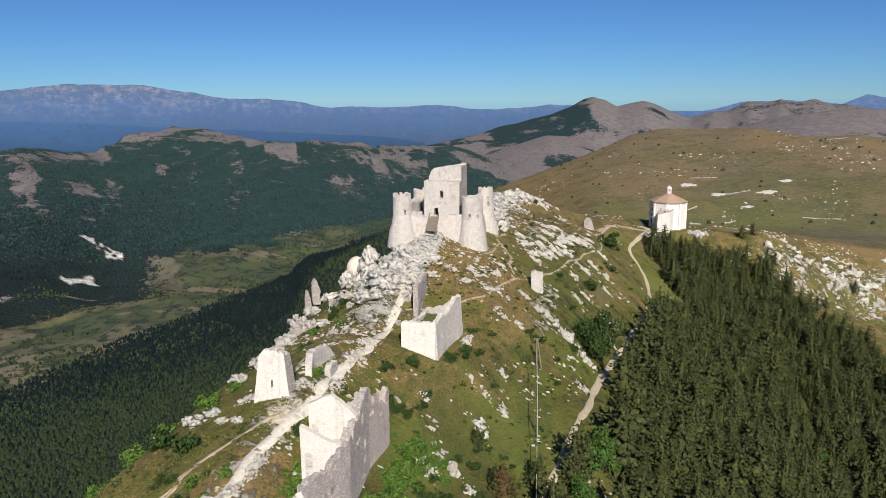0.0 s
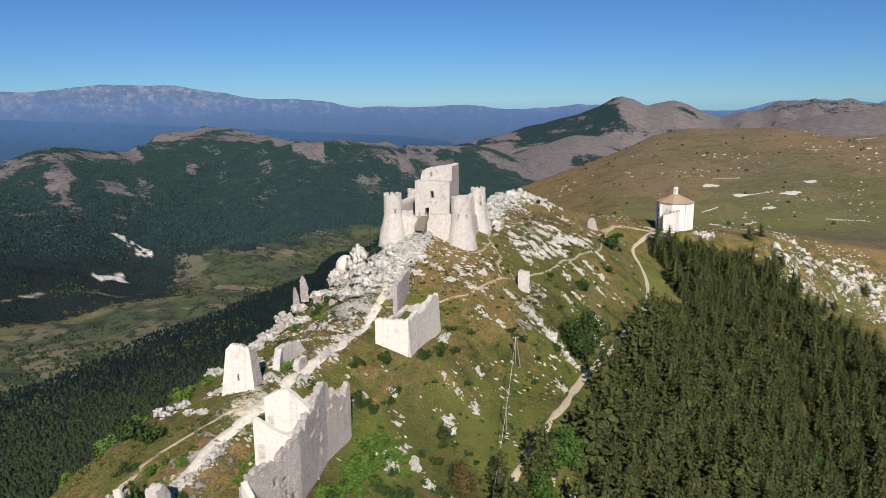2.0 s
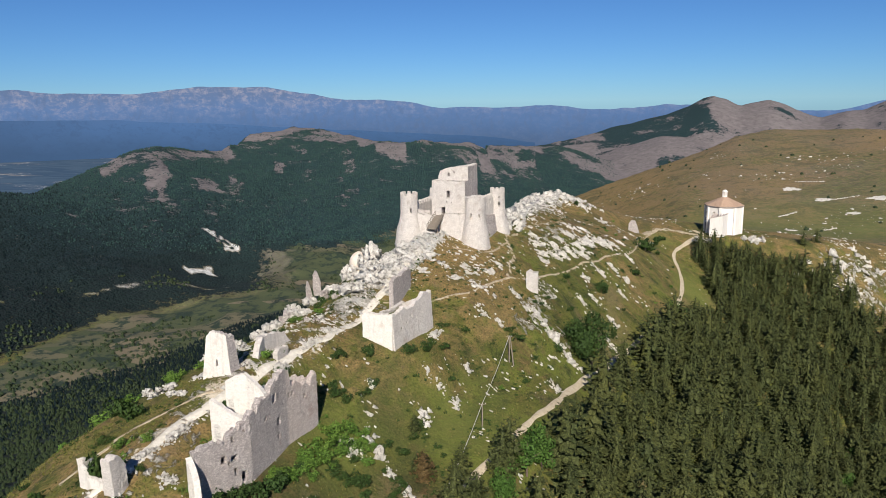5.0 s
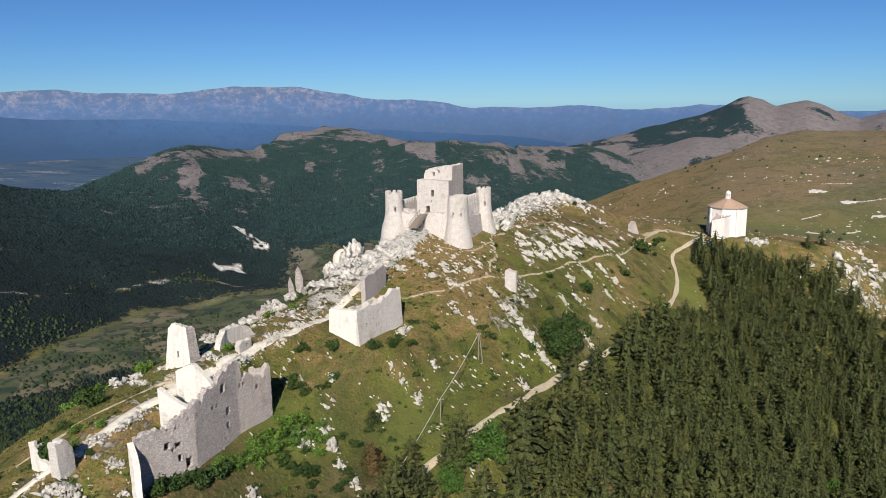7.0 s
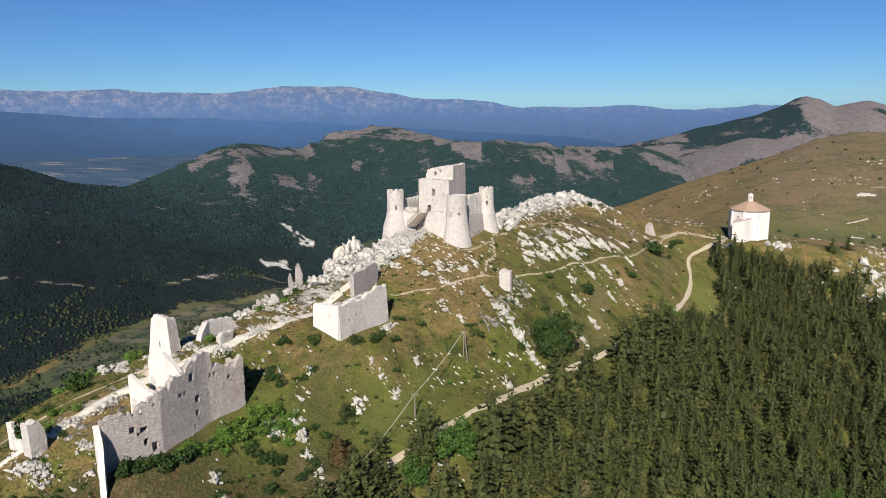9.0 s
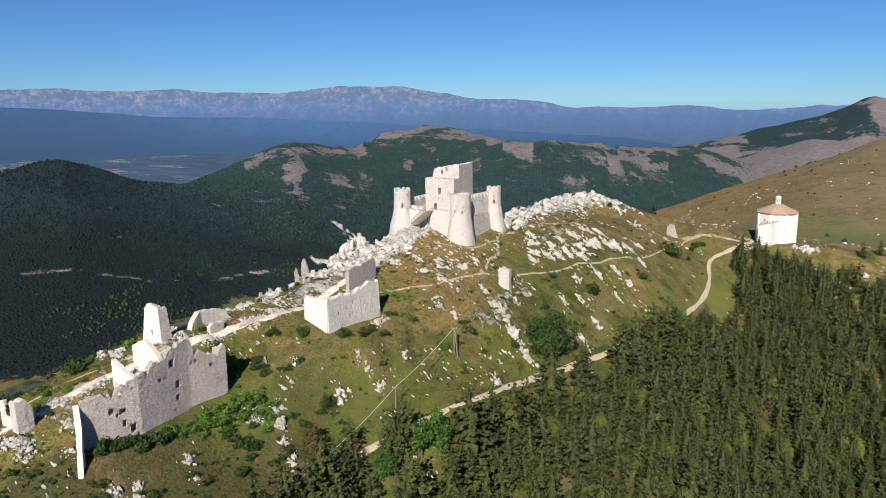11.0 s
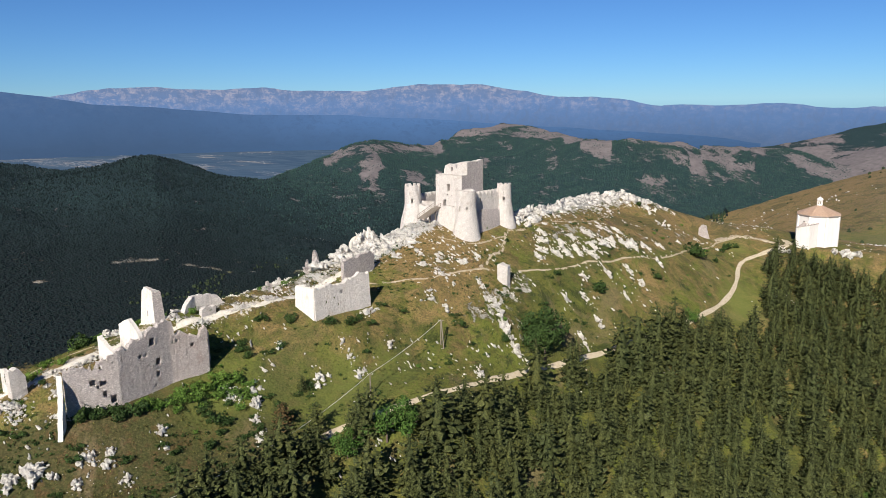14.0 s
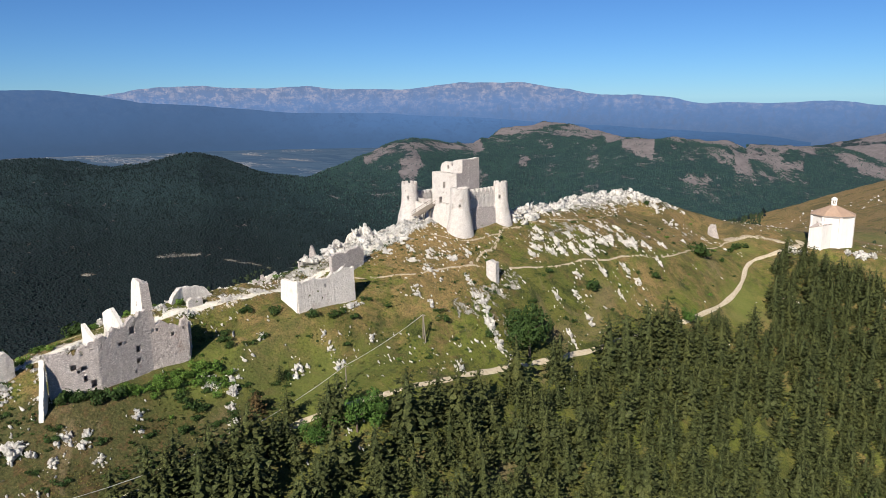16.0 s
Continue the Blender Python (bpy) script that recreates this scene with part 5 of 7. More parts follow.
def small_ruins():
    ruin("wall_slab", "broken rounded slab of an old stone wall", wall_mesh([(-18.2, 95.6), (-18.4, 98.6), (-17.4, 101.6), (-16.2, 104.0)], 1.0, [(0, 20), (9, 20)], [(0, 21.6), (0.8, 23.0), (2.6, 24.1), (4.4, 24.0), (6.2, 23.8), (7.8, 23.2), (8.6, 21.8)], ragged=0.1), WALL)
    ruin("wall_fragment", "stub of pale stone wall by the path", wall_mesh([(-15.9, 97.6), (-15.3, 100.6)], 0.9, [(0, 19.5), (3, 19.5)], [(0, 21.9), (1.5, 22.4), (3, 21.8)], ragged=0.25), WALL)
    # roofless house beside the path
    h = thing("roofless_house", "low roofless stone house with grass inside", "ruin", "ruins on the crest", at=(-1.5, 119, 19))
    inv = Matrix.Translation(h.location).inverted()

    def put(name, bm, material):
        ob = part(name, bm, material, h)
        ob.matrix_parent_inverse = inv

    put("front_wall", wall_mesh([(-6.6, 113.6), (-0.9, 112.0)], 0.8, [(0, 18.6), (6, 16.6)], [(0, 23.6), (0.5, 23.9), (3, 23.9), (6, 24.2)], batter=0.05, ragged=0.1), PLASTERED)
    put("long_wall", wall_mesh([(-0.9, 112.0), (1.5, 119.5), (3.5, 125.0)], 0.85, [(0, 16.2), (8, 16.2), (14, 17)], [(0, 24.2), (3.2, 24.1), (3.9, 24.8), (5.2, 23.9), (7.2, 23.7), (8.5, 24.9), (9.6, 24.6), (11, 25.4), (13, 25.4), (13.9, 24.9)], holes=[(2.6, 3.0, 20.7, 21.1), (4.6, 5.0, 21.2, 21.6), (5.6, 6.0, 19.6, 20.1), (6.4, 6.9, 21.9, 22.7)], batter=0.07, ragged=0.4), WALL)
    put("back_wall", wall_mesh([(3.4, 124.8), (-2.6, 127.2)], 0.8, [(0, 17), (7, 19)], [(0, 24.9), (2.2, 23.8), (4, 22.8), (6.5, 22.3)], ragged=0.2), WALL)
    put("side_wall", wall_mesh([(-2.8, 126.8), (-4.9, 120.0), (-6.4, 113.8)], 0.7, [(0, 19), (14, 18.6)], [(0, 22.4), (3, 22.0), (7, 22.4), (9, 22.3), (13.4, 23.2)], ragged=0.2), WALL)
    fl = bmesh.new()
    bmesh.ops.create_grid(fl, x_segments=8, y_segments=12, size=0.5)
    for v in fl.verts:
        a, b = v.co.x + 0.5, v.co.y + 0.5
        v.co = Vector((-5.9 + a * 5.2 + b * 3.6, 113.4 + b * 12.2 - a * 1.2, 21.6 + 0.5 * noise.noise(Vector((a * 4, b * 6, 0)))))
    low = bmesh.ops.extrude_face_region(fl, geom=fl.faces[:])["geom"]
    bmesh.ops.translate(fl, vec=(0, 0, -3), verts=[g for g in low if isinstance(g, bmesh.types.BMVert)])
    bmesh.ops.recalc_face_normals(fl, faces=fl.faces)
    put("grass_floor", fl, TURF)
    # high retaining wall over the path
    ruin("retaining_wall", "dark weathered length of retaining wall among the rocks", wall_mesh([(-4.3, 127.6), (-3.4, 133), (-2.9, 137.6)], 0.9, [(0, 18.5), (11, 19.5)], [(0, 26.0), (2, 26.4), (5, 26.3), (8, 27.0), (10, 26.4)], ragged=0.25), RUBBLE)
    # lone stump on the traverse and the tooth by the saddle
    ruin("wall_stump", "lone upright stump of masonry beside the footpath", wall_mesh([(20.0, 155.3), (22.6, 155.1)], 1.6, [(0, 16), (12, 16)], [(0, 21.9), (0.9, 22.2), (1.0, 22.0), (2.6, 21.8)], ragged=0.15, rough=0.1), WALL)
    ruin("wall_stump", "leaning fragment of tower wall below the hilltop", wall_mesh([(52.4, 261.8), (54.4, 261.0), (56.8, 261.4)], 1.6, [(0, 9), (14, 9)], [(0, 15.6), (0.8, 16.6), (2.2, 16.4), (2.9, 15.6), (3.6, 13.6), (4.3, 11.6)], ragged=0.3, rough=0.14), RUBBLE)
    # near fragments left of the tall house
    ruin("wall_fragment", "isolated upright piece of house wall", wall_mesh([(-23.15, 65.1), (-22.75, 67.4)], 1.35, [(0, 13.2), (3, 13.2)], [(0, 19.9), (0.5, 20.2), (1.5, 20.1), (1.9, 19.6), (2.3, 18.6)], batter=0.04, ragged=0.25, rough=0.085), WALL)
    ruin("wall_fragment", "low house wall with an upright broken end", wall_mesh([(-28.6, 69.4), (-29.05, 67.4), (-27.4, 66.6), (-23.9, 65.6)], 0.55, [(0, 12.5), (8, 13)], [(0, 17.9), (1.6, 18.7), (2.2, 18.8), (2.7, 18.1), (3.9, 17.4), (5.4, 16.9), (7.5, 16.6)], ragged=0.2, rough=0.08), PLASTERED)
    # needles and walls on the western edge
    for label, line, z0, top in (
        ("thin needle of standing wall on the western edge", [(-27.4, 147.2), (-25.8, 147.8)], 17, [(0, 21.0), (0.5, 22.6), (0.9, 23.6), (1.3, 22.0), (1.7, 20.4)]),
        ("slender stub of wall beside the needle", [(-28.6, 146.0), (-27.6, 146.6)], 16.5, [(0, 19.6), (0.5, 21.7), (0.9, 20.6), (1.2, 19.2)]),
        ("narrow upright wall end among shrubs", [(-21.6, 136.6), (-21.0, 138.4)], 16, [(0, 20.6), (0.8, 21.4), (2, 20.8)]),
        ("low broken wall on the terrace", [(-20.0, 118.2), (-15.6, 117.4)], 17, [(0, 20.2), (1.5, 21.0), (3, 20.9), (4.5, 20.2)]),
        ("pale house wall at the cliff edge", [(-28.6, 129.4), (-24.2, 128.6)], 13, [(0, 17.8), (2, 18.2), (4.4, 17.4)]),
        ("thin upright wall end on the terrace", [(-17.4, 132.0), (-16.8, 133.6)], 17, [(0, 21.8), (0.8, 22.2), (1.7, 21.4)]),
    ):
        ruin("wall_fragment", label, wall_mesh(line, 0.8, [(0, z0), (9, z0)], top, ragged=1.1, rough=0.3, step_len=0.3), RUBBLE)


small_ruins()


def apse():
    """What is left of a chapel: a smooth half-dome against the crag on the western edge."""
    bm = bmesh.new()
    nu, nv = 22, 10
    cx, cy, cz = -18.6, 155.4, 22.2
    rows = []
    for shrink in (1.0, 0.86):
        ring = []
        for i in range(nu):
            a = math.pi * (0.75 + 1.15 * i / (nu - 1))
            ring.append([bm.verts.new(wobble((cx + 2.5 * shrink * math.cos(a) * math.cos(e), cy + 2.5 * shrink * math.sin(a) * math.cos(e), cz + 0.9 + 2.7 * shrink * math.sin(e) - drop), 0.05)) for e, drop in [(0.0, 5.0), (0.0, 2.5)] + [(math.pi / 2 * j / (nv - 3), 0.0) for j in range(nv - 2)]])
        rows.append(ring)
    for ring, flip in ((rows[0], False), (rows[1], True)):
        for i in range(nu - 1):
            for j in range(nv - 1):
                q = (ring[i][j], ring[i + 1][j], ring[i + 1][j + 1], ring[i][j + 1])
                bm.faces.new(q[::-1] if flip else q)
    for i in range(nu - 1):
        bm.faces.new((rows[0][i][-1], rows[0][i + 1][-1], rows[1][i + 1][-1], rows[1][i][-1]))
        bm.faces.new((rows[0][i][0], rows[1][i][0], rows[1][i + 1][0], rows[0][i + 1][0]))
    for k in (0, nu - 1):
        for j in range(nv - 1):
            bm.faces.new((rows[0][k][j], rows[0][k][j + 1], rows[1][k][j + 1], rows[1][k][j]))
    bmesh.ops.recalc_face_normals(bm, faces=bm.faces)
    for f in bm.faces:
        f.smooth = True
    ruin("apse_ruin", "smooth cream half-dome of a ruined chapel on the crag", bm, CREAM)


apse()


# ---- church ----
def church():
    cx, cy, z0, ze = 89.4, 281.3, 8.6, 19.6
    c = thing("church", "white octagonal church with tiled roof and lantern", "church", at=(cx, cy, 9))
    inv = Matrix.Translation(c.location).inverted()

    def put(name, bm, material, label=""):
        ob = part(name, bm, material, c, label)
        ob.matrix_parent_inverse = inv
        return ob

    R = 6.8
    corner = [(cx + R * math.cos(radians(22.5 + 45 * k)), cy + R * math.sin(radians(22.5 + 45 * k))) for k in range(8)]
    side = 2 * R * math.sin(radians(22.5))
    holes = [(side * (k + 0.5) - 0.45, side * (k + 0.5) + 0.45, 16.6, 17.8) for k in (3, 4)] + [(side * 3.5 - 0.8, side * 3.5 + 0.8, 9.6, 12.6)]
    put("wall", wall_mesh(corner, 0.8, [(0, z0), (60, z0)], [(0, ze), (60, ze)], holes=holes, closed=True, ragged=0, rough=0.015, step_len=1.2), WHITE)
    for k in range(8):
        bm = bmesh.new()
        a = radians(22.5 + 45 * k)
        box(bm, cx + (R + 0.05) * math.cos(a), cy + (R + 0.05) * math.sin(a), (z0 + ze) / 2, 0.5, 0.9, ze - z0, math.degrees(a), 0.05)
        put("pilaster", bm, WHITE)
    ring = bmesh.new()
    for zc, rr, hh in ((ze + 0.05, R + 0.25, 0.3), (ze + 0.35, R + 0.5, 0.28)):
        bmesh.ops.create_cone(ring, cap_ends=True, segments=8, radius1=rr - 0.1, radius2=rr + 0.05, depth=hh, matrix=Matrix.Translation((cx, cy, zc)) @ Matrix.Rotation(radians(22.5), 4, "Z"))
    put("cornice", ring, EAVES, "grey stone cornice")
    # roof: eight faces of tile rows that step down to the eaves
    roof = bmesh.new()
    rows = 12
    prev = None
    for j in range(rows + 1):
        f = j / rows
        rr = (R + 0.55) * (1 - f) + 0.9 * f
        zz = ze + 0.5 + 2.9 * f
        loop = []
        for lift in (0.0, 0.1):
            loop.append([roof.verts.new((cx + rr * math.cos(radians(22.5 + 45 * k)), cy + rr * math.sin(radians(22.5 + 45 * k)), zz + lift)) for k in range(8)])
        if prev:
            for k in range(8):
                roof.faces.new((prev[k], prev[(k + 1) % 8], loop[0][(k + 1) % 8], loop[0][k]))
        for k in range(8):
            roof.faces.new((loop[0][k], loop[0][(k + 1) % 8], loop[1][(k + 1) % 8], loop[1][k]))
        prev = loop[1]
    roof.faces.new(prev)
    put("roof", roof, TILES, "weathered pinkish terracotta tiles")
    zl = ze + 3.3
    drum = bmesh.new()
    bmesh.ops.create_cone(drum, cap_ends=True, segments=8, radius1=0.95, radius2=0.9, depth=0.5, matrix=Matrix.Translation((cx, cy, zl + 0.25)))
    bmesh.ops.create_cone(drum, cap_ends=True, segments=8, radius1=1.0, radius2=1.0, depth=0.2, matrix=Matrix.Translation((cx, cy, zl + 2.1)))
    for k in range(8):
        a = radians(45 * k)
        box(drum, cx + 0.78 * math.cos(a), cy + 0.78 * math.sin(a), zl + 1.2, 0.2, 0.26, 1.6, 45 * k)
    put("lantern", drum, WHITE)
    cap = bmesh.new()
    bmesh.ops.create_uvsphere(cap, u_segments=16, v_segments=8, radius=0.95, matrix=Matrix.Translation((cx, cy, zl + 2.2)) @ Matrix.Diagonal((1, 1, 0.75, 1)))
    bmesh.ops.create_cone(cap, cap_ends=True, segments=6, radius1=0.07, radius2=0.02, depth=0.7, matrix=Matrix.Translation((cx, cy, zl + 3.1)))
    put("lantern_cap", cap, WHITE)
    # sacristy built corner-wise against the near side, with a bell gable over its edge
    plan = [(82.9, 272.9), (87.0, 270.8), (89.6, 274.7), (85.6, 277.4)]
    n = [math.dist(plan[k], plan[(k + 1) % 4]) for k in range(4)]
    s1, s2, s3, s4 = n[0], n[0] + n[1], n[0] + n[1] + n[2], sum(n)
    put("sacristy", wall_mesh(plan, 0.6, [(0, 5.6), (40, 5.6)], [(0, 16.0), (s1, 17.4), (s2, 17.6), (s3, 17.6), (s4, 16.0)], closed=True, ragged=0.02, rough=0.02), WHITE)
    lid = bmesh.new()
    zs = (15.95, 17.35, 17.55, 17.55)
    top = lid.faces.new([lid.verts.new((x + (x - 86.3) * 0.05, y + (y - 274) * 0.05, z)) for (x, y), z in zip(plan, zs)])
    ext = bmesh.ops.extrude_face_region(lid, geom=[top])["geom"]
    bmesh.ops.translate(lid, vec=(0, 0, 0.2), verts=[g for g in ext if isinstance(g, bmesh.types.BMVert)])
    bmesh.ops.recalc_face_normals(lid, faces=lid.faces)
    put("sacristy_roof", lid, EAVES, "thin grey stone slab roof")
    gable = bmesh.new()
    gx, gy = 86.4, 272.0
    for q in (-0.5, 0.5):
        box(gable, gx + q * 0.75, gy - q * 0.66, 17.1, 0.36, 0.5, 1.7, -42, 0.03)
    box(gable, gx, gy, 18.0, 1.5, 0.55, 0.25, -42, 0.03)
    bmesh.ops.create_cone(gable, cap_ends=True, segments=4, radius1=1.0, radius2=0.05, depth=0.6, matrix=Matrix.Translation((gx, gy, 18.4)) @ Matrix.Rotation(radians(-42), 4, "Z") @ Matrix.Diagonal((1, 0.45, 1, 1)) @ Matrix.Rotation(radians(45), 4, "Z"))
    put("bell_gable", gable, WHITE)
    # dark door and panels on the track side stand in for windows and shade
    door = bmesh.new()
    box(door, 83.06, 281.0, 11.4, 0.2, 2.0, 3.8, 0, 0.04)
    put("door", door, SHADOWED, "dark door panel standing for shade on the church west face")
    for dz in (14.6, 16.8):
        win = bmesh.new()
        box(win, 83.06, 281.1, dz, 0.2, 1.1, 1.3, 0, 0.04)
        put("dark_panel", win, SHADOWED)
    return c


church()


# ---- limestone ----
def broken_block(seed, points=13, cuts=0):
    """An angular piece split from the bed: the hull of a few points, its faces roughened when cut finer."""
    rng = np.random.default_rng(seed)
    bm = bmesh.new()
    for _ in range(points):
        p = rng.uniform(-1, 1, 3)
        p *= rng.uniform(0.85, 1.1) / max(np.abs(p).max(), 0.55 * np.abs(p).sum())
        bm.verts.new(p)
    bmesh.ops.convex_hull(bm, input=bm.verts)
    bmesh.ops.delete(bm, geom=[v for v in bm.verts if not v.link_faces], context="VERTS")
    bmesh.ops.triangulate(bm, faces=bm.faces)
    if cuts:
        bmesh.ops.subdivide_edges(bm, edges=bm.edges, cuts=cuts, use_grid_fill=True)
        bmesh.ops.triangulate(bm, faces=bm.faces)
        for v in bm.verts:
            q = v.co + Vector((seed, 0, 0))
            v.co += noise.noise_vector(q * 2.1) * 0.12 + noise.noise_vector(q * 6.0) * (0.07 if cuts > 1 else 0)
    bm.verts.index_update()
    v = np.array([p.co for p in bm.verts])
    f = np.array([[q.index for q in face.verts] for face in bm.faces])
    bm.free()
    return v, f


PEBBLES = [broken_block(40 + k, 8) for k in range(10)]


def shard(seed, cuts=2):
    """A ragged piece of bedded limestone, split along steep joints."""
    v, f = broken_block(seed, 10, cuts)
    out = v.copy()
    for k, p in enumerate(v):
        q = Vector(p) * 1.7 + Vector((seed * 1.9, 0, seed * 0.7))
        out[k] = p * (1 + 0.42 * (noise.cell(Vector((q.x * 1.1, q.y * 2.2, q.z * 0.8))) - 0.55)) + np.array(noise.noise_vector(q * 2.4)) * 0.1
        if cuts > 2:
            out[k] = out[k] + p * 0.22 * (noise.cell(Vector((q.x * 2.6, q.y * 4.0, q.z * 2.0))) - 0.5) + np.array(noise.noise_vector(q * 6.0)) * 0.04
    return out, f


SHARDS = [shard(200 + k) for k in range(14)]


def spin(rng, tilt=0.4):
    return np.array(Euler((rng.normal(0, tilt), rng.normal(0, tilt), rng.uniform(0, 6.28))).to_matrix())


def gather(items):
    """Joins (verts, faces) pairs into one list of vertices and faces."""
    vs, fs, n = [], [], 0
    for v, f in items:
        vs.append(v)
        fs.append(f + n)
        n += len(v)
    return np.concatenate(vs), np.concatenate(fs)


def strewn_rocks():
    rng = np.random.default_rng(11)
    small = []
    x, y = rng.uniform(-48, 190, 150000), rng.uniform(45, 300, 150000)
    d = rock_density(x, y)
    clump = fbm(x * 0.5 + y * 0.12, y, 6, 3, 2)
    b = sample(NEAR_BAND, x, y)
    keep = rng.random(len(x)) < np.clip(d, 0, 0.7) * step(0.53, 0.63, clump + 0.3 * (d - 0.2)) * 0.62
    keep &= (b > 1.9) & (b < 6.6) | (x > 118) & (y > 235)
    keep &= road_distance(x, y) > 2.2
    keep &= (np.hypot(x - 0.9, y - 174.7) > 12) & (np.hypot(x - 89.4, y - 280) > 11) & (np.hypot(x + 2, y - 119) > 8)
    x, y = x[keep][:14000], y[keep][:14000]
    z = land(x, y)
    fall = np.clip((land(x - 1.5, y) - land(x + 1.5, y)) / 3, -0.3, 1.0)
    for k in range(len(x)):
        s = float(np.clip(rng.lognormal(-1.35, 0.5), 0.12, 0.95))
        v, f = PEBBLES[k % 10] if s < 0.42 else SHARDS[k % 14]
        # the beds stand on edge and run down the slope
        turn = -0.3 + rng.normal(0, 0.28)
        dip = math.atan(float(fall[k]))
        m = np.array((Euler((0, 0, turn)).to_matrix() @ Euler((rng.normal(0.25, 0.25), 0.8 * dip, 0)).to_matrix())) @ np.diag((1.35, 0.5, 0.8))
        small.append((v @ m.T * s + (x[k], y[k], z[k] + 0.02 * s), f))
    v, f = gather(small)
    me = mesh_from("strewn_rocks", v, f)
    me.materials.append(LIME)
    tagged(new("strewn_rocks", me), "pale limestone rocks scattered through the turf", "rocks", kind="stuff")


strewn_rocks()


def ledge(x, y, length, height, seed, label, count=13):
    """A clump of ragged blades of bedded rock that runs down the slope, large ones first, small ones round them."""
    rng = np.random.default_rng(seed)
    dip = math.atan(max(-0.2, min(1.0, (zat(x - 2, y) - zat(x + 2, y)) / 4)))
    t = thing("rock_outcrop", label, "rock", "limestone outcrops", at=(x, y, zat(x, y)))
    run = (0.86, -0.5) if y > 140 else (0.45, -0.9)
    for k in range(count + 5):
        v, f = SHARDS[(seed * 3 + k) % 14]
        turn = -0.45 + rng.normal(0, 0.35)
        s = min(1.35, 1.25 * 0.86 ** k * rng.uniform(0.75, 1.3) + 0.16)
        size = (length * 0.28 * s, length * 0.12 * s, height * 0.3 * s) if y > 140 else (length * 0.2 * s, length * 0.17 * s, height * 0.27 * s)
        m = np.array(Euler((0, 0, turn)).to_matrix() @ Euler((rng.normal(0.2, 0.25), 0.75 * dip + rng.normal(0, 0.15), 0)).to_matrix()) @ np.diag(size)
        along, aside = rng.normal(0, 0.33) * length * (0.5 + 0.05 * k), rng.normal(0, 0.2) * length * (0.5 + 0.06 * k)
        px, py = x + run[0] * along - run[1] * aside, y + run[1] * along + run[0] * aside
        me = mesh_from("rock_slab", v @ m.T + (px - x, py - y, zat(px, py) + 0.02 * height * s - zat(x, y)), f)
        part("rock_slab", me, LIME, t)
    return t


def rubble_heap(x, y, rx, ry, h, turn, seed, label, count=150):
    """Fallen building stone, heaped or strung out along a broken wall."""
    rng = np.random.default_rng(seed)
    items = []
    c, sn = math.cos(radians(turn)), math.sin(radians(turn))
    for k in range(count):
        u, w = rng.normal(0, 0.42, 2)
        px, py = x + c * u * rx - sn * w * ry, y + sn * u * rx + c * w * ry
        q = float(np.clip(rng.lognormal(-1.85, 0.5), 0.07, 0.5))
        v, f = PEBBLES[k % 10]
        lift = h * math.exp(-2.2 * (u * u + w * w)) * rng.uniform(0.4, 1.0)
        items.append((v @ (spin(rng, 0.6) @ np.diag((1.2, 0.9, 0.75))).T * q + (px, py, zat(px, py) + lift - 0.05), f))
    v, f = gather(items)
    me = mesh_from("rubble_heap", v, f)
    me.materials.append(LIME)
    tagged(new("rubble_heap", me), label, "rubble", "heaps of fallen stone", "stuff")


def heaps():
    k = 500
    for x, y, rx, ry, h, turn, n in ((-21.9, 63.9, 3.0, 1.4, 0.8, 15, 240), (-19.0, 69.9, 1.6, 1.2, 0.4, 0, 110), (-23.4, 72.0, 2.6, 0.8, 0.5, 62, 160), (-21.4, 77.0, 3.4, 0.8, 0.6, 78, 200), (-2.3, 89.4, 2.8, 1.5, 0.5, 20, 200), (-14.9, 96.3, 2.2, 1.2, 0.6, 70, 150), (-19.3, 93.8, 1.8, 1.0, 0.6, 20, 120), (4.6, 122.6, 2.6, 1.0, 0.7, 70, 150), (-13.4, 105.6, 3.4, 1.2, 0.4, 70, 170), (-12.2, 112.0, 2.6, 1.6, 0.5, 60, 150), (-26.4, 94.2, 2.4, 1.4, 0.5, 0, 130), (-13.8, 68.6, 1.8, 1.2, 0.6, 40, 110)):
        rubble_heap(x, y, rx, ry, h, turn, k, "heap of fallen pale building stones", n)
        k += 1
    for x, y, rx, ry in ((-5.5, 152, 5, 4), (-4, 158, 5, 4), (-8.5, 146, 5, 4.5), (-2, 162, 4, 3), (-10, 154, 5, 5), (-6.5, 140, 4, 4), (-9, 160, 5, 4)):
        rubble_heap(x, y, rx, ry, 0.5, 30, k, "loose white rubble on the bare mound", 420)
        k += 1


heaps()


def crag(x, y, size, turn=0.0, seed=0, sink=0.3, label="pale limestone outcrop in the grass", lean=0.1):
    """A crag of split limestone: one large block with smaller ones broken from its faces."""
    rng = np.random.default_rng(seed)
    m = np.array(Euler((lean, 0.1, radians(turn))).to_matrix())
    half = np.array(size) / 2
    t = thing("rock_outcrop", label, "rock", "limestone outcrops", at=(x, y, zat(x, y) + size[2] * (0.5 - sink)))
    v, f = SHARDS[seed % 14]
    part("rock_slab", mesh_from("rock_slab", (v * half * 0.95) @ m.T, f), LIME, t)
    for k in range(18):
        v, f = SHARDS[(seed * 7 + k * 3) % 14]
        d = rng.normal(size=3)
        d[2] = abs(d[2]) * 0.9 - 0.25
        d /= np.linalg.norm(d)
        q = rng.uniform(0.22, 0.5) * (0.8 if k > 5 else 1.1)
        r = np.array(Euler((lean + rng.normal(0, 0.2), rng.normal(0, 0.2), radians(turn) + rng.normal(0, 0.35))).to_matrix())
        part("rock_slab", mesh_from("rock_slab", (v * half * q * (1.0, 0.85, 1.15)) @ r.T + (d * half * 0.8) @ m.T, f), LIME, t)
    return t


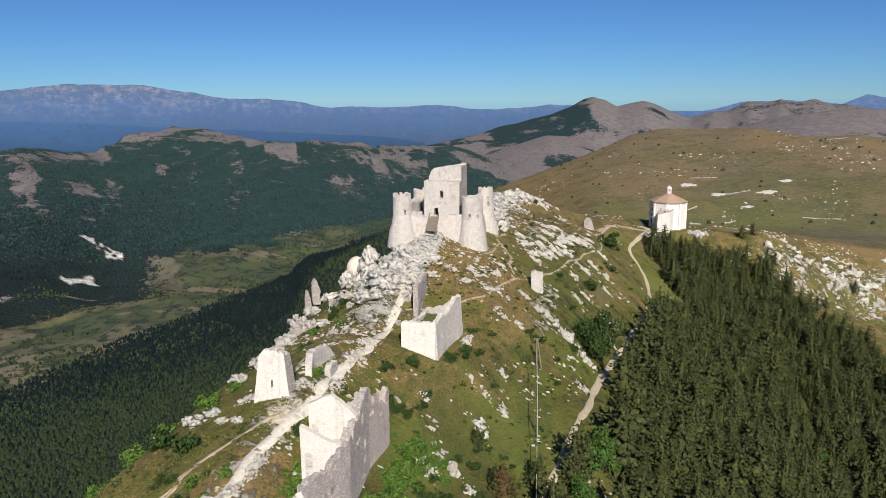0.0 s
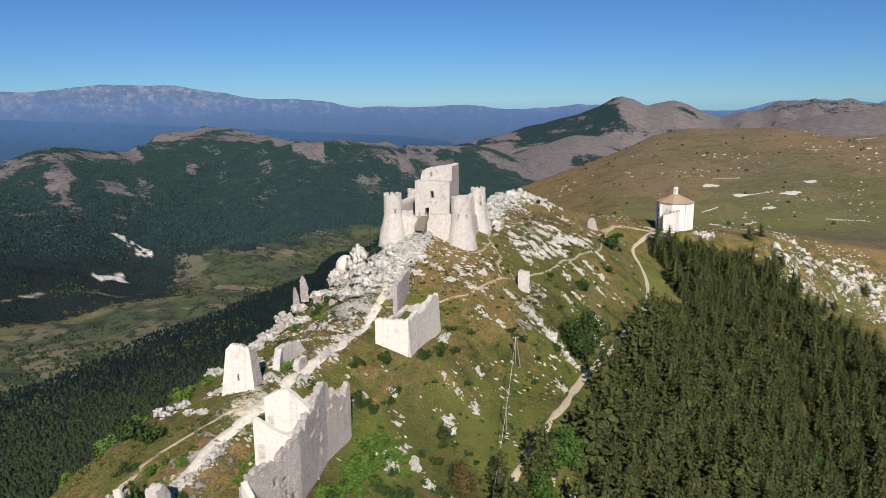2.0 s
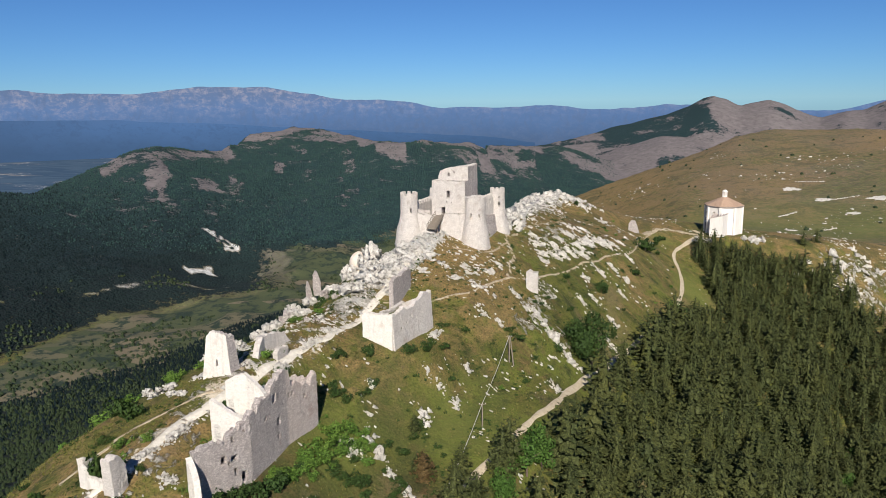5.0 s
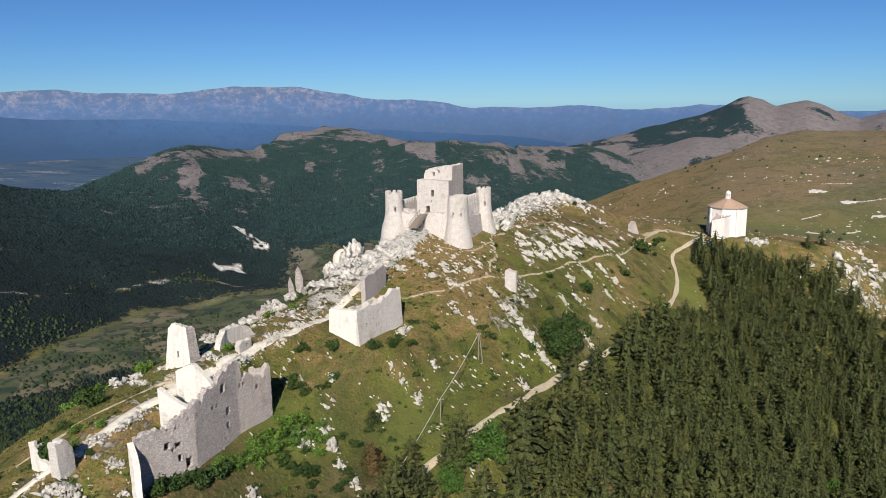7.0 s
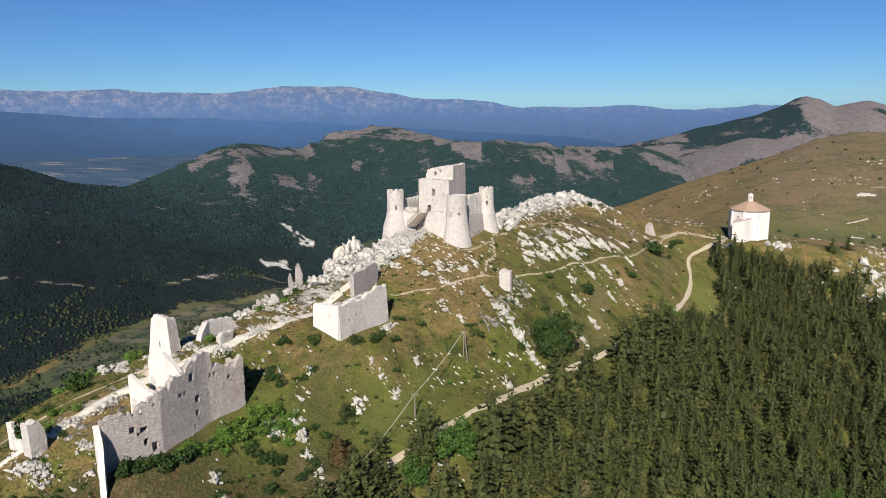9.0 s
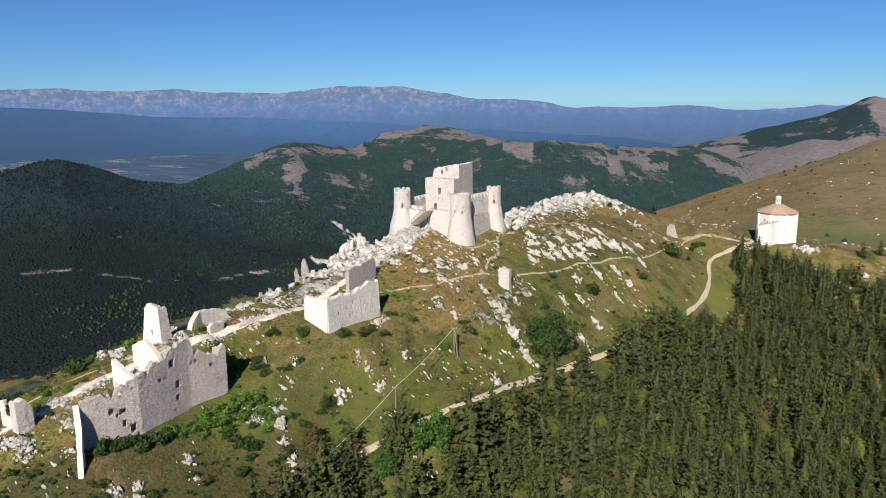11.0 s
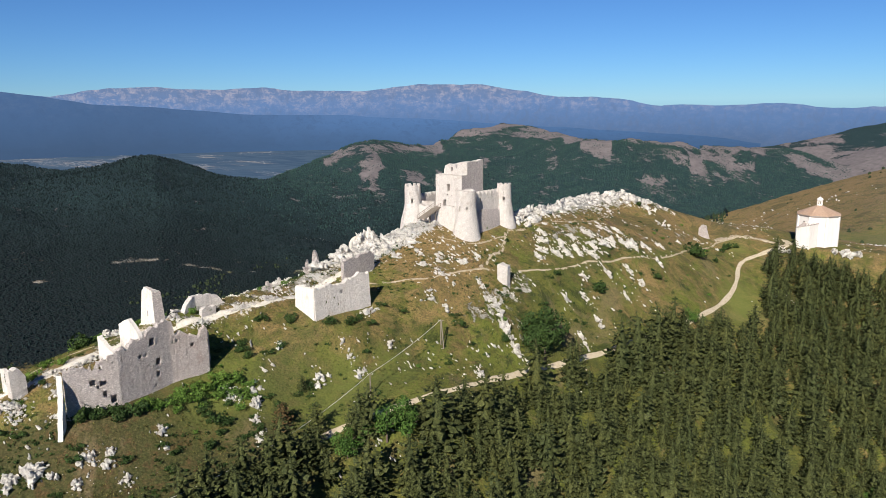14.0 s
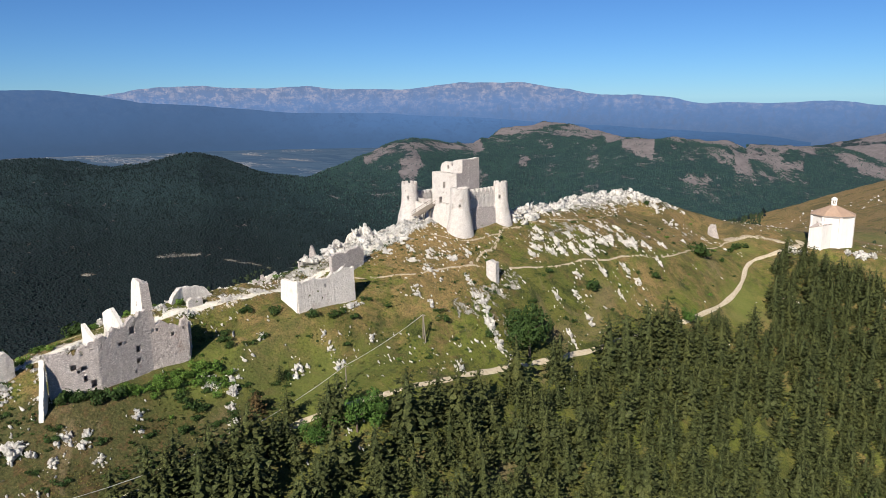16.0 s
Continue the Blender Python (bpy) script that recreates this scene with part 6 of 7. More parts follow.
def crags():
    k = 100
    # boulders and ledges on the east slope: x, y, length, height
    for x, y, s, h in ((-2.6, 103.1, 1.6, 1.6), (5.5, 103.2, 3.6, 1.9), (10.4, 110.6, 2.6, 1.3), (7.3, 111.7, 1.8, 1.5), (10.7, 120.8, 2.0, 1.7), (1.8, 91, 2.0, 3.2), (3.9, 88.2, 1.9, 2.2), (7, 85.5, 2.0, 1.6), (-3.5, 75.1, 1.9, 2.4), (-11.4, 59.6, 3.4, 3.0), (-7, 65.6, 2.0, 1.8), (-6, 67.8, 1.4, 1.5), (-2.4, 88.9, 2.2, 1.0), (11.6, 136.6, 2.8, 1.6), (15.4, 137.2, 2.4, 1.4), (5, 112.6, 1.7, 1.6), (27.1, 128.8, 2.6, 1.6), (-21.6, 64.6, 2.4, 0.8), (-20, 63.4, 2.0, 0.7), (-15.8, 66.9, 2.0, 0.8), (-7.7, 65, 2.2, 1.6), (-5.3, 66.7, 2.2, 1.8), (-1.7, 66.9, 2.2, 1.6), (-6.1, 62.5, 2.2, 1.6), (-12.9, 56.4, 2.6, 2.4), (-1.3, 74, 1.2, 1.0), (0, 93.3, 2.6, 0.8)):
        ledge(x, y, s * 1.25, h * 1.25, k, "cluster of white limestone blocks on the grassy slope", 14)
        k += 1
    for x, y, s, h in ((-11.9, 60.1, 3.4, 2.2), (-9.2, 60.8, 2.0, 1.5), (-13.4, 57.4, 2.6, 1.8), (1.6, 91.2, 1.7, 2.6)):
        crag(x, y, (s, s * 0.7, h), (k * 31) % 90, k, 0.4, "large white limestone boulder on the slope")
        k += 1
    # rib that runs down to the road, past the big tree
    for x, y, s, h in ((21.4, 148.3, 3.6, 2.2), (23.6, 146.6, 3.0, 2.0), (25.6, 145.2, 3.4, 2.6), (27, 143.6, 3.2, 3.0), (28.6, 142.8, 3.4, 3.4), (30.4, 142.2, 3.2, 3.8), (40.5, 170.8, 2.6, 3.4), (39, 162, 3.0, 3.0), (45.9, 195.6, 2.6, 2.6), (44, 186, 2.2, 2.0)):
        ledge(x, y, s * 1.15, h, k, "steep limestone rib above the track")
        k += 1
    # ledges under the crest between castle and hilltop
    for x, y, s, h in ((23.3, 178.5, 4.0, 3.0), (25.6, 181, 4.2, 3.6), (27.8, 184.1, 4.4, 3.8), (30, 187.6, 4.0, 3.0), (32.7, 194.4, 5.0, 3.4), (35, 199, 4.6, 3.4), (37.7, 206.9, 5.4, 3.8), (39.6, 211, 4.0, 3.0), (20.5, 186, 3.4, 2.4), (30, 199, 3.6, 2.2), (22, 182, 4, 3), (26, 186, 4, 3), (24, 175, 3.4, 2.4), (33.5, 190, 4, 2.8), (36, 203, 4, 3), (41, 207, 4, 3), (28, 191, 3.6, 2.4), (43, 214, 3.6, 2.4), (46, 222, 3.4, 2.2), (31, 210, 3.4, 2), (35, 214, 3.6, 2.2), (18, 150, 3, 1.6), (12, 153, 3.2, 1.6), (8, 150, 3.2, 1.8), (5, 146, 3, 1.6), (10, 145, 3, 1.5), (14, 158, 3, 1.4), (2, 150, 3, 1.8), (34, 180, 3, 2.2), (38, 188, 3, 2.4), (42, 196, 3, 2), (33, 168, 2.6, 2), (36, 174, 2.6, 2), (48, 210, 3, 2)):
        ledge(x, y, s * 1.2, h * 0.8, k, "broken limestone ledge on the dry slope")
        k += 1
    # sharp crest
    for x, y, s, h in ((12.2, 187, 5.0, 4.4), (14.5, 191, 5.5, 4.6), (13, 196, 5.2, 4.2), (15, 201, 5.4, 3.8), (13.4, 207, 5.4, 3.4), (15.4, 213, 5.6, 3.6), (14.4, 220, 5.6, 3.4), (16.4, 226, 5.8, 3.8), (15.6, 233, 5.6, 3.4), (17.4, 240, 6.0, 3.8), (19.6, 246, 6.0, 4.2), (23, 250.5, 5.6, 4.4), (27, 254, 5.4, 4.6), (30.5, 255.4, 4.0, 3.6), (35, 256, 4.0, 2.4), (42, 251, 3.4, 2.0)):
        t = thing("rock_outcrop", "jagged white limestone crest of steep beds", "rock", "limestone outcrops", at=(x, y, zat(x, y)))
        rng = np.random.default_rng(900 + k)
        for n in range(24):
            v, f = SHARDS[(k + n) % 14]
            q = 0.3 + 0.75 * rng.random() ** 1.6
            dx, dy = rng.normal(1.2 if n > 8 else 0, 1.5), rng.uniform(-3.4, 3.4)
            turn = -0.35 + rng.normal(0, 0.45)
            m = np.array(Euler((0, 0, turn)).to_matrix() @ Euler((rng.normal(0.3, 0.25), rng.normal(0.45, 0.2), 0)).to_matrix()) @ np.diag((s * 0.3 * q, s * 0.34 * q, h * 0.27 * q))
            lift = 0.16 * h * q * max(0.0, 1 - abs(dx) / 2.5)
            part("rock_slab", mesh_from("rock_slab", v @ m.T + (dx, dy, zat(x + dx, y + dy) - zat(x, y) + lift), f), LIME, t)
        k += 1
    # bare mound and crags below the gate
    for x, y, s, h in ((-17.4, 158.6, 3.2, 4.6), (-19.6, 157, 3.6, 5.0), (-15, 154, 4.4, 4.0), (-11.4, 151, 5.6, 4.4), (-9.6, 145.6, 6.0, 4.6), (-12.6, 141, 5.2, 4.6), (-10.6, 136.4, 5.4, 5.0), (-13.4, 132, 5.0, 4.4), (-7.4, 140, 4.6, 3.6), (-6, 149.4, 5.6, 3.4), (-3, 153.6, 5.6, 3.0), (-8.4, 156.6, 5.6, 3.6), (-12.6, 161, 5.2, 4.0), (-14.4, 165.4, 4.6, 4.4), (-5.8, 133.4, 3.4, 3.0), (-1.6, 145.6, 3.6, 2.2), (-14.8, 146.6, 4.0, 3.4)):
        if y > 143 and x > -16:
            ledge(x, y, s * 1.15, h * 0.8, k, "broken limestone blocks on the bare mound", 16)
        else:
            crag(x, y, (s * 1.2, s * 1.05, h * 0.85), (k * 53) % 180, k, 0.42, "weathered limestone crag below the castle")
        k += 1
    # crag that holds the ruined apse
    for x, y, sx, sy, h, sink in ((-16.9, 152.9, 3.6, 3.2, 6.4, 0.2), (-16.2, 156.4, 4.6, 4.4, 6.6, 0.12), (-18.6, 157.6, 4.6, 3.6, 5.6, 0.3), (-19.8, 152.4, 5.0, 3.0, 4.2, 0.2), (-16.2, 152.4, 3.0, 2.6, 4.0, 0.35)):
        crag(x, y, (sx, sy, h), (k * 53) % 180, k, sink, "upright limestone crag beside the ruined apse", 0.05)
        k += 1
    # western edge of the crest
    for x, y, s, h in ((-25.6, 131.4, 3.6, 5.0), (-27.8, 135.6, 4.0, 5.4), (-29.2, 139.8, 4.0, 5.0), (-26.8, 143.6, 3.6, 3.6), (-24, 150, 3.4, 3.4), (-28.4, 125.8, 3.6, 4.4), (-28.6, 119.6, 3.4, 4.0), (-30.4, 113.6, 3.4, 3.6), (-31.6, 106, 3.0, 3.0), (-33.8, 91.8, 3.2, 3.0), (-31.8, 93, 2.2, 2.4), (-26.6, 87.5, 1.7, 1.5), (-29.2, 89.2, 1.8, 1.7), (-39.9, 94.4, 2.2, 2.0), (-24.4, 104, 2.6, 2.0), (-19.4, 140.6, 3.4, 3.2), (-21.6, 127, 3.0, 2.4)):
        crag(x, y, (s * 1.2, s, h * 0.72), (k * 29) % 180, k, 0.35, "rounded limestone crag on the western edge")
        k += 1
    # cliffs under the plateau by the church
    rng = np.random.default_rng(5)
    cliff = []
    for n in range(360):
        x = 108 + 0.45 * n + rng.normal(0, 3)
        y = 266 + (x - 120) * 0.1 + rng.normal(0, 9)
        s = rng.lognormal(0.8, 0.4)
        if float(fbm(x * 0.6, y * 1.5, 13, 3, 5)) < 0.5 or x < 118 and y > 272:
            continue
        v, f = SHARDS[k % 14]
        s *= 1.35
        m = np.array(Euler((0.3, 0.1, radians(-15 + rng.normal(0, 25)))).to_matrix()) @ np.diag((s * 0.6, s * 0.4, s * rng.uniform(0.3, 0.65)))
        cliff.append((v @ m.T + (x, y, zat(x, y)), f))
        k += 1
    v, f = gather(cliff)
    me = mesh_from("cliff_ledges", v, f)
    me.materials.append(LIME)
    tagged(new("cliff_ledges", me), "broken pale limestone ledges below the plateau by the church", "rocks", kind="stuff")
    for x, y, s, h in ((78.6, 268.2, 4.4, 3.0), (82, 268.6, 3.4, 2.6), (98.6, 272.6, 4.6, 3.6), (102, 274.4, 3.6, 3.0), (94.6, 271.4, 3.0, 2.4)):
        crag(x, y, (s, s * 0.8, h), (k * 37) % 180, k, 0.35, "limestone knoll beside the church")
        k += 1


crags()


def pavements():
    """Bare sheets of bedrock, worn level with the turf they lie in."""
    for k, (x, y, a, b) in enumerate(((241, 704, 9, 8), (256, 662, 8, 7), (297, 653, 11, 7), (200, 560, 5, 5), (262, 612, 5, 5), (330, 690, 8, 6))):
        th = np.linspace(0, 2 * math.pi, 40, endpoint=False)
        u = np.linspace(0.02, 1, 9)
        A, U = np.meshgrid(th, u, indexing="ij")
        rim = 0.15 + 1.35 * fbm(np.cos(A) * 3 + 20 * k, np.sin(A) * 3, 1.1, 3, 2)
        px, py = x + a * U * rim * np.cos(A), y + b * U * rim * np.sin(A)
        pz = land(px, py) + 0.45 - 0.8 * U**6 + 0.35 * (fbm(px, py, 2.5, 3, 6) - 0.5)
        me = mesh_from("rock_pavement", np.stack([px, py, pz], -1).reshape(-1, 3), grid_quads(40, 9, True))
        me.materials.append(LIME)
        tagged(new("rock_pavement", me), "flat grey sheet of bare rock on the meadow", "rock", "rock pavements")


pavements()


def meadow_rocks():
    rng = np.random.default_rng(21)
    az, r = rng.uniform(-2, 36, 9000), rng.uniform(330, 1150, 9000)
    x, y = CX + r * np.sin(np.radians(az)), CY + r * np.cos(np.radians(az))
    c = fbm(x, y, 70, 3, 7)
    keep = rng.random(len(x)) < step(0.56, 0.72, c) * 0.8
    x, y, r = x[keep][:1500], y[keep][:1500], r[keep][:1500]
    z = land(x, y)
    items = []
    for k in range(len(x)):
        v, f = PEBBLES[k % 10]
        s = min(1.6, rng.lognormal(-0.75, 0.7)) * 0.8 * r[k] / 600
        items.append((v @ (spin(rng) @ np.diag((1.5, 0.9, 0.5))).T * s + (x[k], y[k], z[k]), f))
    # dry-stone walls and sheepfolds, half fallen
    for n in range(13):
        a, rr = rng.uniform(2, 32), rng.uniform(420, 980)
        px, py = CX + rr * math.sin(radians(a)), CY + rr * math.cos(radians(a))
        way = rng.uniform(-0.5, 0.6)
        for q in range(int(rng.uniform(5, 16))):
            px, py = px + 2.6 * math.cos(way), py + 2.6 * math.sin(way)
            way += rng.normal(0, 0.08)
            v, f = PEBBLES[q % 10]
            items.append((v @ (spin(rng, 0.2) @ np.diag((1.7, 0.9, 0.6))).T + (px, py, zat(px, py) + 0.2), f))
    v, f = gather(items)
    me = mesh_from("meadow_stones", v, f)
    me.materials.append(LIME)
    tagged(new("meadow_stones", me), "white stones and fallen dry walls on the far meadow", "rocks", kind="stuff")


meadow_rocks()


# ---- trees ----
def pine_crown(seed, branches=7, height=8.0, spread=1.9, kites=4):
    """Tiers of boughs round the stem: each bough a chain of level sprays that sags and turns up at its tip, with gaps between the tiers."""
    rng = np.random.default_rng(seed)
    vs, fs = [], []
    lean = rng.normal(0, 0.2, 2)
    tiers = int(rng.integers(9, 12))
    fat = rng.uniform(0.36, 0.58)
    for j in range(tiers + 1):
        f = j / tiers
        z0 = height * (0.1 + 0.86 * f ** 0.93)
        count = max(4, int(round(branches * (1 - 0.45 * f))))
        turn = rng.uniform(0, 6.2832)
        for k in range(count):
            a = turn + 6.2832 * k / count + rng.normal(0, 0.16)
            reach = (spread * (1 - f) ** fat + 0.34) * rng.uniform(0.68, 1.22)
            rise = rng.normal(0.02 + 0.45 * f, 0.1)
            z = z0 + rng.normal(0, 0.16)
            ca, sa = math.cos(a), math.sin(a)
            for q in range(kites):
                u0, u1 = (q + 0.05) / kites, (q + 1.35) / kites
                um = 0.55 * u0 + 0.45 * u1
                w = reach * rng.uniform(0.12, 0.19) * (1.0 if kites > 3 else 0.9) * (1.15 - 0.55 * abs(um - 0.6)) + 0.06
                skew = rng.normal(0, 0.12) * reach
                roll, tip = rng.normal(0, 0.3), rng.uniform(-0.2, 0.3)
                n = len(vs)
                for u, side in ((u0, 0.0), (um, w), (u1, 0.0), (um, -w)):
                    d = u * reach
                    zz = z + rise * min(d, 0.4 * reach) - (0.5 + tip) * max(0.0, min(d, 0.8 * reach) - 0.3 * reach) + 0.5 * max(0.0, d - 0.8 * reach) - 0.3 * abs(side) + roll * side + rng.normal(0, 0.04)
                    o = side + skew * u
                    vs.append((lean[0] * f + ca * d - sa * o, lean[1] * f + sa * d + ca * o, zz))
                fs += [(n, n + 1, n + 2), (n, n + 2, n + 3)]
    # closed inner cone in needle colour, added to block light through the crown
    low, n = height * 0.06, len(vs)
    for ring, (zz, rr) in enumerate(((low, 0.42), (height * 0.42, 0.34), (height * 0.75, 0.15))):
        vs += [(spread * rr * rng.uniform(0.85, 1.15) * math.cos(6.2832 * k / 7), spread * rr * rng.uniform(0.85, 1.15) * math.sin(6.2832 * k / 7), zz) for k in range(7)]
    vs.append((lean[0], lean[1], height * 0.98))
    for k in range(7):
        q = (k + 1) % 7
        for ring in (0, 7):
            fs += [(n + ring + k, n + ring + q, n + ring + 7 + q), (n + ring + k, n + ring + 7 + q, n + ring + 7 + k)]
        fs.append((n + 14 + k, n + 14 + q, n + 21))
    # leading shoot
    for k in range(3):
        a = 2.1 * k
        n = len(vs)
        vs += [(lean[0] + 0.16 * math.cos(a), lean[1] + 0.16 * math.sin(a), height * 0.93), (lean[0] + 0.16 * math.cos(a + 2.1), lean[1] + 0.16 * math.sin(a + 2.1), height * 0.93), (lean[0], lean[1], height * 0.99)]
        fs.append((n, n + 1, n + 2))
    return np.array(vs), np.array(fs)


def leafy_crown(seed, size, count, leaf=0.45, flat=0.8, lumps=9):
    """A crown of leaf clumps gathered round uneven lobes, with gaps between."""
    rng = np.random.default_rng(seed)
    centres = rng.normal(0, 0.42, (lumps, 3)) * (1, 1, flat)
    centres[:, 2] = np.abs(centres[:, 2]) * 0.9 + 0.25
    rads = rng.uniform(0.3, 0.5, lumps)
    vs, fs = [], []
    for k in range(count):
        c = k % lumps
        d = rng.normal(size=3)
        d /= np.linalg.norm(d)
        p = (centres[c] + d * rads[c] * rng.uniform(0.75, 1.08)) * size
        if p[2] < 0.03 * size:
            p[2] = 0.03 * size
        nrm = d + rng.normal(0, 0.5, 3)
        u = np.cross(nrm, rng.normal(size=3))
        u /= np.linalg.norm(u) + 1e-9
        w = np.cross(nrm, u)
        w /= np.linalg.norm(w) + 1e-9
        s = leaf * rng.uniform(0.6, 1.3)
        n = len(vs)
        vs += [p - u * s, p + w * s * 0.6, p + u * s, p - w * s * 0.6]
        fs += [(n, n + 1, n + 2), (n, n + 2, n + 3)]
    return np.array(vs), np.array(fs)


def stem_mesh(height, r0, limbs=0, seed=0):
    rng = random.Random(seed)
    bm = bmesh.new()
    rod(bm, (0, 0, -0.6), (0, 0, height * 0.5), r0, r0 * 0.6, 7)
    rod(bm, (0, 0, height * 0.48), (0.05, 0.03, height), r0 * 0.6, r0 * 0.15, 6)
    for k in range(limbs):
        a = 6.2832 * k / max(1, limbs) + rng.uniform(-0.3, 0.3)
        z = height * rng.uniform(0.3, 0.6)
        L = height * rng.uniform(0.3, 0.5)
        rod(bm, (0, 0, z), (math.cos(a) * L, math.sin(a) * L, z + L * 0.8), r0 * 0.4, r0 * 0.1, 5)
    me = bpy.data.meshes.new("trunk")
    bm.to_mesh(me)
    bm.free()
    me.materials.append(BARK)
    return me


def tree_kind(name, label, crown, material, height, r0, limbs=0, seed=0, group="", crown_z=0.0):
    t = thing(name, label, "tree", group)
    part("trunk", stem_mesh(height, r0, limbs, seed), BARK, t)
    me = mesh_from("crown", crown[0] + (0, 0, crown_z), crown[1])
    me.materials.append(material)
    part("crown", me, material, t)
    return t


def wood_sites():
    """Stations of the pines: a jittered grid between track, cliffs and plateau."""
    rng = np.random.default_rng(3)
    gx, gy = np.meshgrid(np.arange(4, 205, 3.7), np.arange(48, 285, 3.7))
    x = gx.ravel() + rng.uniform(-1.5, 1.5, gx.size)
    y = gy.ravel() + rng.uniform(-1.5, 1.5, gx.size)
    # a close row along the lower side of the track
    hem = np.concatenate([np.arange(62, 101, 2.2), np.arange(133.5, 149, 2.6), np.arange(162.5, 186, 2.6)])
    road = np.array(ROAD_LINE)
    x = np.concatenate([x, np.interp(hem, road[:, 1], road[:, 0]) + np.where(hem < 120, 2.7, 5.2) + rng.uniform(-0.3, 0.5, len(hem))])
    y = np.concatenate([y, hem])
    b = sample(NEAR_BAND, x, y)
    line = np.array(ROAD_LINE)
    gap = np.interp(y, [60, 98, 103, 130, 134, 148, 151, 158, 162, 184, 190, 200, 250], [1.8, 2.2, 4.6, 5.4, 4.6, 4.6, 6.5, 6.5, 4.6, 4.6, 6, 7, 7])
    ok = (x > np.interp(y, line[:, 1], line[:, 0]) + gap + 1.0 * (fbm(x, y, 12, 2, 1) - 0.5)) & (b < 8.9)
    ok &= road_distance(x, y) > 1.35
    ok &= x < 124 + np.maximum(262 - y, -8) * 0.78 + 8 * (fbm(x, y, 25, 2, 4) - 0.5)
    ok &= y < 268 - 6 * fbm(x, y, 20, 2, 2)
    ok &= np.hypot(x - 89, y - 279) > 12.5
    # grassy strip inside the bend of the track, and gaps where needles lie bare
    ok &= ~((x < 78) & (y > 205) & (y < 250) & (road_distance(x, y) < 10))
    ok &= fbm(x, y, 22, 3, 9) < 0.77
    ok &= ~((np.abs(x - 85 - (y - 196) * 0.3) < 0.8) & (y > 190) & (y < 205))
    ok &= np.hypot((x - 78.5) / 1.4, y - 165.5) > 2.7
    # pines kept out of the camera's view of the tall tree by the track
    ok &= (np.hypot(x - 38.2, y - 142) > 4.6) & (np.hypot(x - 36, y - 146.5) > 4.0)
    # pines cleared round and camera-side of the bright broadleaf trees, to keep them in view
    for tx, ty in ((22.8, 98.8), (25.0, 102.2), (19.6, 91.6)):
        for back in (0, 3.2):
            ok &= np.hypot(x - tx - 0.3 * back, y - ty + 0.95 * back) > 2.9 - 0.2 * back
    order = np.argsort(np.hypot(x - 70, y - 40))
    x, y, ok = x[order], y[order], ok[order]
    return x[ok], y[ok]


def pine_wood():
    rng = np.random.default_rng(8)
    x, y = wood_sites()
    z = land(x, y)
    rd = road_distance(x, y)
    tall = 1 + 0.35 * (rd < 6.5) * (y > 134) * (y < 190) - 0.3 * (rd < 7) * (y > 118) * (y < 134) + 0.35 * (rd > 6.2) * (rd < 9) * (y > 96) * (y < 118) - 0.15 * (rd < 6.2) * (y > 101) * (y < 118)
    label = "dark green young pine in the dense plantation"
    kinds = [tree_kind("pine_tree", label, pine_crown(300 + k, 11, 8.6, 1.95 + 0.1 * k, 6), NEEDLES, 7.6, 0.14, 0, k, "pine plantation") for k in range(5)]
    n_single = 290
    for k in range(min(n_single, len(x))):
        s = (0.5 + 0.85 * rng.beta(1.6, 1.8)) * tall[k]
        m = Matrix.LocRotScale((x[k], y[k], z[k] - 0.2), Euler((rng.normal(0, 0.03), rng.normal(0, 0.03), rng.uniform(0, 6.28))), None)
        if k < 5:
            t = kinds[k]
            t.matrix_basis = m
        else:
            t = copy_thing(kinds[k % 5], m)
        t.scale = (s * rng.uniform(0.9, 1.15), s * rng.uniform(0.9, 1.15), s)
    simple = [pine_crown(400 + k, 9, 8.6, 1.95 + 0.08 * k, 3) for k in range(8)]
    items = []
    for k in range(n_single, len(x)):
        v, f = simple[k % 8]
        a, s = rng.uniform(0, 6.28), (0.5 + 0.85 * rng.beta(1.6, 1.8)) * tall[k]
        c, sn = math.cos(a), math.sin(a)
        m = np.array([[c, -sn, 0], [sn, c, 0], [0, 0, rng.uniform(0.85, 1.15)]]) * s
        items.append((v @ m.T + (x[k], y[k], z[k] - 0.2), f))
    v, f = gather(items)
    me = mesh_from("pine_wood", v, f)
    me.materials.append(NEEDLES_MASS)
    tagged(new("pine_wood", me), "dense dark pine plantation on the slope below the track", "forest", kind="stuff")
    return len(x)


pine_wood()


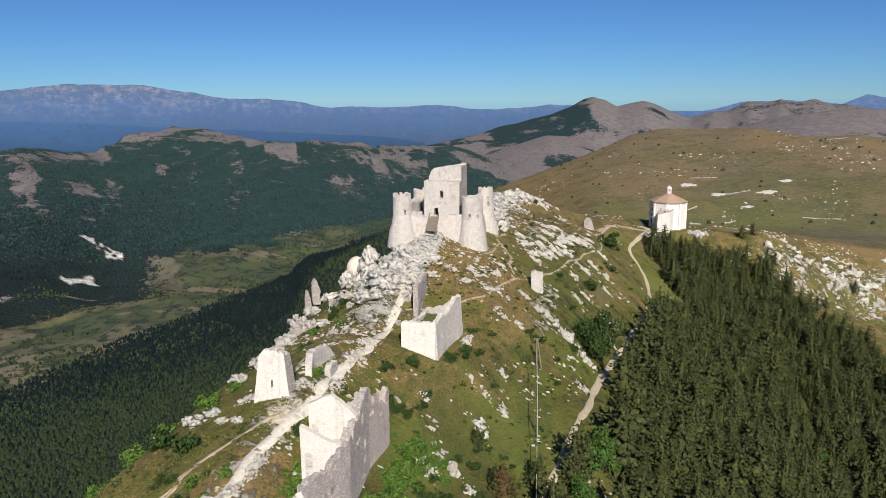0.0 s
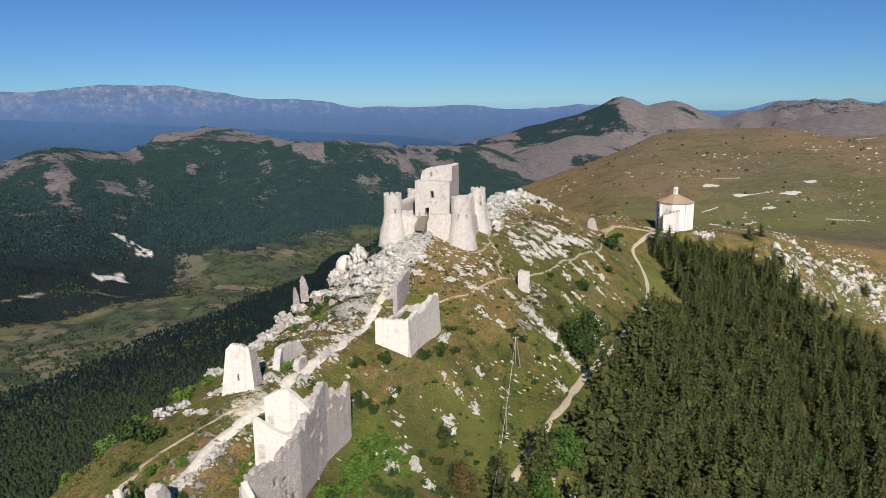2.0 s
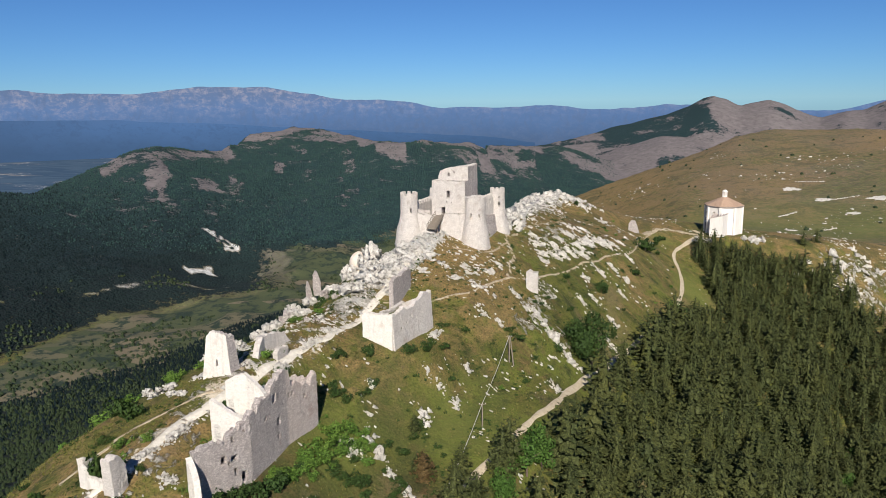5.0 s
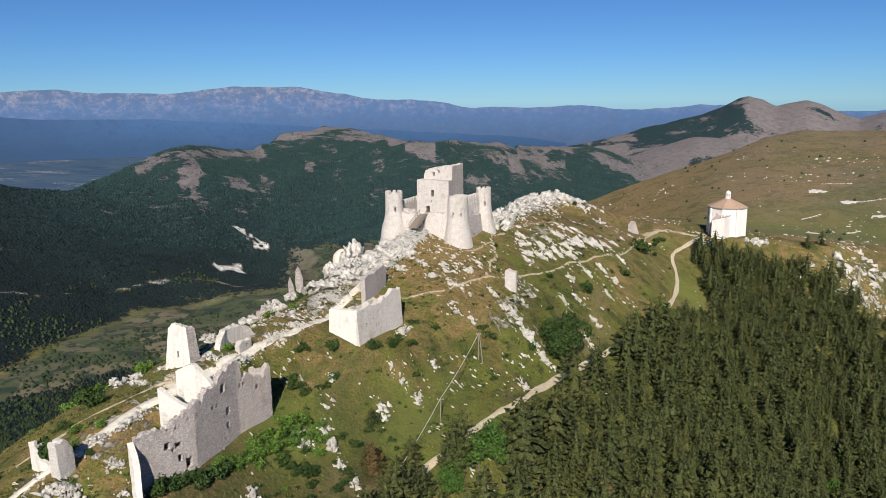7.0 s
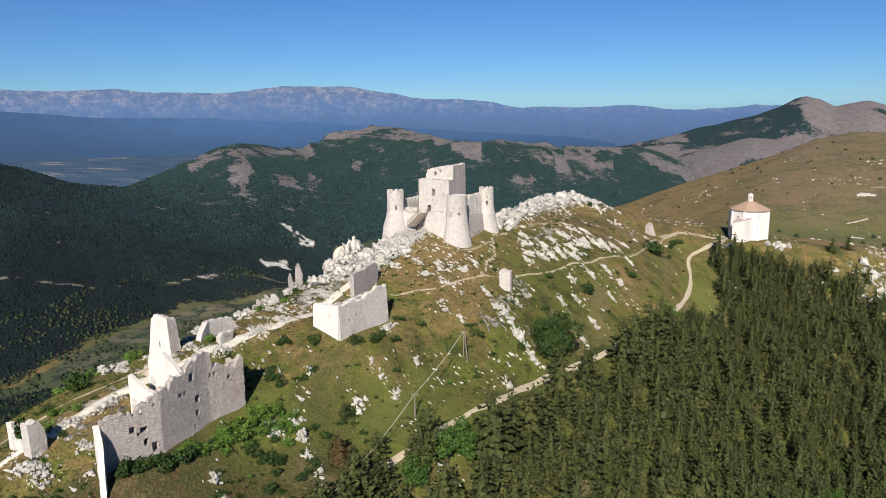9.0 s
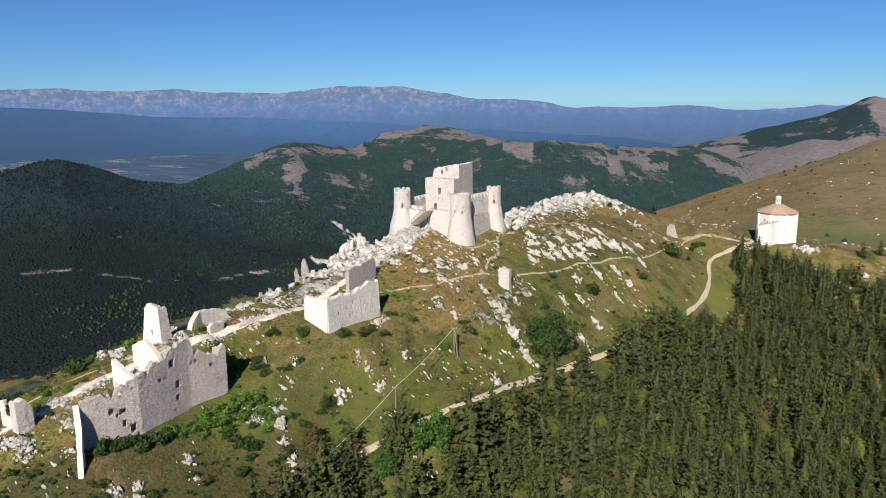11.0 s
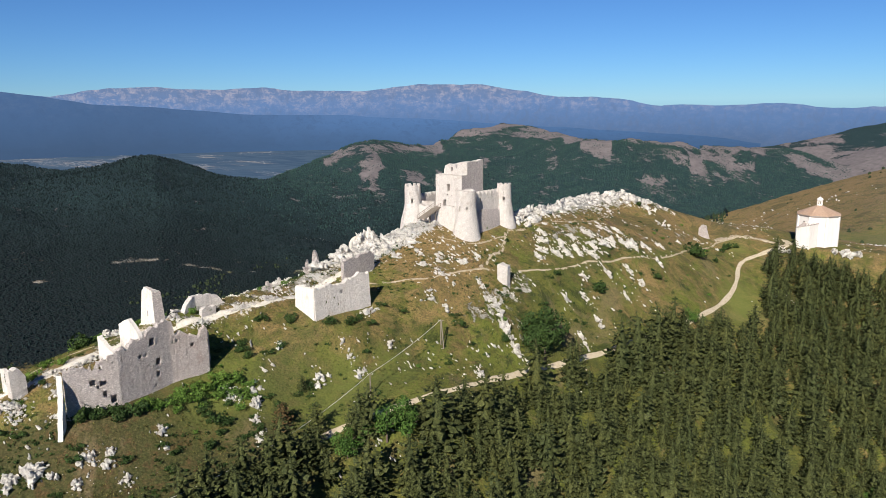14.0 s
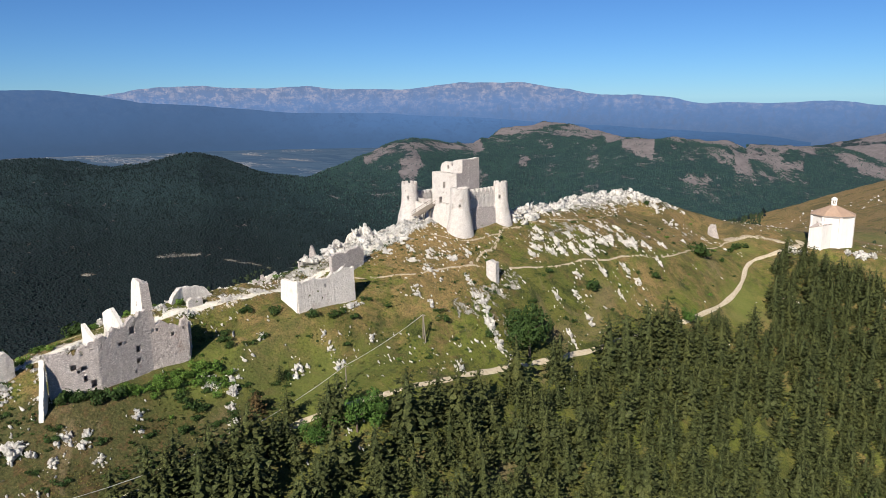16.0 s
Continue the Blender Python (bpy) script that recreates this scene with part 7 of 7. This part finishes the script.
def single_trees():
    big = tree_kind("broadleaf_tree", "tall dark green tree beside the track under the rocks", leafy_crown(5, 4.6, 4200, 0.28, 1.3, 18), SHRUB, 7.0, 0.3, 5, 2, crown_z=2.2)
    big.location = (34.6, 147.6, zat(34.6, 147.6))
    big.scale = (1.08, 1.08, 1.3)
    bright = tree_kind("broadleaf_tree", "bright green broadleaf tree at the edge of the pines", leafy_crown(6, 3.6, 2400, 0.24, 1.1, 15), LEAVES, 5.5, 0.22, 5, 3, "bright broadleaf trees", crown_z=1.6)
    spots = ((22.8, 98.8, 1.0), (25.0, 102.2, 0.8), (60, 197, 0.6), (19.6, 91.6, 0.7), (97, 172, 0.7), (104, 184, 0.6))
    for k, (x, y, s) in enumerate(spots):
        t = bright if k == 0 else copy_thing(bright, Matrix())
        t.matrix_basis = pose(x, y, zat(x, y), 0, 0, 67 * k)
        t.scale = (s, s, s)
    fir = tree_kind("pine_tree", "lone dark pine on the open slope", pine_crown(77, 9, 7.0, 1.8, 5), NEEDLES, 6.6, 0.14, 0, 9, "lone pines")
    rusty = tree_kind("pine_tree", "half-dead young pine with rusty brown needles", pine_crown(78, 9, 4.4, 1.6, 5), RUSTY, 4.0, 0.11, 0, 11, "lone pines")
    rusty.location = (8.4, 89.6, zat(8.4, 89.6) - 0.1)
    spots = ((66, 203, 1.0), (13.6, 91.5, 0.85), (7.4, 90, 0.55), (64, 190, 0.8), (117, 276, 0.8), (123, 280, 0.8), (131, 262, 0.9), (138, 255, 0.9), (144, 260, 0.7), (160, 270, 0.8), (5.2, 99.2, 0.45), (15.6, 88, 0.6), (127, 268, 0.8))
    for k, (x, y, s) in enumerate(spots):
        t = fir if k == 0 else copy_thing(fir, Matrix())
        t.matrix_basis = pose(x, y, zat(x, y) - 0.1, 0, 0, 41 * k)
        t.scale = (s, s, s)


single_trees()


def shrubs():
    kinds = []
    for k, (mat, label) in enumerate(((SHRUB, "round dark green shrub on the slope"), (SHRUB, "low spreading dark shrub among rocks"), (HERB, "fresh green bush in the grass"))):
        t = thing("shrub", label, "bush", "shrubs on the hill")
        v, f = leafy_crown(20 + k, 1.0, 440, 0.13, 0.55 if k == 1 else 0.8, 8)
        me = mesh_from("foliage", v, f)
        me.materials.append(mat)
        part("foliage", me, mat, t)
        for q in range(4):
            bm = bmesh.new()
            rod(bm, (0, 0, -0.3), (0.3 * math.cos(q * 1.7), 0.3 * math.sin(q * 1.7), 0.5), 0.04, 0.02, 5)
            part("stem", bm, BARK, t)
        kinds.append(t)
    used = [False] * 3
    rng = random.Random(4)

    def plant(x, y, s, k, flat=1.0):
        m = pose(x, y, zat(x, y) - 0.08 * s, 0, 0, rng.uniform(0, 360))
        if used[k]:
            t = copy_thing(kinds[k], m)
        else:
            t, used[k] = kinds[k], True
            t.matrix_basis = m
        t.scale = (s, s * rng.uniform(0.85, 1.15), s * flat)

    for x, y, s in ((-37.5, 88.6, 2.5), (-32.7, 84, 2.2), (-8.3, 105.8, 1.2), (-4.4, 109.2, 1.4), (5.6, 100.4, 1.2), (38.1, 179.6, 2.5), (54.8, 233.6, 3.9), (48.7, 202, 1.6), (-2.1, 103.1, 1.0), (-4.8, 97, 1.1), (29.1, 172.8, 1.1), (1.6, 113.4, 1.4), (-8.6, 72.6, 1.9), (-12.4, 68.2, 1.5), (2.4, 78.9, 1.3), (-18.3, 84.6, 1.1), (-7.4, 98.5, 1.0), (-9, 104.6, 1.0), (18, 160, 0.7), (27.6, 142, 1.2), (33, 253, 1.4), (15.6, 172.4, 0.8)):
        plant(x, y, s, 0)
    for x, y, s in ((3.9, 117.1, 1.5), (6.2, 120.7, 1.3), (4.2, 119, 1.2), (18.9, 136.3, 1.7), (17.4, 137.2, 1.2), (0.8, 84.6, 1.2), (-6.6, 97.7, 1.2), (9.4, 129, 1.0), (5.5, 126.5, 1.1), (23, 152.6, 1.0), (30, 160, 1.0), (-20.4, 131, 1.4), (-20, 134, 1.6), (-18.6, 136.5, 1.4), (-22, 138, 1.2), (-14.4, 139, 1.0), (-23, 116, 1.0), (24.4, 157, 0.9)):
        plant(x, y, s, 1, 0.8)
    for x, y, s in ((-5.4, 85.2, 1.7), (-4, 87.4, 1.8), (-5.2, 89.6, 1.6), (-3.4, 91.6, 1.6), (-6.4, 82.6, 1.4), (-4.6, 83.8, 1.5), (-2.2, 89.4, 1.3), (-17, 76, 1.4), (-16.6, 78.6, 1.2), (-17.4, 73.8, 1.2), (-17.9, 97.4, 1.2), (-16.8, 99.2, 1.0), (-33, 97, 1.6), (-35, 99.5, 1.6), (-31, 101.5, 1.3), (-38.5, 92.8, 1.6), (-41.5, 90, 1.8), (-45, 86, 1.8), (-18.6, 125, 1.2), (-22.6, 122.6, 1.2), (9.6, 173, 0.8), (57, 246, 1.0), (-3, 118.6, 0.8), (-3.4, 121.6, 0.7), (-28, 74.6, 1.2), (-24.5, 75, 1.0), (-25.6, 70.4, 1.2)):
        plant(x, y, s, 2, 0.85)
    # tall bush inside the corner of the near ruin
    plant(-27.0, 68.3, 1.7, 0, 1.9)
    plant(-25.6, 68.0, 1.2, 0, 1.2)
    # more of them, small, all over the slope
    n = 0
    while n < 105:
        x, y = rng.uniform(-44, 66), 55 + 207 * rng.random() ** 1.5
        b = float(sample(NEAR_BAND, x, y))
        if not (1.9 < b < 6.1) or float(road_distance(x, y)) < 2.5 or math.hypot(x - 0.9, y - 174.7) < 15 or math.hypot(x + 12, y - 79) < 8 or math.hypot(x + 2, y - 119) < 8 or float(path_wear(x, y)) > 0.1:
            continue
        if float(fbm(x, y, 16, 3, 5)) < 0.53 - 0.1 * (b > 4.6):
            continue
        plant(x, y, rng.uniform(0.35, 0.9), rng.choice((0, 1, 1, 2)), 0.8)
        n += 1
    # dark scrub round the near rocks and under the spur
    n = 0
    while n < 50:
        x, y = rng.uniform(-20, 14), rng.uniform(56, 104)
        b = float(sample(NEAR_BAND, x, y))
        if not (3.2 < b < 5.9) or math.hypot(x + 12, y - 79) < 7.5 or float(road_distance(x, y)) < 2.5 or float(fbm(x, y, 9, 3, 2)) < 0.5:
            continue
        plant(x, y, rng.uniform(0.5, 1.25), rng.choice((0, 1, 1)), 0.7)
        n += 1
    # thick herbs along the foot of the tall house
    for q in range(46):
        s = rng.random()
        x, y = -9.0 + 5.2 * s + rng.uniform(0.5, 5.5) * (0.4 + s), 76 + 17 * s + rng.gauss(0, 1)
        plant(x, y, rng.uniform(0.6, 1.35), rng.choice((2, 2, 2, 0)), 0.75)
    # dark bushes in the corner by the spur and over the edge of the slope
    for x, y, s in ((-10.8, 70.2, 1.5), (-10.2, 71.6, 1.2), (7.6, 91.0, 1.5), (4.6, 93.4, 1.1), (0.5, 84, 1.5), (-0.6, 82.8, 1.1), (62, 258, 1.9), (64.5, 262, 1.5), (61, 254, 1.5), (60.2, 242, 1.2), (-7.6, 74.6, 1.9), (-7.4, 76.4, 1.3), (-12.2, 69.4, 1.7)):
        plant(x, y, s, 0)


shrubs()


def low_scrub():
    """Knee-high scrub in patches between the rocks, too dense to count."""
    rng = np.random.default_rng(77)
    clumps = [leafy_crown(700 + k, 1.0, 46, 0.26, 0.6, 4) for k in range(5)]
    items = []
    while len(items) < 1300:
        x, y = rng.uniform(-46, 62), 52 + 190 * rng.random() ** 1.4
        b = float(sample(NEAR_BAND, x, y))
        if not (1.9 < b < 6.1) or float(fbm(x, y, 11, 4, 15)) < 0.53 or float(path_wear(x, y)) > 0.1 or float(road_distance(x, y)) < 2.5:
            continue
        if math.hypot(x - 0.9, y - 174.7) < 16 or math.hypot(x + 12, y - 79) < 8.5 or math.hypot(x + 2, y - 119) < 9:
            continue
        v, f = clumps[len(items) % 5]
        s = rng.uniform(0.22, 0.62)
        items.append(((v * (s, s, s * rng.uniform(0.6, 1.0))) @ spin(rng, 0.1).T + (x, y, zat(x, y) - 0.05), f))
    v, f = gather(items)
    me = mesh_from("low_scrub", v, f)
    me.materials.append(SHRUB)
    tagged(new("low_scrub", me), "low dark green scrub scattered over the grassy slope", "scrub", kind="stuff")


low_scrub()


def turf():
    """Grass tussocks and weeds, as small fans of blades."""
    rng = np.random.default_rng(31)
    x, y = rng.uniform(-50, 72, 170000), 50 + 218 * rng.random(170000) ** 1.7
    b = sample(NEAR_BAND, x, y)
    keep = (b > 1.9) & (b < 6.5) & (road_distance(x, y) > 1.6) & (path_wear(x, y) < 0.1) & (np.hypot(x - 0.9, y - 174.7) > 12)
    keep &= rng.random(len(x)) < 0.2 + 0.8 * step(0.42, 0.62, fbm(x, y, 9, 3, 10))
    x, y = x[keep][:60000], y[keep][:60000]
    z = land(x, y)
    n = len(x)
    a = rng.uniform(0, 6.28, (n, 3))
    s = np.minimum(rng.lognormal(-1.6, 0.35, (n, 1)), 0.34) * (1.0 - 0.35 * step(170, 200, y))[:, None]
    base = np.stack([x, y, z], -1)[:, None, :]
    d = np.stack([np.cos(a), np.sin(a), 0 * a], -1)
    side = np.stack([-np.sin(a), np.cos(a), 0 * a], -1)
    up = np.array([0, 0, 1.0])
    p0 = base + side * s[:, :, None] * 0.55 - up * 0.05
    p1 = base - side * s[:, :, None] * 0.55 - up * 0.05
    p2 = base + d * s[:, :, None] * 0.9 + up * (s[:, :, None] * rng.uniform(0.25, 0.7, (n, 3))[:, :, None])
    v = np.stack([p0, p1, p2], 2).reshape(-1, 3)
    me = mesh_from("turf", v, np.arange(len(v)).reshape(-1, 3))
    me.materials.append(GRASS)
    tagged(new("turf", me), "tufts of green and dry grass", "grass", kind="stuff")


turf()


def far_woods():
    """Crowns on the far slopes, each a small uneven cone or dome."""
    rng = np.random.default_rng(41)
    items = []

    def crowns(x, y, lo, hi, tall, grow=0.0, sides=4, rings=1):
        """Uneven little crowns: rings of points that close in an apex, each tree turned and jittered on its own."""
        z = land(x, y)
        n = len(x)
        s = (lo + (hi - lo) * rng.beta(1.6, 2.4, n)) * (1 + grow * np.hypot(x - CX, y - CY) / 1000)
        h = s * tall * rng.uniform(0.75, 1.3, n)
        turn = rng.uniform(0, 6.2832, n)
        levels = [(-0.12, 0.5)] + ([(0.5, 0.46)] if rings > 1 else [])
        pts = []
        for f, rad in levels:
            a = turn[:, None] + 6.2832 * np.arange(sides) / sides + rng.normal(0, 0.25, (n, sides))
            q = rad * s[:, None] * rng.uniform(0.72, 1.25, (n, sides))
            pts.append(np.stack([x[:, None] + np.cos(a) * q, y[:, None] + np.sin(a) * q, z[:, None] + h[:, None] * (f + rng.normal(0, 0.07, (n, sides)))], -1))
        top = np.stack([x + rng.normal(0, 0.1, n) * s, y + rng.normal(0, 0.1, n) * s, z + h], -1)[:, None, :]
        v = np.concatenate(pts + [top], 1)
        faces = []
        m = sides * len(levels)
        for k in range(sides):
            q = (k + 1) % sides
            if rings > 1:
                faces += [(k, q, sides + q), (k, sides + q, sides + k)]
            faces.append((m - sides + k, m - sides + q, m))
        f = np.array(faces)[None] + (np.arange(n) * (m + 1))[:, None, None]
        items.append((v.reshape(-1, 3), f.reshape(-1, 3)))

    def finish(name, label, material):
        v, f = gather(items)
        items.clear()
        me = mesh_from(name, v, f)
        me.materials.append(material)
        tagged(new(name, me), label, "forest", kind="stuff")

    # west flank
    az, r = rng.uniform(-64, -2, 190000), rng.uniform(270, 1900, 190000)
    x, y = CX + r * np.sin(np.radians(az)), CY + r * np.cos(np.radians(az))
    b = sample(NEAR_BAND, x, y)
    w = near_weight(x, y)
    ok = np.where(w > 0.5, b + 1.1 * (fbm(x, y, 15, 4, 12) - 0.5) < 1.55, (r < edge_of(az) + 20) & (land(x, y) < -60))
    x, y, r = x[ok][:56000], y[ok][:56000], r[ok][:56000]
    near = r < 460
    crowns(x[near], y[near], 1.2, 3.3, 0.95, 0.6, 5, 2)
    low = r > 780 + 480 * rng.random(len(r))
    near2 = ~near & ~low
    crowns(x[near2], y[near2], 1.5, 4.0, 0.8, 0.7)
    finish("flank_woods", "dense dark woods on the steep western flank", WOODS)
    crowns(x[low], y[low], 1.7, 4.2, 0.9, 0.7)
    finish("lower_flank_woods", "darkened woods on the lower western flank", WOODS_LEFT)
    # the hills across the valley
    az, r = rng.uniform(-64, 4, 110000), np.sqrt(rng.uniform(1200**2, 3600**2, 110000))
    x, y = CX + r * np.sin(np.radians(az)), CY + r * np.cos(np.radians(az))
    ok = (r > edge_of(az) + 120) & (wood_cover(x, y) + 0.9 * (fbm(x, y, 90, 4, 6) - 0.5) > 0.5)
    # share of crowns that take the shade-darkened colour
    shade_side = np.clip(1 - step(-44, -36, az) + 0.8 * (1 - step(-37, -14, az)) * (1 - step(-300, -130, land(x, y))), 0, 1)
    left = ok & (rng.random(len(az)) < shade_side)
    ok &= (quarry(x, y) < 0.15) & (cutting(x, y) < 0.25) & ((r > 1750) | (az < -34))
    left &= ok
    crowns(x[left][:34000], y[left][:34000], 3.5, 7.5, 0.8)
    finish("left_hill_woods", "woods painted in shade on the rounded hill across the valley", WOODS_LEFT)
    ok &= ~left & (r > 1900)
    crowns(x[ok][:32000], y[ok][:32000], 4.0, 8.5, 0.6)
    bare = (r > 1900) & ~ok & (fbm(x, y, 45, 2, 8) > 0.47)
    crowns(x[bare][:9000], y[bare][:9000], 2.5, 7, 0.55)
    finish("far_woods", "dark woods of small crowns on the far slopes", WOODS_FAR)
    # lone trees on the right-hand meadow
    az, r = rng.uniform(2, 34, 110), rng.uniform(420, 1080, 110)
    x, y = CX + r * np.sin(np.radians(az)), CY + r * np.cos(np.radians(az))
    crowns(x, y, 2, 4.5, 0.7, 0, 6, 2)
    # hedges and trees in the valley fields
    az, r = rng.uniform(-50, -5, 9000), rng.uniform(950, 2100, 9000)
    x, y = CX + r * np.sin(np.radians(az)), CY + r * np.cos(np.radians(az))
    ok = (land(x, y) < -300) & (fbm(x, y, 120, 3, 11) + 0.25 * (fbm(x, y, 30, 2, 5) - 0.5) > 0.585)
    crowns(x[ok][:6000], y[ok][:6000], 3.5, 8, 0.75, 0, 5, 2)
    finish("valley_trees", "scattered dark trees and hedges on meadow and valley fields", WOODS)


far_woods()


# ---- power line ----
def power_line():
    tops = []
    spots = ((18.0, 129.2, 15.5), (15.2, 106.0, 11.6), (6.4, 40.0, 12.5))
    for k, (x, y, top) in enumerate(spots):
        z = zat(x, y)
        h = top - z
        t = thing("utility_pole", "grey wooden utility pole carrying wires across the slope", "pole", "power line", at=(x, y, z))
        legs = ((0, 0), (0.9, -0.5)) if k == 0 else ((0, 0),)
        for q, (dx, dy) in enumerate(legs):
            bm = bmesh.new()
            rod(bm, (dx, dy, -0.6), (dx * 0.15, dy * 0.15, h), 0.13, 0.09)
            part("post" if q == 0 else "strut", bm, DARKWOOD, t)
        bm = bmesh.new()
        box(bm, 0, 0, h - 0.25, 1.1, 0.1, 0.12, 15)
        arm = part("crossarm", bm, DARKWOOD, t)
        for dx in (-0.45, 0.45):
            ins = bmesh.new()
            bmesh.ops.create_cone(ins, cap_ends=True, segments=8, radius1=0.05, radius2=0.035, depth=0.16, matrix=Matrix.Translation((dx, dx * 0.26, h - 0.1)))
            part("insulator", ins, WHITE, arm)
        tops.append(Vector((x, y, z + h - 0.05)))
    for a, b in zip(tops[:-1], tops[1:]):
        cu = bpy.data.curves.new("cable", "CURVE")
        cu.dimensions = "3D"
        cu.bevel_depth = 0.045
        cu.bevel_resolution = 1
        sp = cu.splines.new("POLY")
        sp.points.add(16)
        for k in range(17):
            f = k / 16
            p = a.lerp(b, f) + Vector((0, 0, -4 * (0.5 if b.y > 90 else 4.6) * f * (1 - f)))
            sp.points[k].co = (*p, 1)
        cu.materials.append(CABLE)
        tagged(new("cable", cu), "thin overhead wire between wooden poles", "cable", "overhead wires")


power_line()
